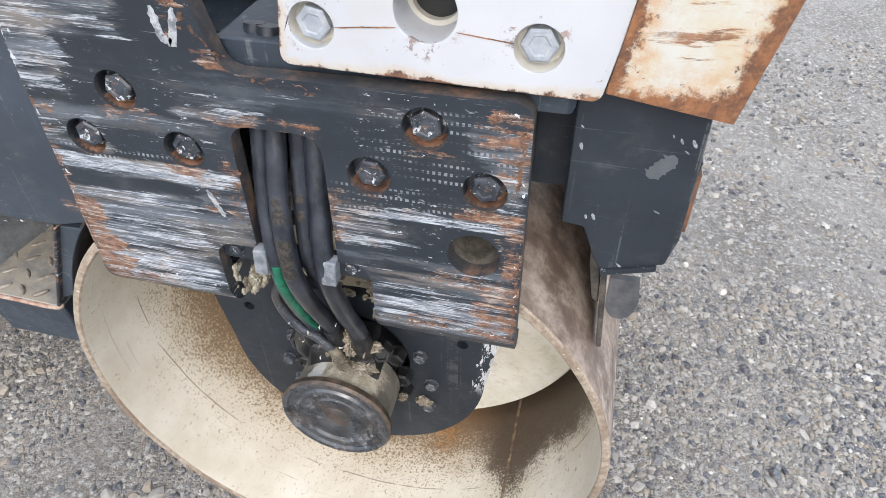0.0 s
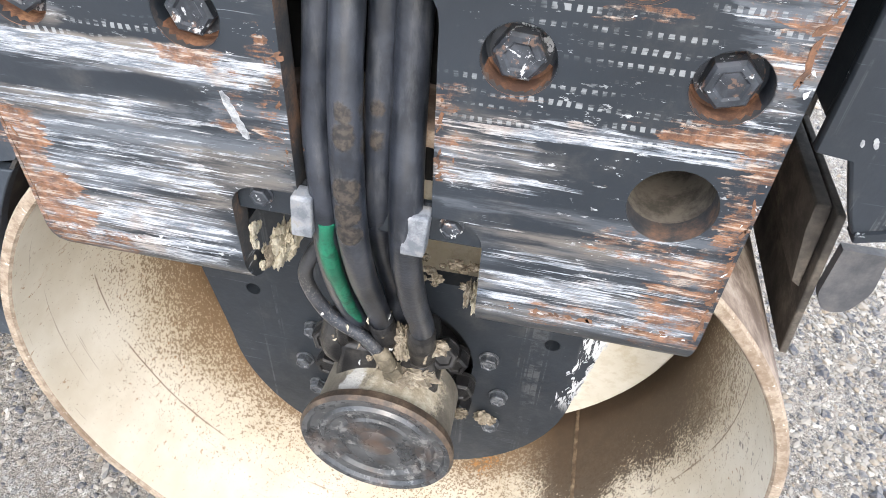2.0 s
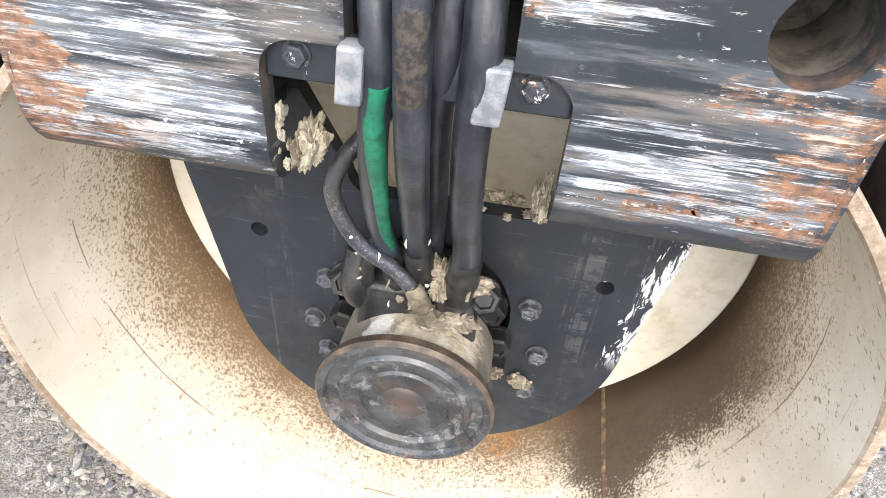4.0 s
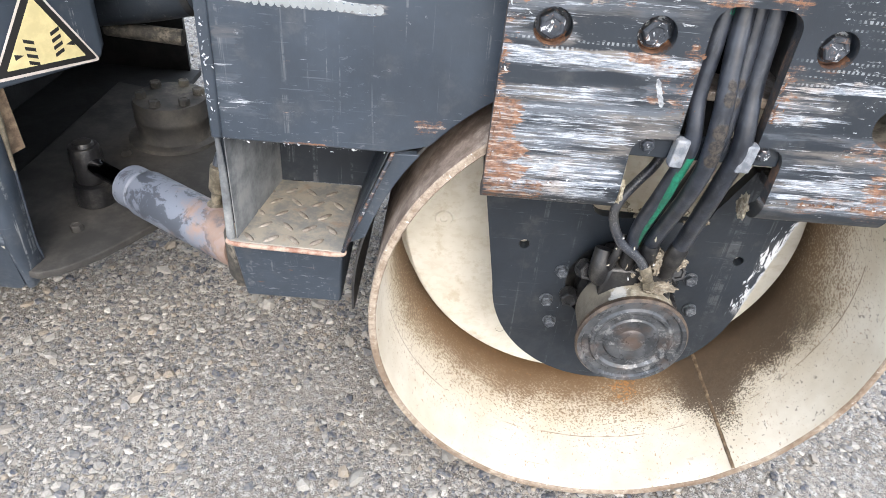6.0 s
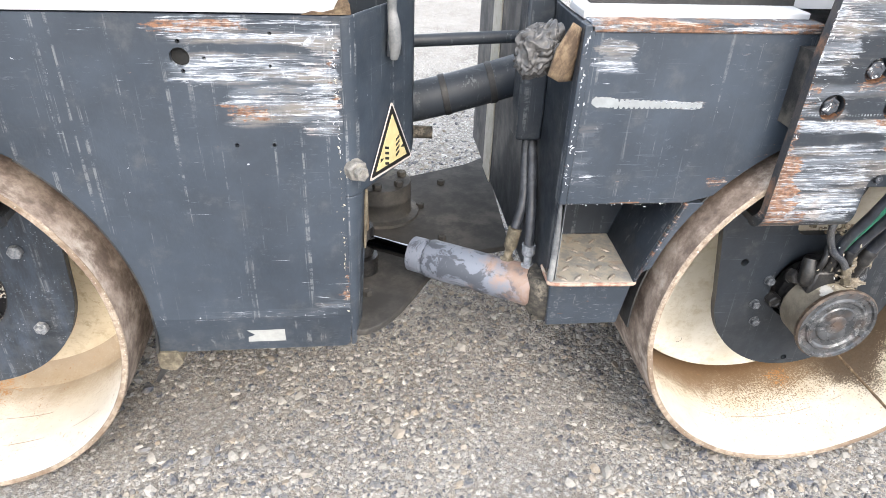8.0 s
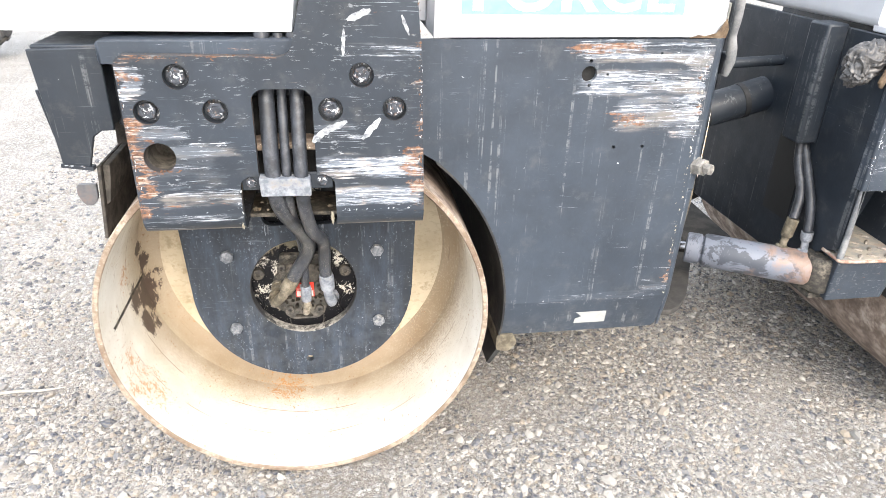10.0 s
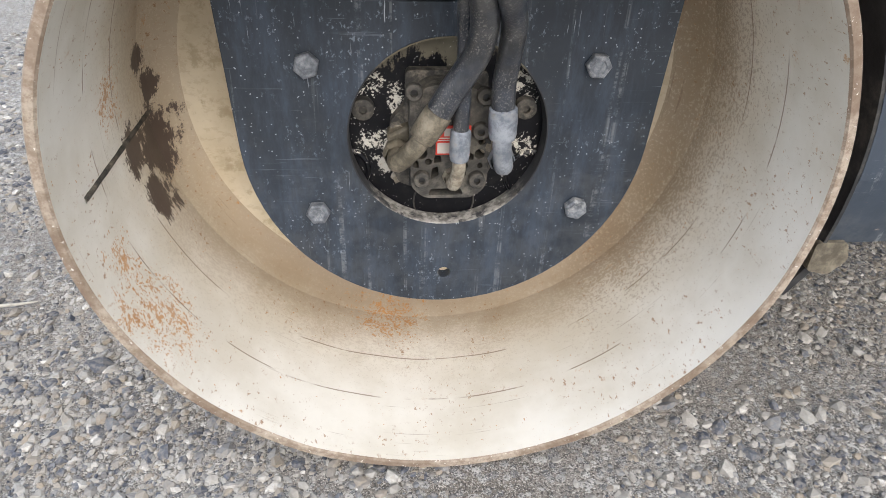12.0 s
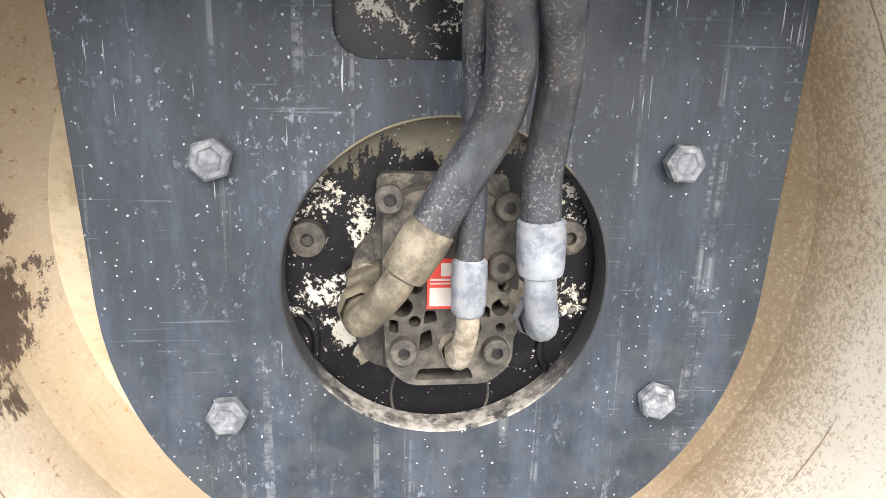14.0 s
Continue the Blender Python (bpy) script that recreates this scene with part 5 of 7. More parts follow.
# pocket walls; back, roof and right flank take darker slate for the pocket's shade
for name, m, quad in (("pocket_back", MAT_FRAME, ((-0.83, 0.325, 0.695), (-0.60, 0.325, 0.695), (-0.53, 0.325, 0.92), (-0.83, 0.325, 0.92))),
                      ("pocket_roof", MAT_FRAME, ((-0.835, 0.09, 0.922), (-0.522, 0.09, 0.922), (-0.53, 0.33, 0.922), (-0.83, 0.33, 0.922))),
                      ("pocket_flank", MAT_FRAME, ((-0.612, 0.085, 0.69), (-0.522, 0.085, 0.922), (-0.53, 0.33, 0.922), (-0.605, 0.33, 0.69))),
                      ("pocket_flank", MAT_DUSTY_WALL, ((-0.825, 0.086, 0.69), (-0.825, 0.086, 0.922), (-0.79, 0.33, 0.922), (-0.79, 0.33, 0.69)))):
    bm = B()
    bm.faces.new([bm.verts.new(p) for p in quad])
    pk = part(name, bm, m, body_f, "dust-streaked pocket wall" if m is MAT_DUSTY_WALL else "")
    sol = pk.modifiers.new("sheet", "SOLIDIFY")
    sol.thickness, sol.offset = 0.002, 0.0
post = [(-0.514, 0.915), *[p for p in arc(0, AXLE, 0.590, 142, 182, 28) if p[1] > 0.715], (-0.607, 0.700)]
part("arch_post", slab(B(), post, 0.0865, 0.104), MAT_BODY, body_f, "narrow slate post beside the arch", bevel=0.002, smooth=30)
part("pocket_edge", slab(B(), [(-0.615, 0.685), (-0.519, 0.918), (-0.512, 0.918), (-0.608, 0.682)], 0.074, 0.100, (), front), FLANGE, body_f, "rusty folded edge", bevel=0.003, smooth=30)
stepbox = part("step_box", hull(B(), [(-0.838, 0.082, 0.685), (-0.612, 0.082, 0.680), (-0.612, 0.30, 0.685), (-0.80, 0.30, 0.685), (-0.828, 0.105, 0.528), (-0.622, 0.105, 0.528), (-0.622, 0.28, 0.55), (-0.80, 0.28, 0.55)]), MAT_BODY, body_f, "slate step box", bevel=0.005, smooth=30)
tread = part("step_tread", hull(B(), [(-0.842, 0.074, 0.694), (-0.607, 0.074, 0.688), (-0.607, 0.325, 0.694), (-0.822, 0.325, 0.694), (-0.842, 0.074, 0.684), (-0.607, 0.074, 0.678), (-0.607, 0.325, 0.684), (-0.822, 0.325, 0.684)]), MAT_TREAD, body_f, "worn chequered tread plate", bevel=0.003, smooth=30)
part("pocket_lip", tube(B(), [(-0.838, 0.088, 0.925), (-0.836, 0.087, 0.82), (-0.838, 0.087, 0.70), (-0.84, 0.09, 0.688)], [0.004, 0.008, 0.009, 0.006], 10), MAT_DUSTY_WALL, body_f, "pale rounded pocket corner", smooth=60)
part("tread_lip", tube(B(), [(-0.842, 0.16, 0.692), (-0.843, 0.095, 0.690), (-0.830, 0.075, 0.688), (-0.72, 0.073, 0.685), (-0.62, 0.074, 0.682), (-0.608, 0.085, 0.684)], 0.0055, 8), MAT_LIPPED, tread, "rusty curled front lip", smooth=60)
for i in range(5):
    for j in range(5):
        x, y = -0.805 + i * 0.046 + (j % 2) * 0.023, 0.095 + j * 0.046
        if x < -0.63 and x > -0.825:
            a = radians(45 if (i + j) % 2 else -45)
            bm = B()
            for q in bmesh.ops.create_uvsphere(bm, u_segments=10, v_segments=6, radius=1.0)["verts"]:
                X, Y, Z = q.co.x * 0.019, q.co.y * 0.0062, q.co.z * 0.0045
                q.co = (x + X * math.cos(a) - Y * math.sin(a), y + X * math.sin(a) + Y * math.cos(a), 0.6925 + Z)
            part("tread_stud", bm, MAT_STUD, tread, smooth=70)

# inner end of the front frame
end_f = part("front_frame_end", hull(B(), [(-0.842, 0.10, 1.35), (-0.842, 1.44, 1.35), (-0.842, 0.10, 0.72), (-0.842, 1.44, 0.55), (-0.828, 0.10, 1.35), (-0.828, 1.44, 1.35), (-0.828, 0.10, 0.72), (-0.828, 1.44, 0.55), (-0.828, 0.36, 0.56), (-0.842, 0.36, 0.56)]), MAT_FRAME, roller, "dusty slate end wall of the front frame", bevel=0.004, smooth=30)
part("hose_guard", box(B(), (-0.912, 0.32, 0.99), (-0.842, 0.41, 1.36)), MAT_FRAME, end_f, "slate hose guard", bevel=0.008, smooth=30)
# flat black plate in place of an open channel
part("hose_channel", box(B(), (-0.846, 0.36, 0.70), (-0.842, 0.50, 0.97)), MAT_BLACK, end_f)
bm = B()
tab = (((-0.842, 0.135, 1.215), (-0.842, 0.120, 1.27), (-0.842, 0.115, 1.335)), ((-0.885, 0.095, 1.225), (-0.875, 0.080, 1.29), (-0.858, 0.085, 1.348)), ((-0.916, 0.070, 1.245), (-0.906, 0.060, 1.305), (-0.874, 0.070, 1.358)))
grid = [[bm.verts.new(p) for p in col] for col in tab]
for p, q in zip(grid, grid[1:]):
    for i in range(2):
        bm.faces.new((p[i], p[i + 1], q[i + 1], q[i]))
bmesh.ops.subdivide_edges(bm, edges=bm.edges[:], cuts=3, use_grid_fill=True, smooth=0.6)
tabob = part("lashing_tab", bm, MAT_SEAM, end_f, "bent pale tan metal tab", smooth=60)
sol = tabob.modifiers.new("sheet", "SOLIDIFY")
sol.thickness = 0.006
part("far_panel", box(B(), (-0.848, 0.98, 0.55), (-0.842, 1.12, 1.34)), MAT_WEB, end_f, "pale dusty panel", bevel=0.002)

# rear body side, folded corner, arch
arch_r = arc(0, AXLE, 0.618, 130, 190, 20)
bm = slab(B(), [(-1.14, 1.347), (-0.35, 1.347), (-0.35, 1.055), *[p for p in arch_r if p[1] > 0.565], (-0.618, 0.560), (-1.135, 0.560), (-1.135, 1.0)], 0.080, 0.095,
          [circle(-0.797, 1.258, 0.021, 24), circle(-0.798, 1.292, 0.005, 10), circle(-0.800, 1.228, 0.005, 10), circle(-0.848, 1.256, 0.004, 10), circle(-0.893, 1.056, 0.005, 10), circle(-0.977, 1.056, 0.005, 10), circle(-0.99, 1.31, 0.004, 8), circle(-0.985, 1.24, 0.004, 8)], rear)
body_r = part("rear_body", bm, MAT_BODY_SCRAPED, roller, "slate rear body side with scrapes and drips")


def skirted(u, y, z):
    """Below its crease the rear body's side slopes inwards."""
    return rear(u, y + 0.16 * max(0.0, 0.560 - z), z)


part("skirt", slab(B(), [(-0.618, 0.560), (-0.616, 0.50), (-0.607, 0.434), (-1.117, 0.434), (-1.130, 0.447), (-1.135, 0.560)], 0.080, 0.090, (), skirted), MAT_BODY_SCRAPED, body_r, "inward-sloping lower edge of the side")
part("arch_lip", slab(B(), [*arc(0, AXLE, 0.618, 130, 190, 20), *arc(0, AXLE, 0.612, 190, 130, 20)], 0.081, 1.40, (), rear), MAT_DARK, body_r, smooth=40)
# the inner corner folds back; its lower part is cut away for the steering cylinder
bm = B()
prof = [(-1.365, 0.1475), (-1.350, 0.1503), (-1.338, 0.158), (-1.330, 0.1690), (-1.325, 0.180), (-1.20, 0.384), (-1.190, 0.400), (-1.184, 0.412)]
foot = [0.917, 0.917, 0.917, 0.917, 0.917, 0.917, 0.924, 0.948]
rows = [[bm.verts.new((x, y, z)) for (x, y), z in zip(prof, zs)] for zs in (foot, [z + 0.005 for z in foot], [1.342] * 8, [1.347] * 8)]
for p, q in zip(rows, rows[1:]):
    for i in range(len(prof) - 1):
        bm.faces.new((p[i], p[i + 1], q[i + 1], q[i]))
fold = part("folded_corner", bm, MAT_FOLD, body_r, "folded slate corner", smooth=60)
sol = fold.modifiers.new("sheet", "SOLIDIFY")
sol.thickness, sol.offset = 0.003, 0.0
bm = B()
lower = ((-1.366, 0.1475, 0.0), (-1.350, 0.1503, 0.004), (-1.338, 0.158, 0.010), (-1.328, 0.175, 0.018), (-1.315, 0.202, 0.026))
rows = [[bm.verts.new((x - lean * (0.96 - z) / 0.5 - 0.2 * max(0.0, 0.50 - z) * lean / 0.026, y + 0.16 * max(0.0, 0.560 - z), z)) for x, y, lean in lower] for z in (0.438, 0.443, 0.47, 0.50, 0.560, 0.60, 0.78, 0.911, 0.916)]
for p, q in zip(rows, rows[1:]):
    for i in range(4):
        bm.faces.new((p[i], p[i + 1], q[i + 1], q[i]))
low_fold = part("lower_fold", bm, MAT_FOLD, body_r, "rounded inner corner of the rear body", smooth=60)
sol = low_fold.modifiers.new("sheet", "SOLIDIFY")
sol.thickness, sol.offset = 0.003, 0.0
part("opening_edge", tube(B(), [(-1.316, 0.203, 0.916), (-1.318, 0.203, 0.88), (-1.327, 0.203, 0.73), (-1.337, 0.203, 0.560), (-1.340, 0.211, 0.505), (-1.355, 0.221, 0.442)], 0.004, 8), MAT_BODY_SCRAPED, low_fold, smooth=60)
part("bare_edge", tube(B(), [(-1.314, 0.198, 0.912), (-1.317, 0.198, 0.85), (-1.322, 0.198, 0.74)], [0.004, 0.0065, 0.003], 8), MAT_BRASSY, low_fold, "chipped bare edge", smooth=60)
# recess walls are added; their near-black colour carries the shade inside
part("inner_wall", box(B(), (-1.85, 0.165, 0.985), (-1.42, 1.44, 1.34)), MAT_PIT, body_r, "inner wall blackened for the recess's shade")
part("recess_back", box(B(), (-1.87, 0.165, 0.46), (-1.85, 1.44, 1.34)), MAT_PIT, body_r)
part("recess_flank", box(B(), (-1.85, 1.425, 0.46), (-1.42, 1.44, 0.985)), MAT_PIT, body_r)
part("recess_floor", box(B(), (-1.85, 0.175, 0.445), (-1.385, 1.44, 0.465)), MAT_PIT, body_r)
# box added out of sight behind the fold to shade the recess
part("shade_cover", box(B(), (-1.42, 0.44, 1.02), (-1.215, 1.35, 1.34)), MAT_FRAME, body_r, bevel=0.004)
nut = part("stop_bolt", hexbolt(B(), (-1.343, 0.158, 0.990), 0.046, 0.032, (0.45, -0.9, 0.05), 1.15), MAT_STOP, body_r, "dirty tan-grey bolt", smooth=30)
hexbolt(bm := B(), (-1.329, 0.130, 0.991), 0.030, 0.022, (0.45, -0.9, 0.05), 1.0)
part("bolt_end", bm, MAT_STOP, nut, smooth=30)
part("reflective_patch", slab(B(), [(-0.952, 0.510), (-0.852, 0.510), (-0.872, 0.492), (-0.852, 0.484), (-0.850, 0.466), (-0.952, 0.466)], 0.0785, 0.0799, (), skirted), MAT_TAPE, body_r, "torn silver tape patch")
part("scraper_mount", slab(B(), rounded([(-0.60, 0.44), (-0.655, 0.44), (-0.668, 0.405), (-0.64, 0.375), (-0.60, 0.385)], 0.008), 0.09, 0.26, (), rear), MAT_BRASSY, body_r, "chipped inner scraper mount", bevel=0.003, smooth=30)
bm = B()
v = [[bm.verts.new(rear(u, y, z)) for u, z in ((-0.575, 0.33), (-0.585, 0.325), (-0.635, 0.40), (-0.62, 0.41))] for y in (0.10, 1.3)]
for i in range(4):
    bm.faces.new((v[0][i], v[0][(i + 1) % 4], v[1][(i + 1) % 4], v[1][i]))
bm.faces.new(v[0]), bm.faces.new(v[1])
part("inner_scraper", bm, MAT_DARK, body_r, "black inner scraper blade")

# warning triangle on the fold
O = Vector((-1.252, 0.302, 1.000))
U = Vector((0.52, 0.854, 0)).normalized()
Nn = Vector((0.854, -0.52, 0)).normalized()


def on_fold(u, y, z):
    return O + U * u + Nn * (0.007 + y) + Vector((0, 0, z))


part("bare_strip", slab(B(), [(-0.122, -0.232), (-0.086, -0.226), (-0.090, -0.088), (-0.124, -0.088)], -0.030, -0.022, (), on_fold), MAT_SEAM, body_r, "bare tan strip behind the opening's edge", bevel=0.002)
sign = part("warning_sticker", slab(B(), rounded([(-0.116, -0.068), (0.112, -0.082), (0.0, 0.110)], 0.012), 0.0, 0.0012, (), on_fold), MAT_LABEL, body_r, "yellowed triangular crush-hazard sticker")
part("border", slab(B(), rounded([(-0.108, -0.062), (0.104, -0.076), (0.0, 0.101)], 0.008), 0.0012, 0.0018, (), on_fold), MAT_BLACK, sign)
part("field", slab(B(), rounded([(-0.084, -0.052), (0.080, -0.063), (0.0, 0.076)], 0.003), 0.0018, 0.0024, (), on_fold), MAT_YELLOW, sign)
for s in (-1, 1):
    for k in range(4):
        px, pz = s * 0.028 - 0.010, -0.050 + k * 0.0145
        part("bar", slab(B(), [(px, pz), (px + 0.020, pz + s * 0.008), (px + 0.020, pz + s * 0.008 + 0.0075), (px, pz + 0.0075)], 0.0024, 0.0028, (), on_fold), MAT_BLACK, sign)
    part("bar", slab(B(), [(s * 0.044, -0.030), (s * 0.062, -0.036), (s * 0.062, -0.024)], 0.0024, 0.0028, (), on_fold), MAT_BLACK, sign)

# ---- joint between the halves ----
out = [(-1.60, 0.20), (-1.40, 0.175), (-1.328, 0.160), (-1.288, 0.182), (-1.253, 0.217), (-1.222, 0.256), (-1.180, 0.325), (-1.136, 0.405), (-1.08, 0.50), (-0.96, 0.57), (-0.83, 0.60), (-0.80, 1.36), (-0.90, 1.28), (-1.22, 1.13), (-1.60, 1.22)]
joint = part("joint_plate", slab(B(), out, 0.470, 0.490, (), lambda u, y, z: (u, z, y)), MAT_JOINT, roller, "dust-caked steel joint plate", bevel=0.003, smooth=30)
pivot = part("pivot_cap", lathe(B(), [(0.140, 0.490), (0.138, 0.500), (0.114, 0.504), (0.110, 0.510), (0.110, 0.555), (0.1115, 0.557), (0.1115, 0.571), (0.110, 0.573), (0.110, 0.607), (0.106, 0.619), (0.0, 0.622)], (-1.265, 0.87, 0), (0, 0, 1), 48), MAT_PIVOT, joint, "round bolted pivot cap", smooth=40)
for i in range(6):
    a = radians(20 + 60 * i)
    part("cap_bolt", hexbolt(B(), (-1.265 + 0.082 * math.cos(a), 0.87 + 0.082 * math.sin(a), 0.620), 0.030, 0.019, (0, 0, 1), 1.1, a), MAT_PIVOT, pivot, smooth=30)
for x, y in ((-1.02, 1.09), (-1.118, 0.895), (-1.06, 0.65), (-1.24, 0.60), (-1.36, 0.72), (-1.32, 0.335)):
    part("plate_bolt", hexbolt(B(), (x, y, 0.490), 0.027, 0.018, (0, 0, 1), 1.1, x * 9), MAT_JOINT, joint, smooth=30)

# steering cylinder
A0, A1 = Vector((-1.180, 0.382, 0.604)), Vector((-0.850, 0.180, 0.608))
way = (A1 - A0).normalized()
L = (A1 - A0).length
cyl = part("steering_cylinder", lathe(B(), [(0, -0.006), (0.048, -0.004), (0.053, 0.0), (0.053, 0.042), (0.047, 0.047), (0.047, 0.05), (0.056, 0.055), (0.058, 0.062), (0.058, L - 0.01), (0.052, L), (0, L)], A0, way, 40), MAT_CYL, roller, "peeling grey steering cylinder", smooth=35)
part("rod", lathe(B(), [(0.022, -0.16), (0.022, 0.0)], A0, way, 24), MAT_CHROME, cyl, "dark chrome rod", smooth=40)
part("rod_eye", lathe(B(), [(0, -0.05), (0.035, -0.05), (0.038, -0.04), (0.038, 0.04), (0.035, 0.05), (0, 0.05)], A0 - way * 0.18, (0, 0, 1), 24), MAT_GREASE, cyl, smooth=40)
part("eye_pin", lathe(B(), [(0.050, -0.115), (0.048, -0.055), (0.026, -0.053), (0.026, 0.054), (0.022, 0.060), (0, 0.060)], A0 - way * 0.18, (0, 0, 1), 24), MAT_GREASE, cyl, "greasy pin under the rod eye", smooth=40)
part("end_eye", lathe(B(), [(0, -0.06), (0.05, -0.06), (0.055, -0.05), (0.055, 0.05), (0.05, 0.06), (0, 0.06)], A1 + way * 0.03, (0, 0, 1), 24), MAT_MOTOR, cyl, "dirt-caked end eye", smooth=40)
part("eye_lug", hull(B(), [(-0.86, 0.14, 0.52), (-0.80, 0.14, 0.52), (-0.80, 0.30, 0.52), (-0.86, 0.30, 0.52), (-0.86, 0.14, 0.54), (-0.80, 0.14, 0.54), (-0.80, 0.30, 0.54), (-0.86, 0.30, 0.54)]), MAT_MOTOR, cyl)
for k, (p, top, hose) in enumerate(((Vector((-0.925, 0.245, 0.645)), Vector((-0.905, 0.25, 0.76)), [(-0.905, 0.25, 0.76), (-0.882, 0.28, 0.84), (-0.875, 0.34, 0.93), (-0.872, 0.36, 1.02)]),
                                    (Vector((-0.870, 0.205, 0.645)), Vector((-0.872, 0.21, 0.73)), [(-0.872, 0.21, 0.73), (-0.868, 0.24, 0.82), (-0.860, 0.32, 0.93), (-0.860, 0.38, 1.02)]))):
    w = (top - p).normalized()
    d = (top - p).length
    f = part("hose_fitting", lathe(B(), [(0.020, 0), (0.020, 0.02), (0.012, 0.024), (0.012, 0.05), (0.016, 0.054), (0.019, 0.06), (0.019, d), (0, d)], p, w, 16), MAT_BRASSY if k == 0 else MAT_ZINC, cyl, "dirty steel hose fitting", smooth=35)
    part("hose", tube(B(), hose, 0.0145, 12), MAT_RUBBER, cyl, "black steering hose", smooth=60)

# duct and rod across the joint
duct = part("air_duct", tube(B(), [(-1.40, 0.66, 0.945), (-1.19, 0.66, 0.978), (-1.02, 0.655, 1.020), (-0.84, 0.65, 1.075)], 0.061, 24), MAT_FRAME, roller, "thick black flexible duct", smooth=60)
for p in ((-1.07, 0.656, 1.007), (-0.93, 0.653, 1.046)):
    part("duct_band", lathe(B(), [(0.0612, -0.010), (0.0635, -0.009), (0.0635, 0.009), (0.0612, 0.010)], p, (1, 0, 0.24), 32), MAT_DARK, duct, smooth=40)
part("pipe_stub", tube(B(), [(-1.30, 0.66, 0.892), (-1.105, 0.655, 0.884)], 0.020, 14), MAT_MOTOR, roller, "dirty pipe stub below the duct", smooth=50)
part("lock_rod", tube(B(), [(-1.42, 0.62, 1.165), (-0.84, 0.60, 1.200)], 0.018, 14), MAT_FRAME, roller, "slate steel locking rod", smooth=60)
latch = part("latch", tube(B(), [(-1.246, 0.272, 1.462), (-1.246, 0.266, 1.440), (-1.244, 0.266, 1.385), (-1.244, 0.270, 1.335), (-1.240, 0.268, 1.300), (-1.238, 0.270, 1.262), (-1.240, 0.278, 1.222)], [0.008, 0.015, 0.013, 0.011, 0.015, 0.016, 0.010], 12), MAT_LATCH, body_r, "grey rubber hood latch", smooth=60)
part("latch_block", hull(B(), [(-1.258, 0.268, 1.225), (-1.218, 0.284, 1.225), (-1.258, 0.31, 1.225), (-1.218, 0.32, 1.225), (-1.255, 0.262, 1.285), (-1.222, 0.276, 1.285), (-1.255, 0.31, 1.285), (-1.222, 0.32, 1.285)]), MAT_FRAME, latch, bevel=0.006, smooth=30)

# ---- white hoods and bumper ----
hood_r = part("rear_hood", slab(B(), rounded([(-2.118, 1.3505), (-1.345, 1.3505), (-1.36, 2.0), (-2.105, 2.0)], [0, 0.02, 0.08, 0]), 0.150, 1.40), MAT_WHITE, roller, "white rear hood with a teal printed band", bevel=0.01, smooth=30)
band = part("printed_band", slab(B(), [(-2.05, 1.407), (-1.468, 1.407), (-1.468, 1.56), (-2.05, 1.56)], 0.1482, 0.1496), MAT_TEAL, hood_r, "teal printed band")
part("hood_tail", slab(B(), rounded([(-3.12, 1.368), (-2.462, 1.364), (-2.43, 1.60), (-2.43, 2.0), (-3.12, 2.0)], [0.02, 0, 0, 0, 0]), 0.150, 1.40), MAT_WHITE, hood_r, "white hood tail")
part("hood_bridge", box(B(), (-2.429, 0.30, 1.37), (-2.119, 1.399, 1.998)), MAT_WHITE, hood_r, "white middle of the rear hood")
bm = B()
tear = [bm.verts.new(p) for p in ((-1.440, 0.146, 1.349), (-1.418, 0.143, 1.357), (-1.396, 0.146, 1.354), (-1.372, 0.138, 1.362), (-1.352, 0.132, 1.400), (-1.338, 0.140, 1.372), (-1.336, 0.150, 1.349), (-1.380, 0.147, 1.349))]
bm.faces.new(tear)
flap = part("torn_edge", bm, MAT_SEAM, hood_r, "torn rusty cream edge of the hood")
sol = flap.modifiers.new("sheet", "SOLIDIFY")
sol.thickness = 0.002
txt = bpy.data.curves.new("lettering", "FONT")
txt.body, txt.size, txt.extrude, txt.space_character = "FORCE", 0.128, 0.0008, 1.12
txt.offset = 0.004
txt.materials.append(MAT_LETTER)
tmp = new("lettering_source", txt)
bpy.context.view_layer.update()
me = bpy.data.meshes.new_from_object(tmp.evaluated_get(bpy.context.evaluated_depsgraph_get()))
bpy.data.objects.remove(tmp)
xs_ = [v.co.x for v in me.vertices]
k = 0.525 / (max(xs_) - min(xs_))
for v in me.vertices:
    v.co = Vector((-2.022 + (v.co.x - min(xs_)) * k, 0.1475 - v.co.z, 1.418 + v.co.y))
lett = new("lettering", me)
lett.parent = band
hood_f = part("front_hood", slab(B(), rounded([(-0.842, 1.362), (0.50, 1.362), (0.50, 2.0), (-0.80, 2.0)], [0.03, 0.02, 0.05, 0.05]), 0.22, 1.38), MAT_WHITE, roller, "white front hood", bevel=0.015, smooth=30)
part("hood_base", box(B(), (-0.835, 0.125, 1.352), (-0.31, 0.24, 1.372)), MAT_WHITE_CHIPPED, hood_f, "chipped white hood base", bevel=0.004)
part("seal", box(B(), (-0.80, 0.20, 1.372), (-0.31, 0.23, 1.385)), MAT_DARK, hood_f)

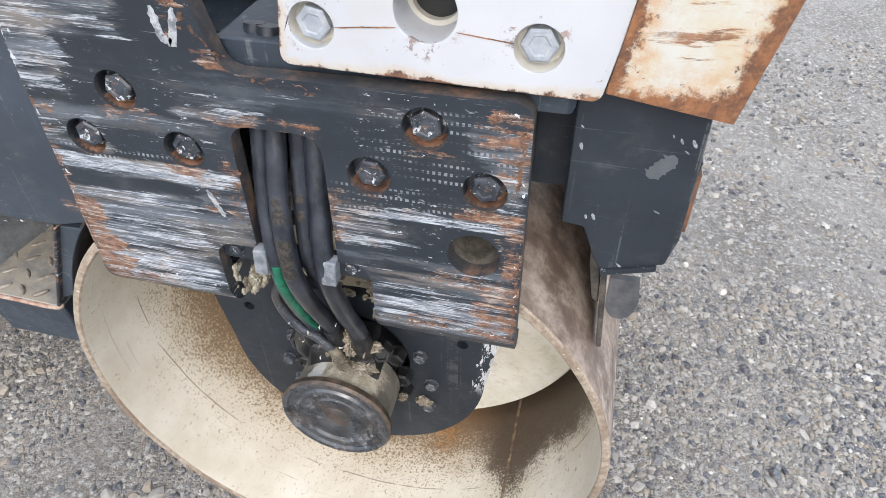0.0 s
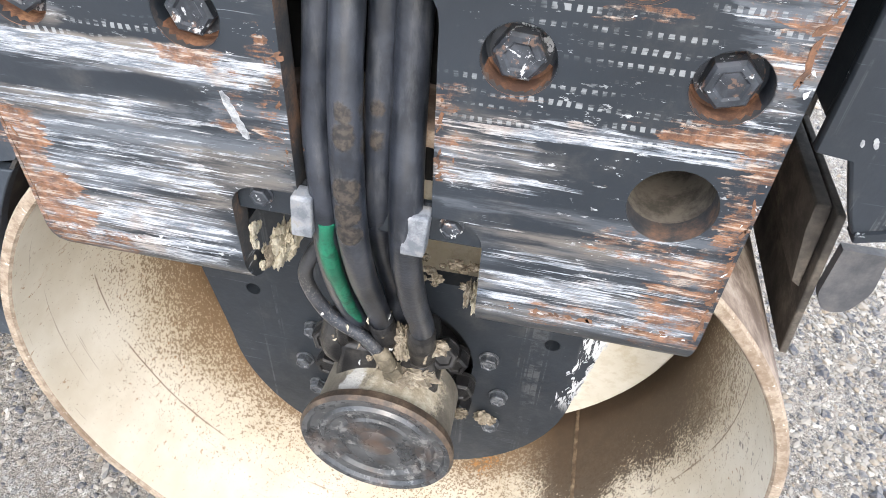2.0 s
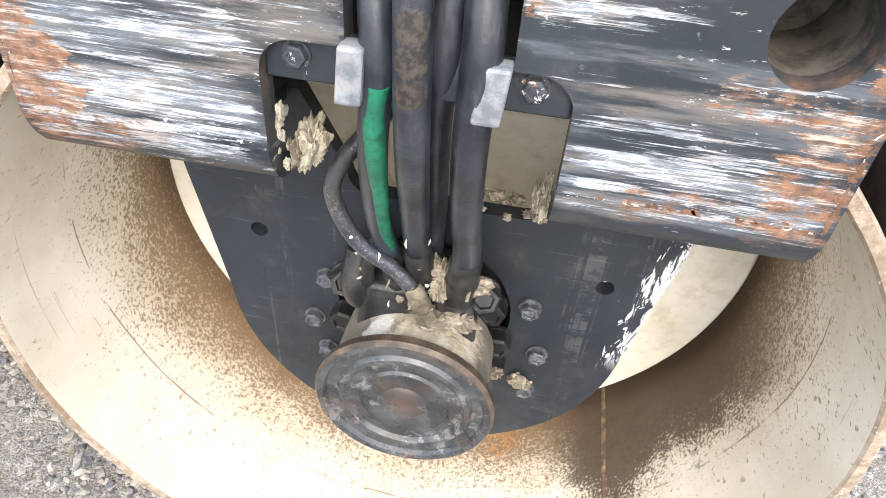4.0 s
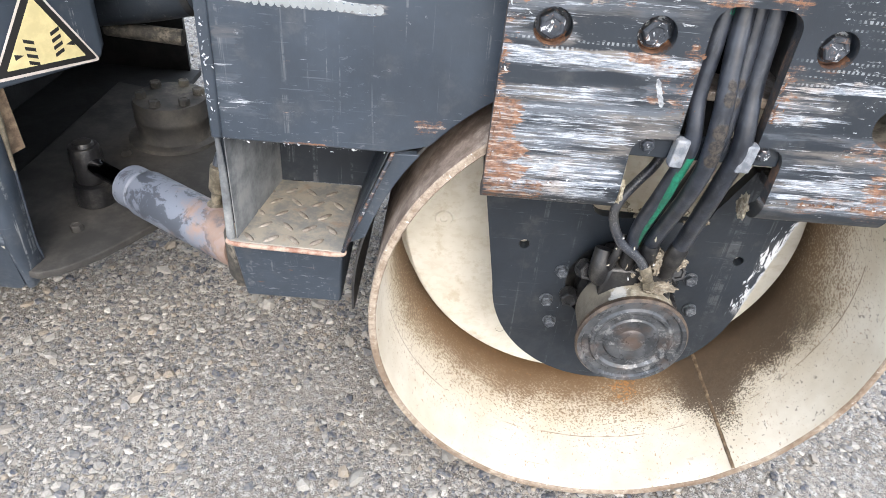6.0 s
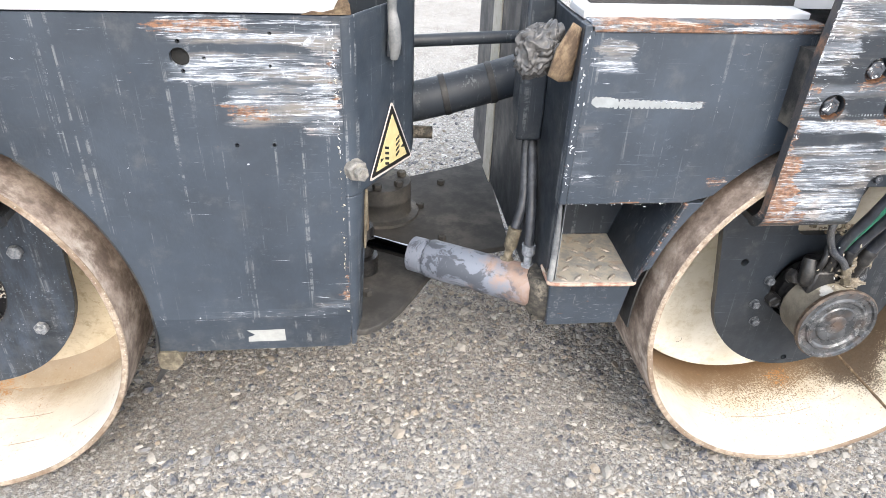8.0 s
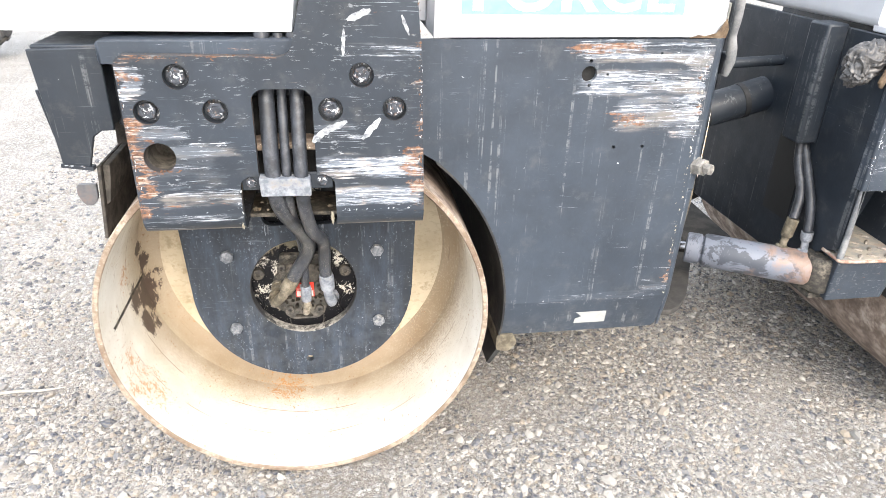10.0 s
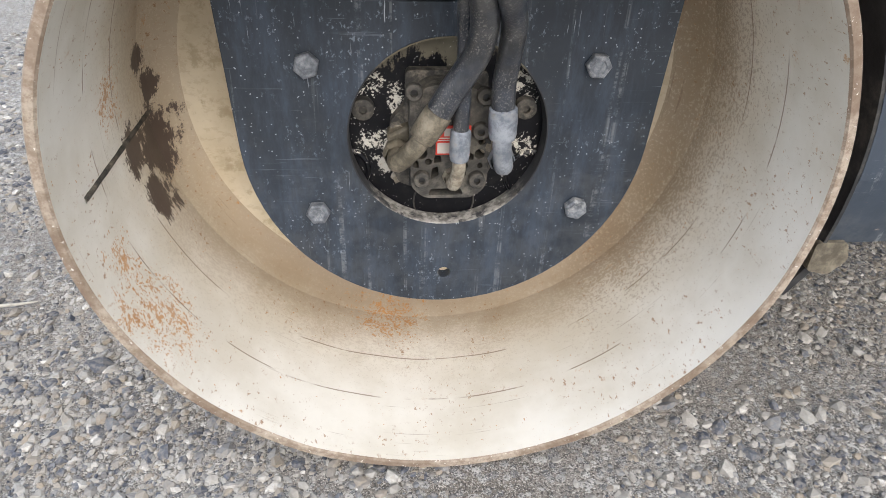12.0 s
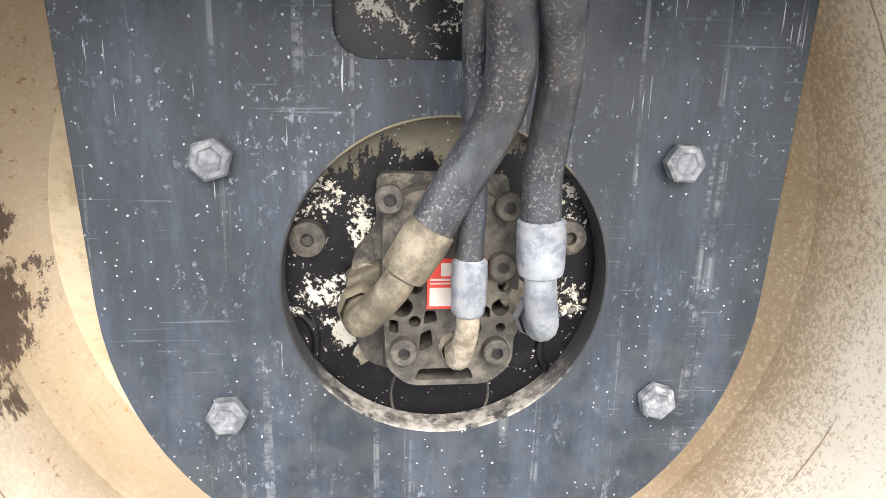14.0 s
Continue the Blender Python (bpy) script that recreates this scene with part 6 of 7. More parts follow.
out = rounded([(0.047, 1.342), (0.426, 1.337), (0.438, 1.40), (0.470, 1.62), (0.085, 1.62)], [0.018, 0.012, 0, 0.02, 0.02])
bumper = part("bumper", slab(B(), out, 0.004, 0.30, [circle(0.094, 1.393, 0.0275), circle(0.354, 1.392, 0.0275), circle(0.229, 1.421, 0.036, 32)], front), MAT_BUMPER, roller, "white bolted steel bumper", bevel=0.004, smooth=30)
for u in (0.094, 0.354):
    part("bolt_recess", lathe(B(), [(0.0274, 0.0005), (0.0268, 0.016), (0.0255, 0.018), (0, 0.018)], (u, 0.004, 1.3925), (0, 1, 0), 28), MAT_RECESS, bumper, "yellowed white bolt recess", smooth=40)
    part("bolt", hexbolt(B(), (u, 0.0222, 1.393), 0.037, 0.014, turn=u * 9, washer=1.05), MAT_BOLT_BLUE, bumper, "grey painted hexagon bolt", smooth=30)
part("bore", lathe(B(), [(0.0362, 0.0), (0.036, 0.05), (0.030, 0.05), (0.030, 0.20), (0, 0.2)], (0.229, 0.005, 1.421), (0, 1, 0), 32), [MAT_RECESS], bumper, smooth=50)
# black disc carries the shade deep in the bore
part("bore_shade", lathe(B(), [(0.0298, 0.06), (0, 0.06)], (0.229, 0.005, 1.421), (0, 1, 0), 32), MAT_BLACK, bumper)
part("rusty_corner", hull(B(), [(0.4300, 0.001, 1.350), (0.4405, -0.002, 1.40), (0.472, -0.002, 1.62), (0.574, 0.030, 1.314), (0.598, 0.025, 1.44), (0.630, 0.025, 1.62),
                                (0.436, 0.28, 1.33), (0.56, 0.28, 1.30), (0.51, 0.28, 1.62), (0.64, 0.28, 1.62)]), MAT_RUSTY_WHITE, bumper, "rusting white corner of the bumper", bevel=0.012, smooth=30)

# ---- hoses of the front drum ----
CL = 1.012
clip = part("hose_clip", box(B(), (-0.117, 0.012, CL - 0.022), (0.136, 0.022, CL + 0.022)), MAT_FRAME, plate_f, "slate hose clip bar", bevel=0.003)
for u in (-0.088, 0.104):
    part("bolt", hexbolt(B(), (u, 0.0118, CL + 0.002), 0.018, 0.010, turn=u), MAT_BOLT, clip, smooth=30)
for a, b in ((-0.052, -0.030), (0.058, 0.082)):
    part("strap", slab(B(), [(a, CL - 0.026), (b, CL - 0.026), (b + 0.004, CL + 0.024), (a + 0.004, CL + 0.024)], -0.012, 0.010), MAT_ZINC, clip, "scraped bare strap", bevel=0.003)
hoses = [
    ("hose", MAT_RUBBER, 0.0140, [(-0.015, 0.070, 1.36), (-0.020, 0.042, 1.24), (-0.023, 0.030, 1.171), (-0.027, 0.020, 1.10), (-0.020, 0.004, 1.02), (-0.030, 0.028, 0.924), (-0.037, 0.075, 0.815), (-0.030, 0.11, 0.73), (-0.020, 0.13, 0.66)]),
    ("hose", MAT_RUBBER, 0.0155, [(0.008, 0.065, 1.36), (0.006, 0.030, 1.22), (0.006, 0.010, 1.15), (0.009, -0.006, 1.08), (0.011, -0.008, 1.00), (0.009, 0.018, 0.92), (0.006, 0.058, 0.84), (0.004, 0.098, 0.76), (0.008, 0.120, 0.69)]),
    ("hose", MAT_RUBBER, 0.0145, [(0.034, 0.070, 1.36), (0.033, 0.042, 1.20), (0.031, 0.028, 1.12), (0.031, 0.018, 1.04), (0.025, 0.035, 0.97), (0.020, 0.08, 0.88), (0.016, 0.13, 0.78), (0.012, 0.15, 0.68)]),
    ("hose", MAT_RUBBER, 0.0165, [(0.060, 0.072, 1.36), (0.058, 0.045, 1.22), (0.057, 0.028, 1.12), (0.061, 0.003, 1.03), (0.058, 0.018, 0.95), (0.058, 0.055, 0.85), (0.061, 0.09, 0.77), (0.058, 0.12, 0.68)]),
    ("thin_hose", MAT_RUBBER_DUSTY, 0.0095, [(-0.020, 0.100, 1.00), (-0.030, 0.105, 0.935), (-0.058, 0.098, 0.893), (-0.080, 0.090, 0.862), (-0.089, 0.085, 0.822), (-0.063, 0.085, 0.764), (-0.018, 0.088, 0.726), (0.012, 0.09, 0.685)]),
]
for name, m, r, pts in hoses:
    part(name, tube(B(), pts, r, 14), MAT_RUBBER_FRAYED if name == "hose" else m, low_f, "scuffed black hydraulic hose", smooth=60)
part("hose_sleeve", tube(B(), [(-0.019, 0.002, 1.005), (-0.024, 0.010, 0.965), (-0.026, 0.024, 0.915), (-0.028, 0.048, 0.86), (-0.030, 0.075, 0.80), (-0.026, 0.10, 0.745)], [0.0115, 0.0110, 0.0100, 0.009, 0.008, 0.006], 12), MAT_GREEN, low_f, "green torn hose sleeve", smooth=60)
part("hose_sleeve", tube(B(), [(-0.017, 0.050, 1.26), (-0.020, 0.040, 1.225)], 0.0150, 12), MAT_GREEN, low_f, "green torn hose sleeve", smooth=60)
# fittings and the manifold over the cap
mani = part("manifold", hull(B(), [(-0.075, 0.10, 0.60), (0.085, 0.10, 0.60), (-0.07, 0.19, 0.60), (0.08, 0.19, 0.60), (-0.065, 0.11, 0.675), (0.075, 0.11, 0.675), (-0.06, 0.19, 0.69), (0.07, 0.19, 0.69)]), MAT_GREASE, low_f, "oily hose manifold", bevel=0.01, smooth=30)


def crimp(foot, head, r, mat, parent):
    """A hose end: crimped sleeve with raised bands, a neck and a hexagon nut below it."""
    p, q = Vector(foot), Vector(head)
    w, d = (q - p).normalized(), (q - p).length
    f = part("ferrule", lathe(B(), [(r * 0.8, 0.0), (r * 1.06, 0.002), (r * 1.10, 0.010), (r * 1.02, 0.014), (r * 1.02, d * 0.45), (r * 1.10, d * 0.5), (r * 1.10, d * 0.6), (r * 1.02, d * 0.65), (r * 1.06, d - 0.004), (r * 0.93, d + 0.004), (r * 0.80, d + 0.008)], p, w, 24), mat, parent, "oily crimped hose end", smooth=40)
    part("swivel_nut", lathe(B(), [(r * 0.7, -0.030), (r * 1.18, -0.028), (r * 1.25, -0.024), (r * 1.25, -0.006), (r * 1.15, -0.002), (r * 0.7, 0.0)], p, w, 6), mat, f, smooth=30)


crimp((0.056, 0.122, 0.668), (0.0605, 0.094, 0.752), 0.0185, MAT_GREASE, mani)
crimp((0.009, 0.122, 0.676), (0.0045, 0.098, 0.750), 0.0170, MAT_GREASE, mani)
crimp((-0.020, 0.132, 0.655), (-0.029, 0.108, 0.735), 0.0155, MAT_GREASE, mani)
crimp((0.016, 0.092, 0.668), (0.004, 0.089, 0.700), 0.0115, MAT_BRASSY, mani)
part("elbow", tube(B(), [(-0.072, 0.140, 0.705), (-0.076, 0.128, 0.668), (-0.070, 0.130, 0.640), (-0.040, 0.145, 0.625)], [0.020, 0.022, 0.023, 0.023], 14), MAT_GREASE, mani, "oily black elbow", smooth=50)
part("pipe", tube(B(), [(-0.060, 0.125, 0.655), (-0.058, 0.110, 0.700), (-0.052, 0.112, 0.730), (-0.046, 0.125, 0.755)], 0.009, 10), MAT_GREASE, mani, "thin black pipe", smooth=60)
for i, (u, y, z) in enumerate(((-0.100, 0.158, 0.636), (0.084, 0.148, 0.660))):
    part("union_nut", hexbolt(B(), (u, y, z), 0.038, 0.028, (0.2 - 0.1 * i, -0.9, 0.35), 1.15, i * 0.5), MAT_GREASE, mani, "greasy black union nut", smooth=30)
rng = random.Random(5)


def crust(place, size, seed, mat, label=""):
    """A cake of cracked dried mud: an uneven clod broken into blocks."""
    bm = lump(B(), place, size, seed, 5)
    c = Vector(place)
    for v in bm.verts:
        d = noise.voronoi(v.co * 48 + Vector((seed, 0, 0)))[0]
        v.co = c + (v.co - c) * (0.96 + 0.09 * min(0.5, d[1] - d[0]) + 0.05 * noise.noise(v.co * 90))
    return part("mud_cake", bm, mat, low_f, label, smooth=35)


crust((0.040, 0.105, 0.647), (0.036, 0.026, 0.009), 4.0, MAT_MUD, "dried mud caked on the cap")
crust((0.030, 0.112, 0.700), (0.013, 0.014, 0.030), 2.0, MAT_MUD, "dried mud between the hoses")
crust((-0.103, 0.072, 0.893), (0.012, 0.028, 0.026), 7.0, MAT_CREAM_MUD, "flaking cream mud in the notch")
crust((0.132, 0.060, 0.880), (0.006, 0.018, 0.020), 9.0, MAT_CREAM_MUD, "flaking cream mud in the notch")
for k in range(26):
    u = -0.02 + 0.0068 * k + rng.gauss(0, 0.006)
    s = rng.uniform(0.005, 0.011)
    part("mud_lump", lump(B(), (u, rng.uniform(0.185, 0.235), 0.752 + rng.uniform(-0.004, 0.010)), (s, s * 0.8, s * 0.7), rng.random() * 99, 3), MAT_MUD, low_f, smooth=40)
for k in range(26):
    u, z = rng.gauss(0.030, 0.024), rng.uniform(0.65, 0.75)
    s = rng.uniform(0.003, 0.008)
    part("mud_lump", lump(B(), (u, 0.094 + rng.uniform(0, 0.03) - (0.7 - z) * 0.15, z), (s, s * 0.7, s * rng.uniform(0.6, 1.1)), rng.random() * 99, 3), MAT_MUD, low_f, smooth=40)
for u, y, z, s in ((0.080, 0.115, 0.70, 0.014), (0.150, 0.18, 0.462, 0.013), (0.165, 0.183, 0.452, 0.009), (0.118, 0.150, 0.505, 0.010)):
    part("mud_lump", lump(B(), (u, y, z), (s, s * 0.8, s * 0.8), rng.random() * 9, 3), MAT_MUD, low_f, smooth=40)
for k in range(14):
    u, z = rng.uniform(-0.1165, -0.112), rng.uniform(0.885, 0.955)
    s = rng.uniform(0.002, 0.006)
    part("mud_flake", lump(B(), (u, rng.uniform(0.02, 0.05), z), (s * 0.5, s, s * rng.uniform(0.8, 1.8)), rng.random() * 99, 3), MAT_CREAM_MUD, low_f, "flaky cream mud", smooth=40)
# shreds of white paint hanging on the hoses and hose ends
for k in range(18):
    u, z = rng.choice((-0.055, -0.02, 0.006, 0.058)) + rng.gauss(0, 0.014), 0.64 + 0.15 * rng.random() ** 1.3
    y = 0.082 + max(0.0, (z - 0.70)) * -0.20 + rng.uniform(0.0, 0.028)
    n, w = 0.002 + 0.008 * rng.random() ** 2, rng.uniform(0.0010, 0.0030)
    t = Matrix.Translation((u, y, z)) @ Euler((rng.gauss(0, 0.5), rng.gauss(0, 0.5), rng.gauss(0, 1.0))).to_matrix().to_4x4()
    tip = rng.uniform(-1, 1) * w
    hull(bm := B(), [t @ Vector(p) for p in ((-w, 0, -n), (w * 0.6, 0.0008, -n * 0.8), (-w * 0.8, 0.001, n * 0.3), (w, -0.0008, n * 0.4), (tip, 0.002, n), (0, -0.0018, 0))])
    part("paint_flake", bm, MAT_SHRED if k % 3 == 0 else MAT_CREAM_MUD if k % 3 == 1 else MAT_MUD, low_f, "curled shred of paint and mud")
for u, z in ((-0.108, 0.90), (0.122, 0.89)):
    part("mud_lump", lump(B(), (u, 0.045, z), (0.004, 0.016, 0.013), u * 30, 4), MAT_MUD, low_f, smooth=70)

# ---- hoses and motor of the rear drum ----
clip = part("hose_clip", box(B(), (-0.118, 0.008, 0.990), (0.108, 0.018, 1.034), rear), MAT_FRAME, plate_r, "slate hose clip bar", bevel=0.003)
for u in (-0.092, 0.084):
    part("bolt", hexbolt(B(), rear(u, 0.0078, 1.012), 0.02, 0.011, turn=u), MAT_BOLT, clip, smooth=30)
part("strap", slab(B(), [(-0.064, 0.984), (0.060, 0.986), (0.062, 1.034), (-0.062, 1.030)], -0.028, 0.008, (), rear), MAT_ZINC, clip, "scraped bare metal strap", bevel=0.003)
for pts, r, m in (
        ([(0.034, 0.09, 1.36), (0.033, 0.05, 1.22), (0.031, 0.012, 1.10), (0.028, -0.006, 1.00), (0.024, 0.004, 0.955), (0.004, 0.052, 0.885), (-0.030, 0.115, 0.805), (-0.031, 0.155, 0.735), (0.003, 0.170, 0.668), (0.021, 0.174, 0.634)], 0.0200, MAT_RUBBER_DUSTY),
        ([(-0.004, 0.09, 1.36), (-0.004, 0.05, 1.22), (-0.004, 0.012, 1.10), (-0.005, -0.004, 1.00), (-0.005, 0.02, 0.94), (-0.006, 0.09, 0.86), (-0.010, 0.15, 0.800), (-0.015, 0.170, 0.74), (-0.016, 0.178, 0.67), (-0.015, 0.179, 0.606)], 0.0120, MAT_RUBBER_DUSTY),
        ([(-0.040, 0.09, 1.36), (-0.040, 0.05, 1.22), (-0.040, 0.012, 1.10), (-0.040, -0.006, 1.00), (-0.041, 0.012, 0.94), (-0.052, 0.07, 0.845), (-0.076, 0.142, 0.775), (-0.078, 0.168, 0.72), (-0.076, 0.178, 0.68), (-0.078, 0.180, 0.636)], 0.0178, MAT_RUBBER_DUSTY)):
    part("hose", tube(B(), [rear(*p) for p in pts[:5]], r, 14), MAT_RUBBER, low_r, "black hydraulic hose", smooth=60)
    part("hose", tube(B(), [rear(*p) for p in pts[3:]], r + 0.0003, 14), m, low_r, "dusty black hydraulic hose", smooth=60)
motor = part("hydraulic_motor", slab(B(), rounded([(-0.068, 0.482), (-0.045, 0.462), (0.036, 0.462), (0.058, 0.482), (0.062, 0.60), (0.060, 0.640), (0.03, 0.66), (-0.03, 0.66), (-0.064, 0.640), (-0.072, 0.60)], 0.012), 0.222, 0.31,
             [circle(-0.054, 0.543, 0.009, 14), circle(0.042, 0.545, 0.010, 14), circle(0.030, 0.53, 0.006, 12), circle(-0.030, 0.522, 0.006, 12), circle(0.030, 0.565, 0.007, 12), circle(-0.056, 0.565, 0.006, 12), circle(-0.055, 0.522, 0.005, 10), rounded([(0.012, 0.505), (0.026, 0.498), (0.024, 0.518), (0.014, 0.522)], 0.003), rounded([(-0.022, 0.498), (-0.034, 0.505), (-0.030, 0.514), (-0.020, 0.512)], 0.003), rounded([(0.008, 0.530), (0.022, 0.527), (0.020, 0.541), (0.010, 0.541)], 0.003), rounded([(0.046, 0.518), (0.055, 0.52), (0.055, 0.533), (0.046, 0.531)], 0.003), rounded([(-0.044, 0.532), (-0.034, 0.534), (-0.036, 0.546), (-0.044, 0.543)], 0.003), rounded([(-0.03, 0.468), (0.03, 0.468), (0.025, 0.48), (-0.025, 0.48)], 0.004)], rear), MAT_CAST, low_r, "dirt-caked cast hydraulic motor", bevel=0.003, smooth=30)
# black box added behind the holes so they read as shaded
part("motor_shade", box(B(), (-0.06, 0.262, 0.466), (0.06, 0.30, 0.64), rear), MAT_BLACK, motor)
for u, z in ((-0.050, 0.500), (0.041, 0.502), (-0.052, 0.587), (0.055, 0.652), (-0.056, 0.645)):
    bm = lathe(B(), [(0.0135, 0.0), (0.0135, -0.012), (0.0115, -0.014), (0.006, -0.014), (0.006, -0.006), (0, -0.006)], rear(u, 0.222, z), (0, 1, 0), 20)
    screw = part("cap_screw", bm, MAT_CAST, motor, "socket cap screw", smooth=30)
    # black disc for the shade in the socket
    part("socket", lathe(B(), [(0.0062, 0.0), (0, 0.0)], rear(u, 0.2148, z), (0, 1, 0), 6), MAT_BLACK, screw)
for u, z in ((0.066, 0.50), (0.135, 0.60), (-0.135, 0.60)):
    part("cap_screw", lathe(B(), [(0.019, 0.0), (0.018, -0.016), (0.012, -0.018), (0.007, -0.018), (0.007, -0.01), (0, -0.01)], rear(u, 0.287, z), (0, 1, 0), 20), MAT_MOTOR, low_r, "dirty socket screw", smooth=30)


for u, z, r in ((-0.158, 0.474, 0.050), (0.170, 0.486, 0.046)):
    part("carrier_plug", lathe(B(), [(r, 0.002), (r - 0.002, -0.006), (r - 0.006, -0.008), (r - 0.010, -0.004), (0, -0.003)], rear(u, 0.286, z), (0, 1, 0), 36), MAT_FLAKED, low_r, "round plug in the black carrier", smooth=40)
part("engraved_ring", lathe(B(), [(0.056, 0.0), (0.055, -0.0022), (0.0535, -0.0022), (0.0525, 0.0)], rear(-0.004, 0.2865, 0.420), (0, 1, 0), 48), MAT_CAST, low_r, "faint turned ring", smooth=40)
part("motor_flange", slab(B(), rounded([(-0.092, 0.520), (-0.070, 0.470), (-0.030, 0.452), (0.030, 0.452), (0.078, 0.470), (0.096, 0.520), (0.090, 0.585), (0.066, 0.612), (0.066, 0.668), (-0.066, 0.668), (-0.070, 0.612)], 0.010), 0.266, 0.287, (), rear), MAT_MOTOR, low_r, "dirt-caked motor flange", bevel=0.003, smooth=30)
part("port_block", hull(B(), [rear(u, y, z) for u, z in ((0.056, 0.540), (0.092, 0.536), (0.098, 0.566), (0.060, 0.584)) for y in (0.244, 0.285)]), MAT_BRASSY, motor, "muddy port block", bevel=0.006, smooth=30)
part("port_block", hull(B(), [rear(u, y, z) for u, z in ((-0.064, 0.528), (-0.096, 0.526), (-0.096, 0.566), (-0.064, 0.572)) for y in (0.240, 0.285)]), MAT_MOTOR, motor, "muddy port block", bevel=0.006, smooth=30)


def elbow(p_hose, p_port, r, ferrule, label_mat, m):
    """A crimped ferrule at the hose's end and a bent pipe into the motor."""
    a, b = Vector(rear(*p_hose)), Vector(rear(*p_port))
    d = Vector((ferrule[0], ferrule[1], ferrule[2])).normalized()
    f = part("ferrule", lathe(B(), [(r * 0.9, 0), (r * 1.18, 0.003), (r * 1.22, 0.02), (r * 1.18, 0.045), (r * 1.1, 0.052), (r * 0.8, 0.055), (0, 0.055)], a, d, 20), label_mat, motor, smooth=40)
    e = a + d * 0.05
    part("elbow", tube(B(), [e, e + d * 0.022, b + Vector((0, -0.028, -0.002)), b], [r * 0.8, r * 0.82, r * 0.85, r * 0.85], 12), m, f, smooth=60)
    part("port_nut", lathe(B(), [(r * 1.1, -0.014), (r * 1.25, -0.008), (r * 1.25, 0.01), (0, 0.01)], b, (0, 1, 0), 8), m, f, smooth=30)


elbow((0.018, 0.174, 0.638), (0.081, 0.222, 0.545), 0.0185, (-0.52, 0.02, -0.85), MAT_BRASSY, MAT_BRASSY)
elbow((-0.015, 0.179, 0.606), (-0.010, 0.224, 0.504), 0.0135, (0.0, 0.05, -1.0), MAT_ZINC, MAT_MUD)
elbow((-0.078, 0.180, 0.642), (-0.090, 0.226, 0.535), 0.0185, (0.06, 0.05, -1.0), MAT_ZINC, MAT_ZINC)
lab = part("motor_label", box(B(), (-0.037, 0.2185, 0.544), (0.019, 0.2215, 0.594), rear), MAT_RED, motor, "red and white maker's label")
part("label_field", box(B(), (-0.034, 0.2178, 0.547), (0.0165, 0.2184, 0.5655), rear), MAT_LABEL, lab)
for z0, z1, u0 in ((0.577, 0.590, -0.010), (0.5725, 0.5745, -0.030), (0.5690, 0.5705, -0.030)):
    part("label_bar", box(B(), (u0, 0.2178, z0), (0.006 if z0 > 0.575 else 0.0165, 0.2184, z1), rear), MAT_LABEL, lab)
for u, y, z, s in ((0.075, 0.26, 0.56, 0.016), (-0.068, 0.23, 0.555, 0.014), (-0.06, 0.24, 0.57, 0.01), (0.08, 0.29, 0.47, 0.014)):
    part("mud_lump", lump(B(), rear(u, y, z), (s, s * 0.7, s), u * 50), MAT_MUD, low_r, smooth=70)
for u, z in ((-0.112, 0.89), (0.118, 0.885)):
    part("mud_lump", lump(B(), rear(u, 0.02, z + 0.012), (0.004, 0.012, 0.015), u * 30, 4), MAT_CREAM_MUD, low_r, smooth=70)
part("dirt_shelf", box(B(), (-0.122, 0.10, 0.874), (0.111, 0.250, 0.886), rear), MAT_MOTOR, low_r, "dirt-caked shelf behind the hoses", bevel=0.002)
rng = random.Random(12)
for k in range(16):
    s = rng.uniform(0.004, 0.010)
    part("mud_lump", lump(B(), rear(rng.uniform(-0.115, 0.105), rng.uniform(0.11, 0.24), 0.887), (s, s, s * 0.5), rng.random() * 99, 3), MAT_MUD, low_r, smooth=40)

# ---- loose things ----
bm = B()
rag_at, rag_size = Vector((-0.925, 0.125, 1.290)), Vector((0.052, 0.042, 0.056))
for v in bmesh.ops.create_icosphere(bm, subdivisions=6, radius=1.0)["verts"]:
    p = v.co.copy()
    q = p + 0.5 * Vector((noise.noise(p * 1.7), noise.noise(p * 1.7 + Vector((9, 0, 0))), noise.noise(p * 1.7 + Vector((0, 9, 0)))))
    pleat = abs(math.sin(6.5 * (0.8 * q.x - 0.45 * q.z + 0.5 * q.y))) - 0.5
    fine = abs(noise.noise(q * 4.2)) - 0.2
    d = 1 + 0.20 * noise.noise(p * 1.3 + Vector((3, 1, 0))) + 0.17 * pleat + 0.22 * fine
    v.co = rag_at + Vector((p.x * rag_size.x + 0.25 * rag_size.x * p.z, p.y * rag_size.y, p.z * rag_size.z * (1.15 if p.z < 0 else 0.9))) * d
tagged(part("rag", bm, MAT_RAG, smooth=70), "crumpled dark grey plastic rag tied to the frame", "rag")

stick = part("stick", tube(B(), [(-3.74, 0.56, 0.012), (-3.62, 0.60, 0.016), (-3.50, 0.605, 0.012), (-3.42, 0.62, 0.010)], [0.002, 0.005, 0.0045, 0.002], 8), MAT_STRAW, smooth=60)
tagged(stick, "bleached flat stick lying on the gravel", "stick")

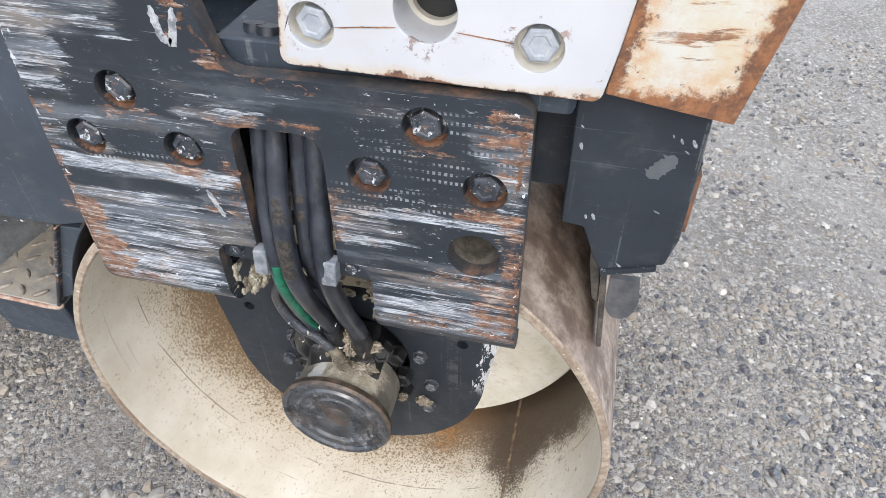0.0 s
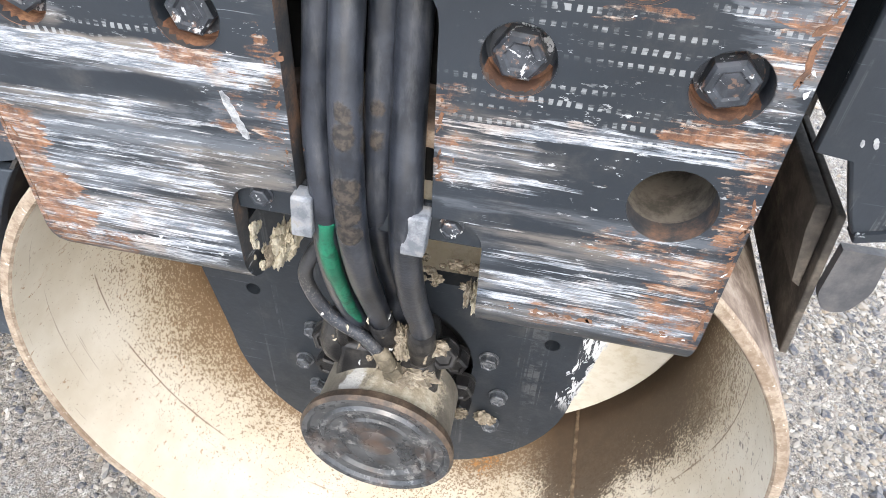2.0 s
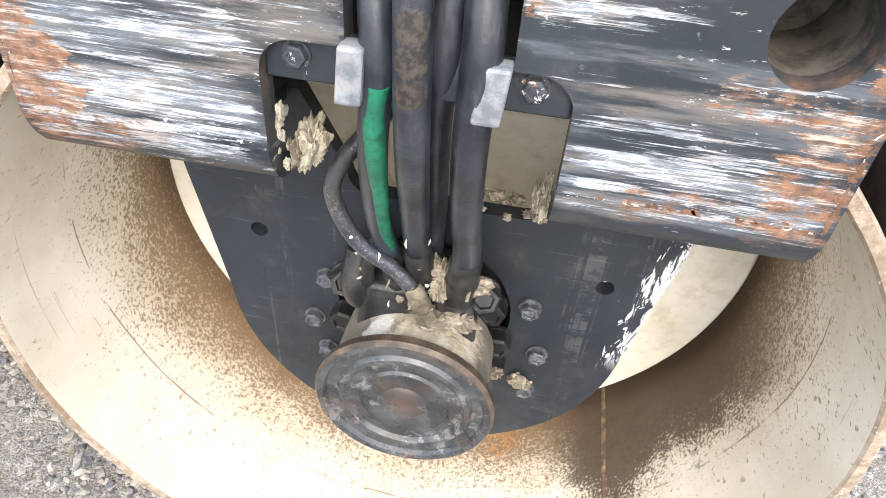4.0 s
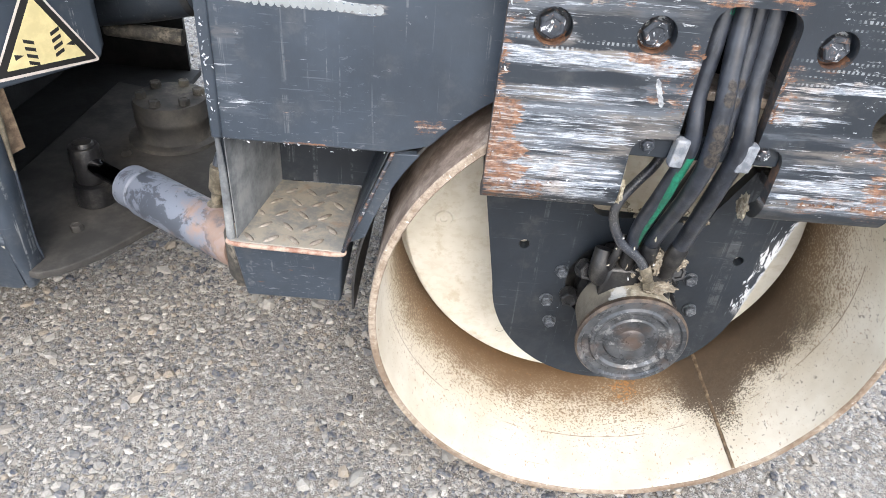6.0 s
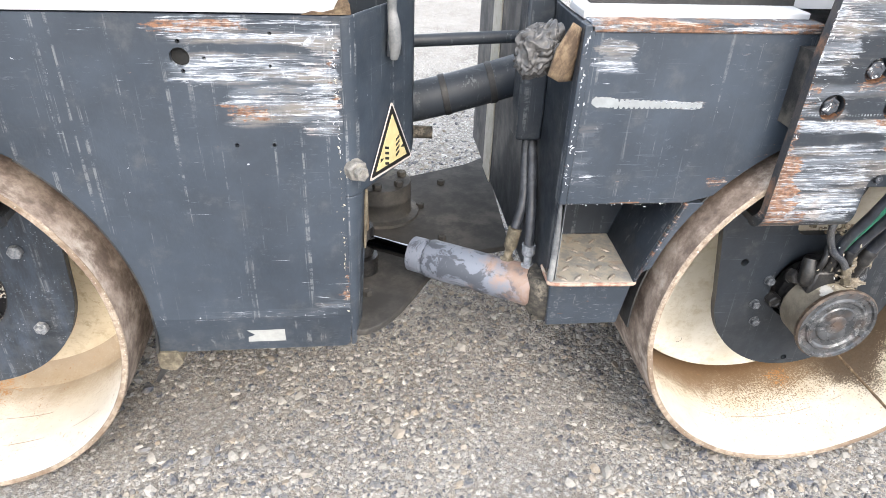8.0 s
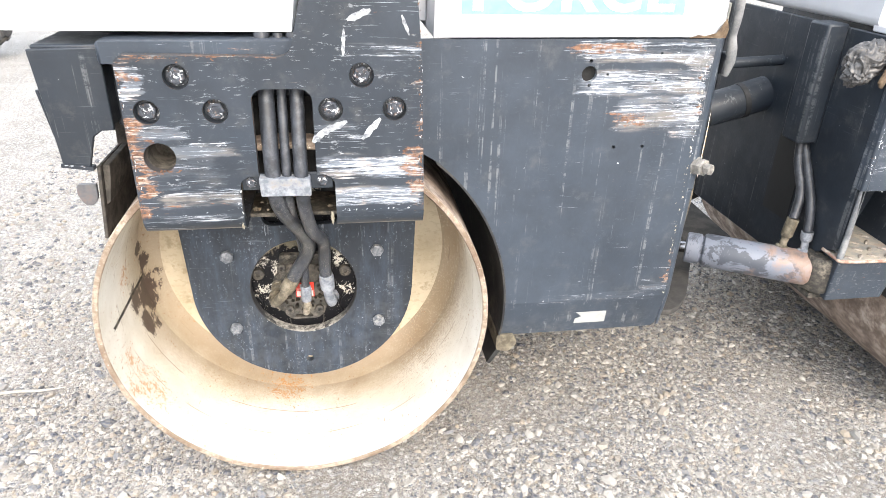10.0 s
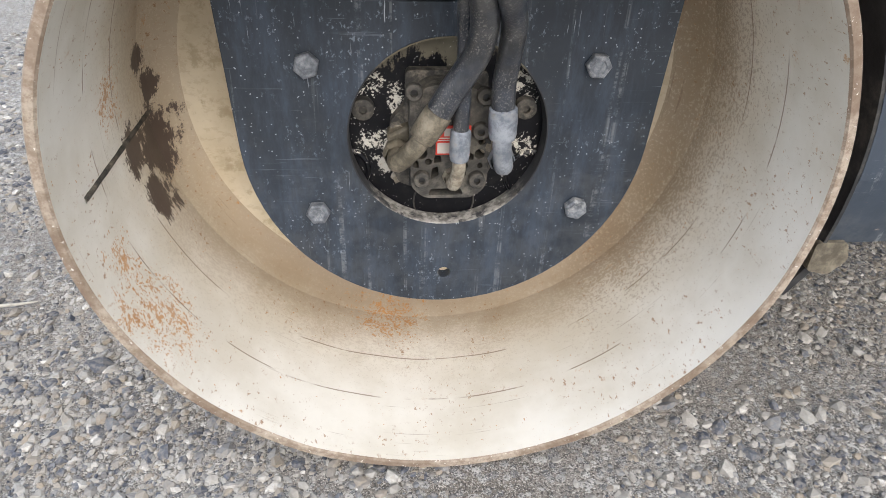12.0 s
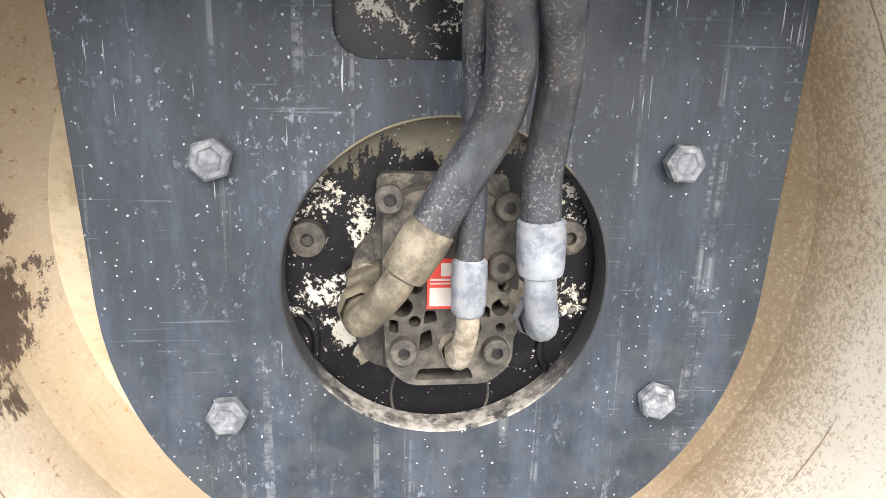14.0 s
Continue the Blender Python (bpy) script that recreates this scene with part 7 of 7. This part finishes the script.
wheel = tagged(new("parked_wheel"), "dark lugged tyre of a vehicle parked behind", "wheel")
wheel.location = (-6.6, 6.9, 0)
bpy.context.view_layer.update()
part("tyre", lathe(B(), [(0.34, -0.2), (0.55, -0.22), (0.66, -0.18), (0.70, -0.1), (0.70, 0.1), (0.66, 0.18), (0.55, 0.22), (0.34, 0.2)], (-6.6, 6.9, 0.70), (0.35, -1, 0), 64, closed=True), MAT_TYRE, wheel, smooth=40)
part("rim", lathe(B(), [(0.0, -0.08), (0.25, -0.08), (0.33, -0.17), (0.345, -0.18), (0.345, 0.18), (0.0, 0.1)], (-6.6, 6.9, 0.70), (0.35, -1, 0), 48), MAT_ROLL, wheel, smooth=40)
for i in range(22):
    a = 2 * math.pi * i / 22
    q = Matrix.Translation((-6.6, 6.9, 0.70)) @ Vector((0.35, -1, 0)).to_track_quat("Z", "Y").to_matrix().to_4x4() @ Matrix.Rotation(a, 4, "Z")
    bm = B()
    for s in (-1, 1):
        vs = [q @ Vector(p) for p in ((0.69, 0.0, 0), (0.69, 0.06, 0), (0.725, 0.01, 0), (0.725, 0.05, 0), (0.65, 0.08, s * 0.2), (0.65, 0.15, s * 0.2), (0.69, 0.09, s * 0.19), (0.69, 0.14, s * 0.19))]
        hull(bm, vs)
    part("lug", bm, MAT_TYRE, wheel)


# ---- paint strokes and smears on the plates ----
def stroke(points, width, y, parent, mat, seed):
    """A thin ragged dab of paint along a line of (x, z) on an upright face at depth y."""
    bm = B()
    p = [Vector((a, 0, b)) for a, b in points]
    line = []
    for a, b in zip(p, p[1:]):
        line += [a.lerp(b, i / 8) for i in range(8)]
    line.append(p[-1])
    rows = []
    for i, q in enumerate(line):
        w = (line[min(i + 1, len(line) - 1)] - line[max(i - 1, 0)]).normalized()
        s = Vector((-w.z, 0, w.x))
        end = min(1.0, 0.35 + 0.3 * min(i, len(line) - 1 - i))
        k = width * 0.5 * end
        a = 1 + 0.7 * noise.noise(Vector((i * 0.8, seed, 0)))
        b = 1 + 0.7 * noise.noise(Vector((i * 0.8, seed, 9)))
        rows.append([bm.verts.new((*(q + s * (k * a)).xz, 0)), bm.verts.new((*(q - s * (k * b)).xz, 0))])
    for r in rows:
        for v in r:
            v.co = (v.co.x, y, v.co.y)
    for a, b in zip(rows, rows[1:]):
        bm.faces.new((a[0], a[1], b[1], b[0]))
    ob = part("paint_stroke", bm, mat, parent)
    m = ob.modifiers.new("film", "SOLIDIFY")
    m.thickness = 0.0005


stroke([(-0.108, 1.400), (-0.104, 1.362), (-0.090, 1.354), (-0.078, 1.400)], 0.011, -0.0004, plate_f, MAT_STROKE, 1)
stroke([(-0.104, 1.131), (-0.092, 1.10), (-0.086, 1.085)], 0.008, -0.0004, plate_f, MAT_STROKE, 2)
for k, pts in enumerate(([(-2.276, 1.427), (-2.331, 1.404)], [(-2.339, 1.385), (-2.343, 1.323)], [(-2.205, 1.416), (-2.187, 1.37)], [(-2.258, 1.173), (-2.304, 1.12)], [(-2.34, 1.167), (-2.40, 1.14), (-2.426, 1.115)])):
    stroke(pts, 0.016 if k in (0, 3, 4) else 0.008, 0.0655, plate_r, MAT_STROKE, 5 + k)
stroke([(-0.802, 1.181), (-0.77, 1.180), (-0.745, 1.177)], 0.024, 0.0840, body_f, MAT_SMEAR, 21)
for k in range(17):
    x = -0.744 + 0.0125 * k
    stroke([(x, 1.188 - k * 0.0006), (x + 0.001, 1.164)], 0.0125, 0.0845, body_f, MAT_SMEAR, 80 + k)
stroke([(-1.44, 1.285), (-1.415, 1.305)], 0.014, 0.1455, body_r, MAT_STROKE, 23)
# flaking white edge on the front bearing plate
rng = random.Random(8)
for k in range(64):
    t = rng.random()
    x, z = 0.332 - 0.045 * t - rng.random() ** 3 * 0.030, 0.80 - 0.27 * t
    stroke([(x, z), (x - 0.001 - 0.006 * rng.random(), z - 0.003 - 0.02 * rng.random() ** 2)], 0.001 + 0.0035 * rng.random() ** 2, 0.1896, low_f, MAT_CHIP, 40 + k)
# worn patch and chips on the front end bracket
stroke([(0.500, 1.212), (0.514, 1.228), (0.528, 1.246)], 0.020, 0.0594, brackets[0], MAT_PATCH, 301)
for k, (x, z) in enumerate(((0.518, 1.276), (0.528, 1.272), (0.542, 1.272), (0.518, 1.161), (0.432, 1.139), (0.441, 1.142), (0.536, 1.256), (0.486, 1.06), (0.412, 1.25), (0.409, 1.275))):
    stroke([(x, z), (x + 0.002 + 0.002 * (k % 4), z - 0.004 - 0.003 * (k % 3))], 0.0018 + 0.0012 * (k % 3), 0.0594, brackets[0], MAT_STROKE, 302 + k)
# rust creeping along the bumper's seam and lower edge
stroke([(0.123, 1.3935), (0.16, 1.3975), (0.195, 1.4005)], 0.0016, 0.0036, bumper, MAT_RUST, 61)
stroke([(0.264, 1.4015), (0.30, 1.398), (0.327, 1.3955)], 0.0014, 0.0036, bumper, MAT_RUST, 62)


def chips(parent, mat, y, runs, seed, name="paint_fleck", lo=-9.0, hi=9.0, foot=0.0):
    """Ragged chips strung along the edges of an upright face: one mesh. runs: (x0, z0, x1, z1, count, size)."""
    rng = random.Random(seed)
    bm = B()
    for x0, z0, x1, z1, count, size in runs:
        for k in range(int(count * 1.6)):
            t = rng.random()
            along = math.atan2(z1 - z0, x1 - x0)
            off = rng.gauss(0, 0.0012) + (rng.gauss(0, 0.006) if rng.random() < 0.3 else 0)
            cx, cz = x0 + (x1 - x0) * t - math.sin(along) * off, z0 + (z1 - z0) * t + math.cos(along) * off
            s = size * (0.16 + 1.0 * rng.random() ** 3)
            thin, skew = rng.uniform(0.35, 1.0), along + rng.gauss(0, 0.5)
            m = rng.randint(6, 10)
            vs = []
            for i in range(m):
                a = 2 * math.pi * (i + rng.uniform(-0.3, 0.3)) / m
                r = s * rng.uniform(0.35, 1.2)
                dx, dz = r * 1.5 * math.cos(a), r * thin * math.sin(a)
                vs.append(bm.verts.new((min(hi, max(lo, cx + dx * math.cos(skew) - dz * math.sin(skew))), y - 0.0004 - 0.0001 * (k % 3), max(foot, cz + dx * math.sin(skew) + dz * math.cos(skew)))))
            bm.faces.new(vs)
    ob = part(name, bm, mat, parent, kind="stuff")
    m = ob.modifiers.new("film", "SOLIDIFY")
    m.thickness = 0.0003


SILVER, TAN = MAT_CHIP, MAT_MUD
chips(plate_f, SILVER, 0.0, [(-0.349, 0.94, -0.347, 1.26, 26, 0.004), (-0.346, 1.26, -0.33, 1.50, 30, 0.004), (-0.34, 0.929, -0.13, 0.929, 22, 0.003), (0.145, 0.929, 0.35, 0.929, 16, 0.003), (0.02, 1.318, 0.34, 1.312, 10, 0.003), (0.354, 1.0, 0.354, 1.27, 8, 0.003)], 1, lo=-0.3455, hi=0.3555, foot=0.928)
chips(plate_f, MAT_RUST_DARK, 0.0, [(-0.350, 0.93, -0.348, 1.08, 46, 0.006), (-0.347, 1.10, -0.345, 1.28, 24, 0.004), (-0.050, 1.06, -0.050, 1.20, 26, 0.004), (0.091, 1.07, 0.091, 1.17, 18, 0.004), (-0.10, 1.42, -0.03, 1.34, 24, 0.005), (0.353, 0.93, 0.355, 1.10, 40, 0.006), (0.345, 1.20, 0.35, 1.30, 30, 0.006), (0.15, 0.93, 0.34, 0.93, 26, 0.005), (0.0, 1.316, 0.10, 1.316, 14, 0.004)], 2, "rust_fleck", lo=-0.3455, hi=0.3555, foot=0.928)
chips(plate_r, MAT_RUST_DARK, 0.066, [(-2.853, 0.93, -2.853, 1.30, 50, 0.005), (-2.85, 1.318, -2.50, 1.328, 36, 0.004), (-2.151, 0.93, -2.155, 1.08, 36, 0.006), (-2.158, 1.10, -2.163, 1.5, 26, 0.003), (-2.82, 1.05, -2.74, 1.05, 12, 0.004)], 3, "rust_fleck", lo=-2.8550, hi=-2.1550, foot=0.928)
chips(plate_r, SILVER, 0.066, [(-2.154, 0.95, -2.158, 1.30, 30, 0.003), (-2.85, 1.0, -2.852, 1.28, 20, 0.003), (-2.84, 0.93, -2.63, 0.929, 14, 0.003), (-2.36, 0.93, -2.16, 0.93, 14, 0.003), (-2.612, 0.93, -2.612, 1.0, 10, 0.003)], 4, lo=-2.8550, hi=-2.1550, foot=0.928)
chips(body_f, SILVER, 0.079, [(-0.838, 0.95, -0.832, 1.34, 60, 0.0030), (-0.825, 0.922, -0.53, 0.920, 30, 0.003)], 5)
chips(body_r, MAT_CREAM_MUD, 0.146, [(-1.372, 0.57, -1.374, 1.34, 60, 0.0032)], 17, "edge_chip")
chips(body_r, SILVER, 0.146, [(-1.372, 1.02, -1.378, 1.34, 40, 0.004), (-1.88, 0.563, -1.37, 0.563, 10, 0.002)], 7)
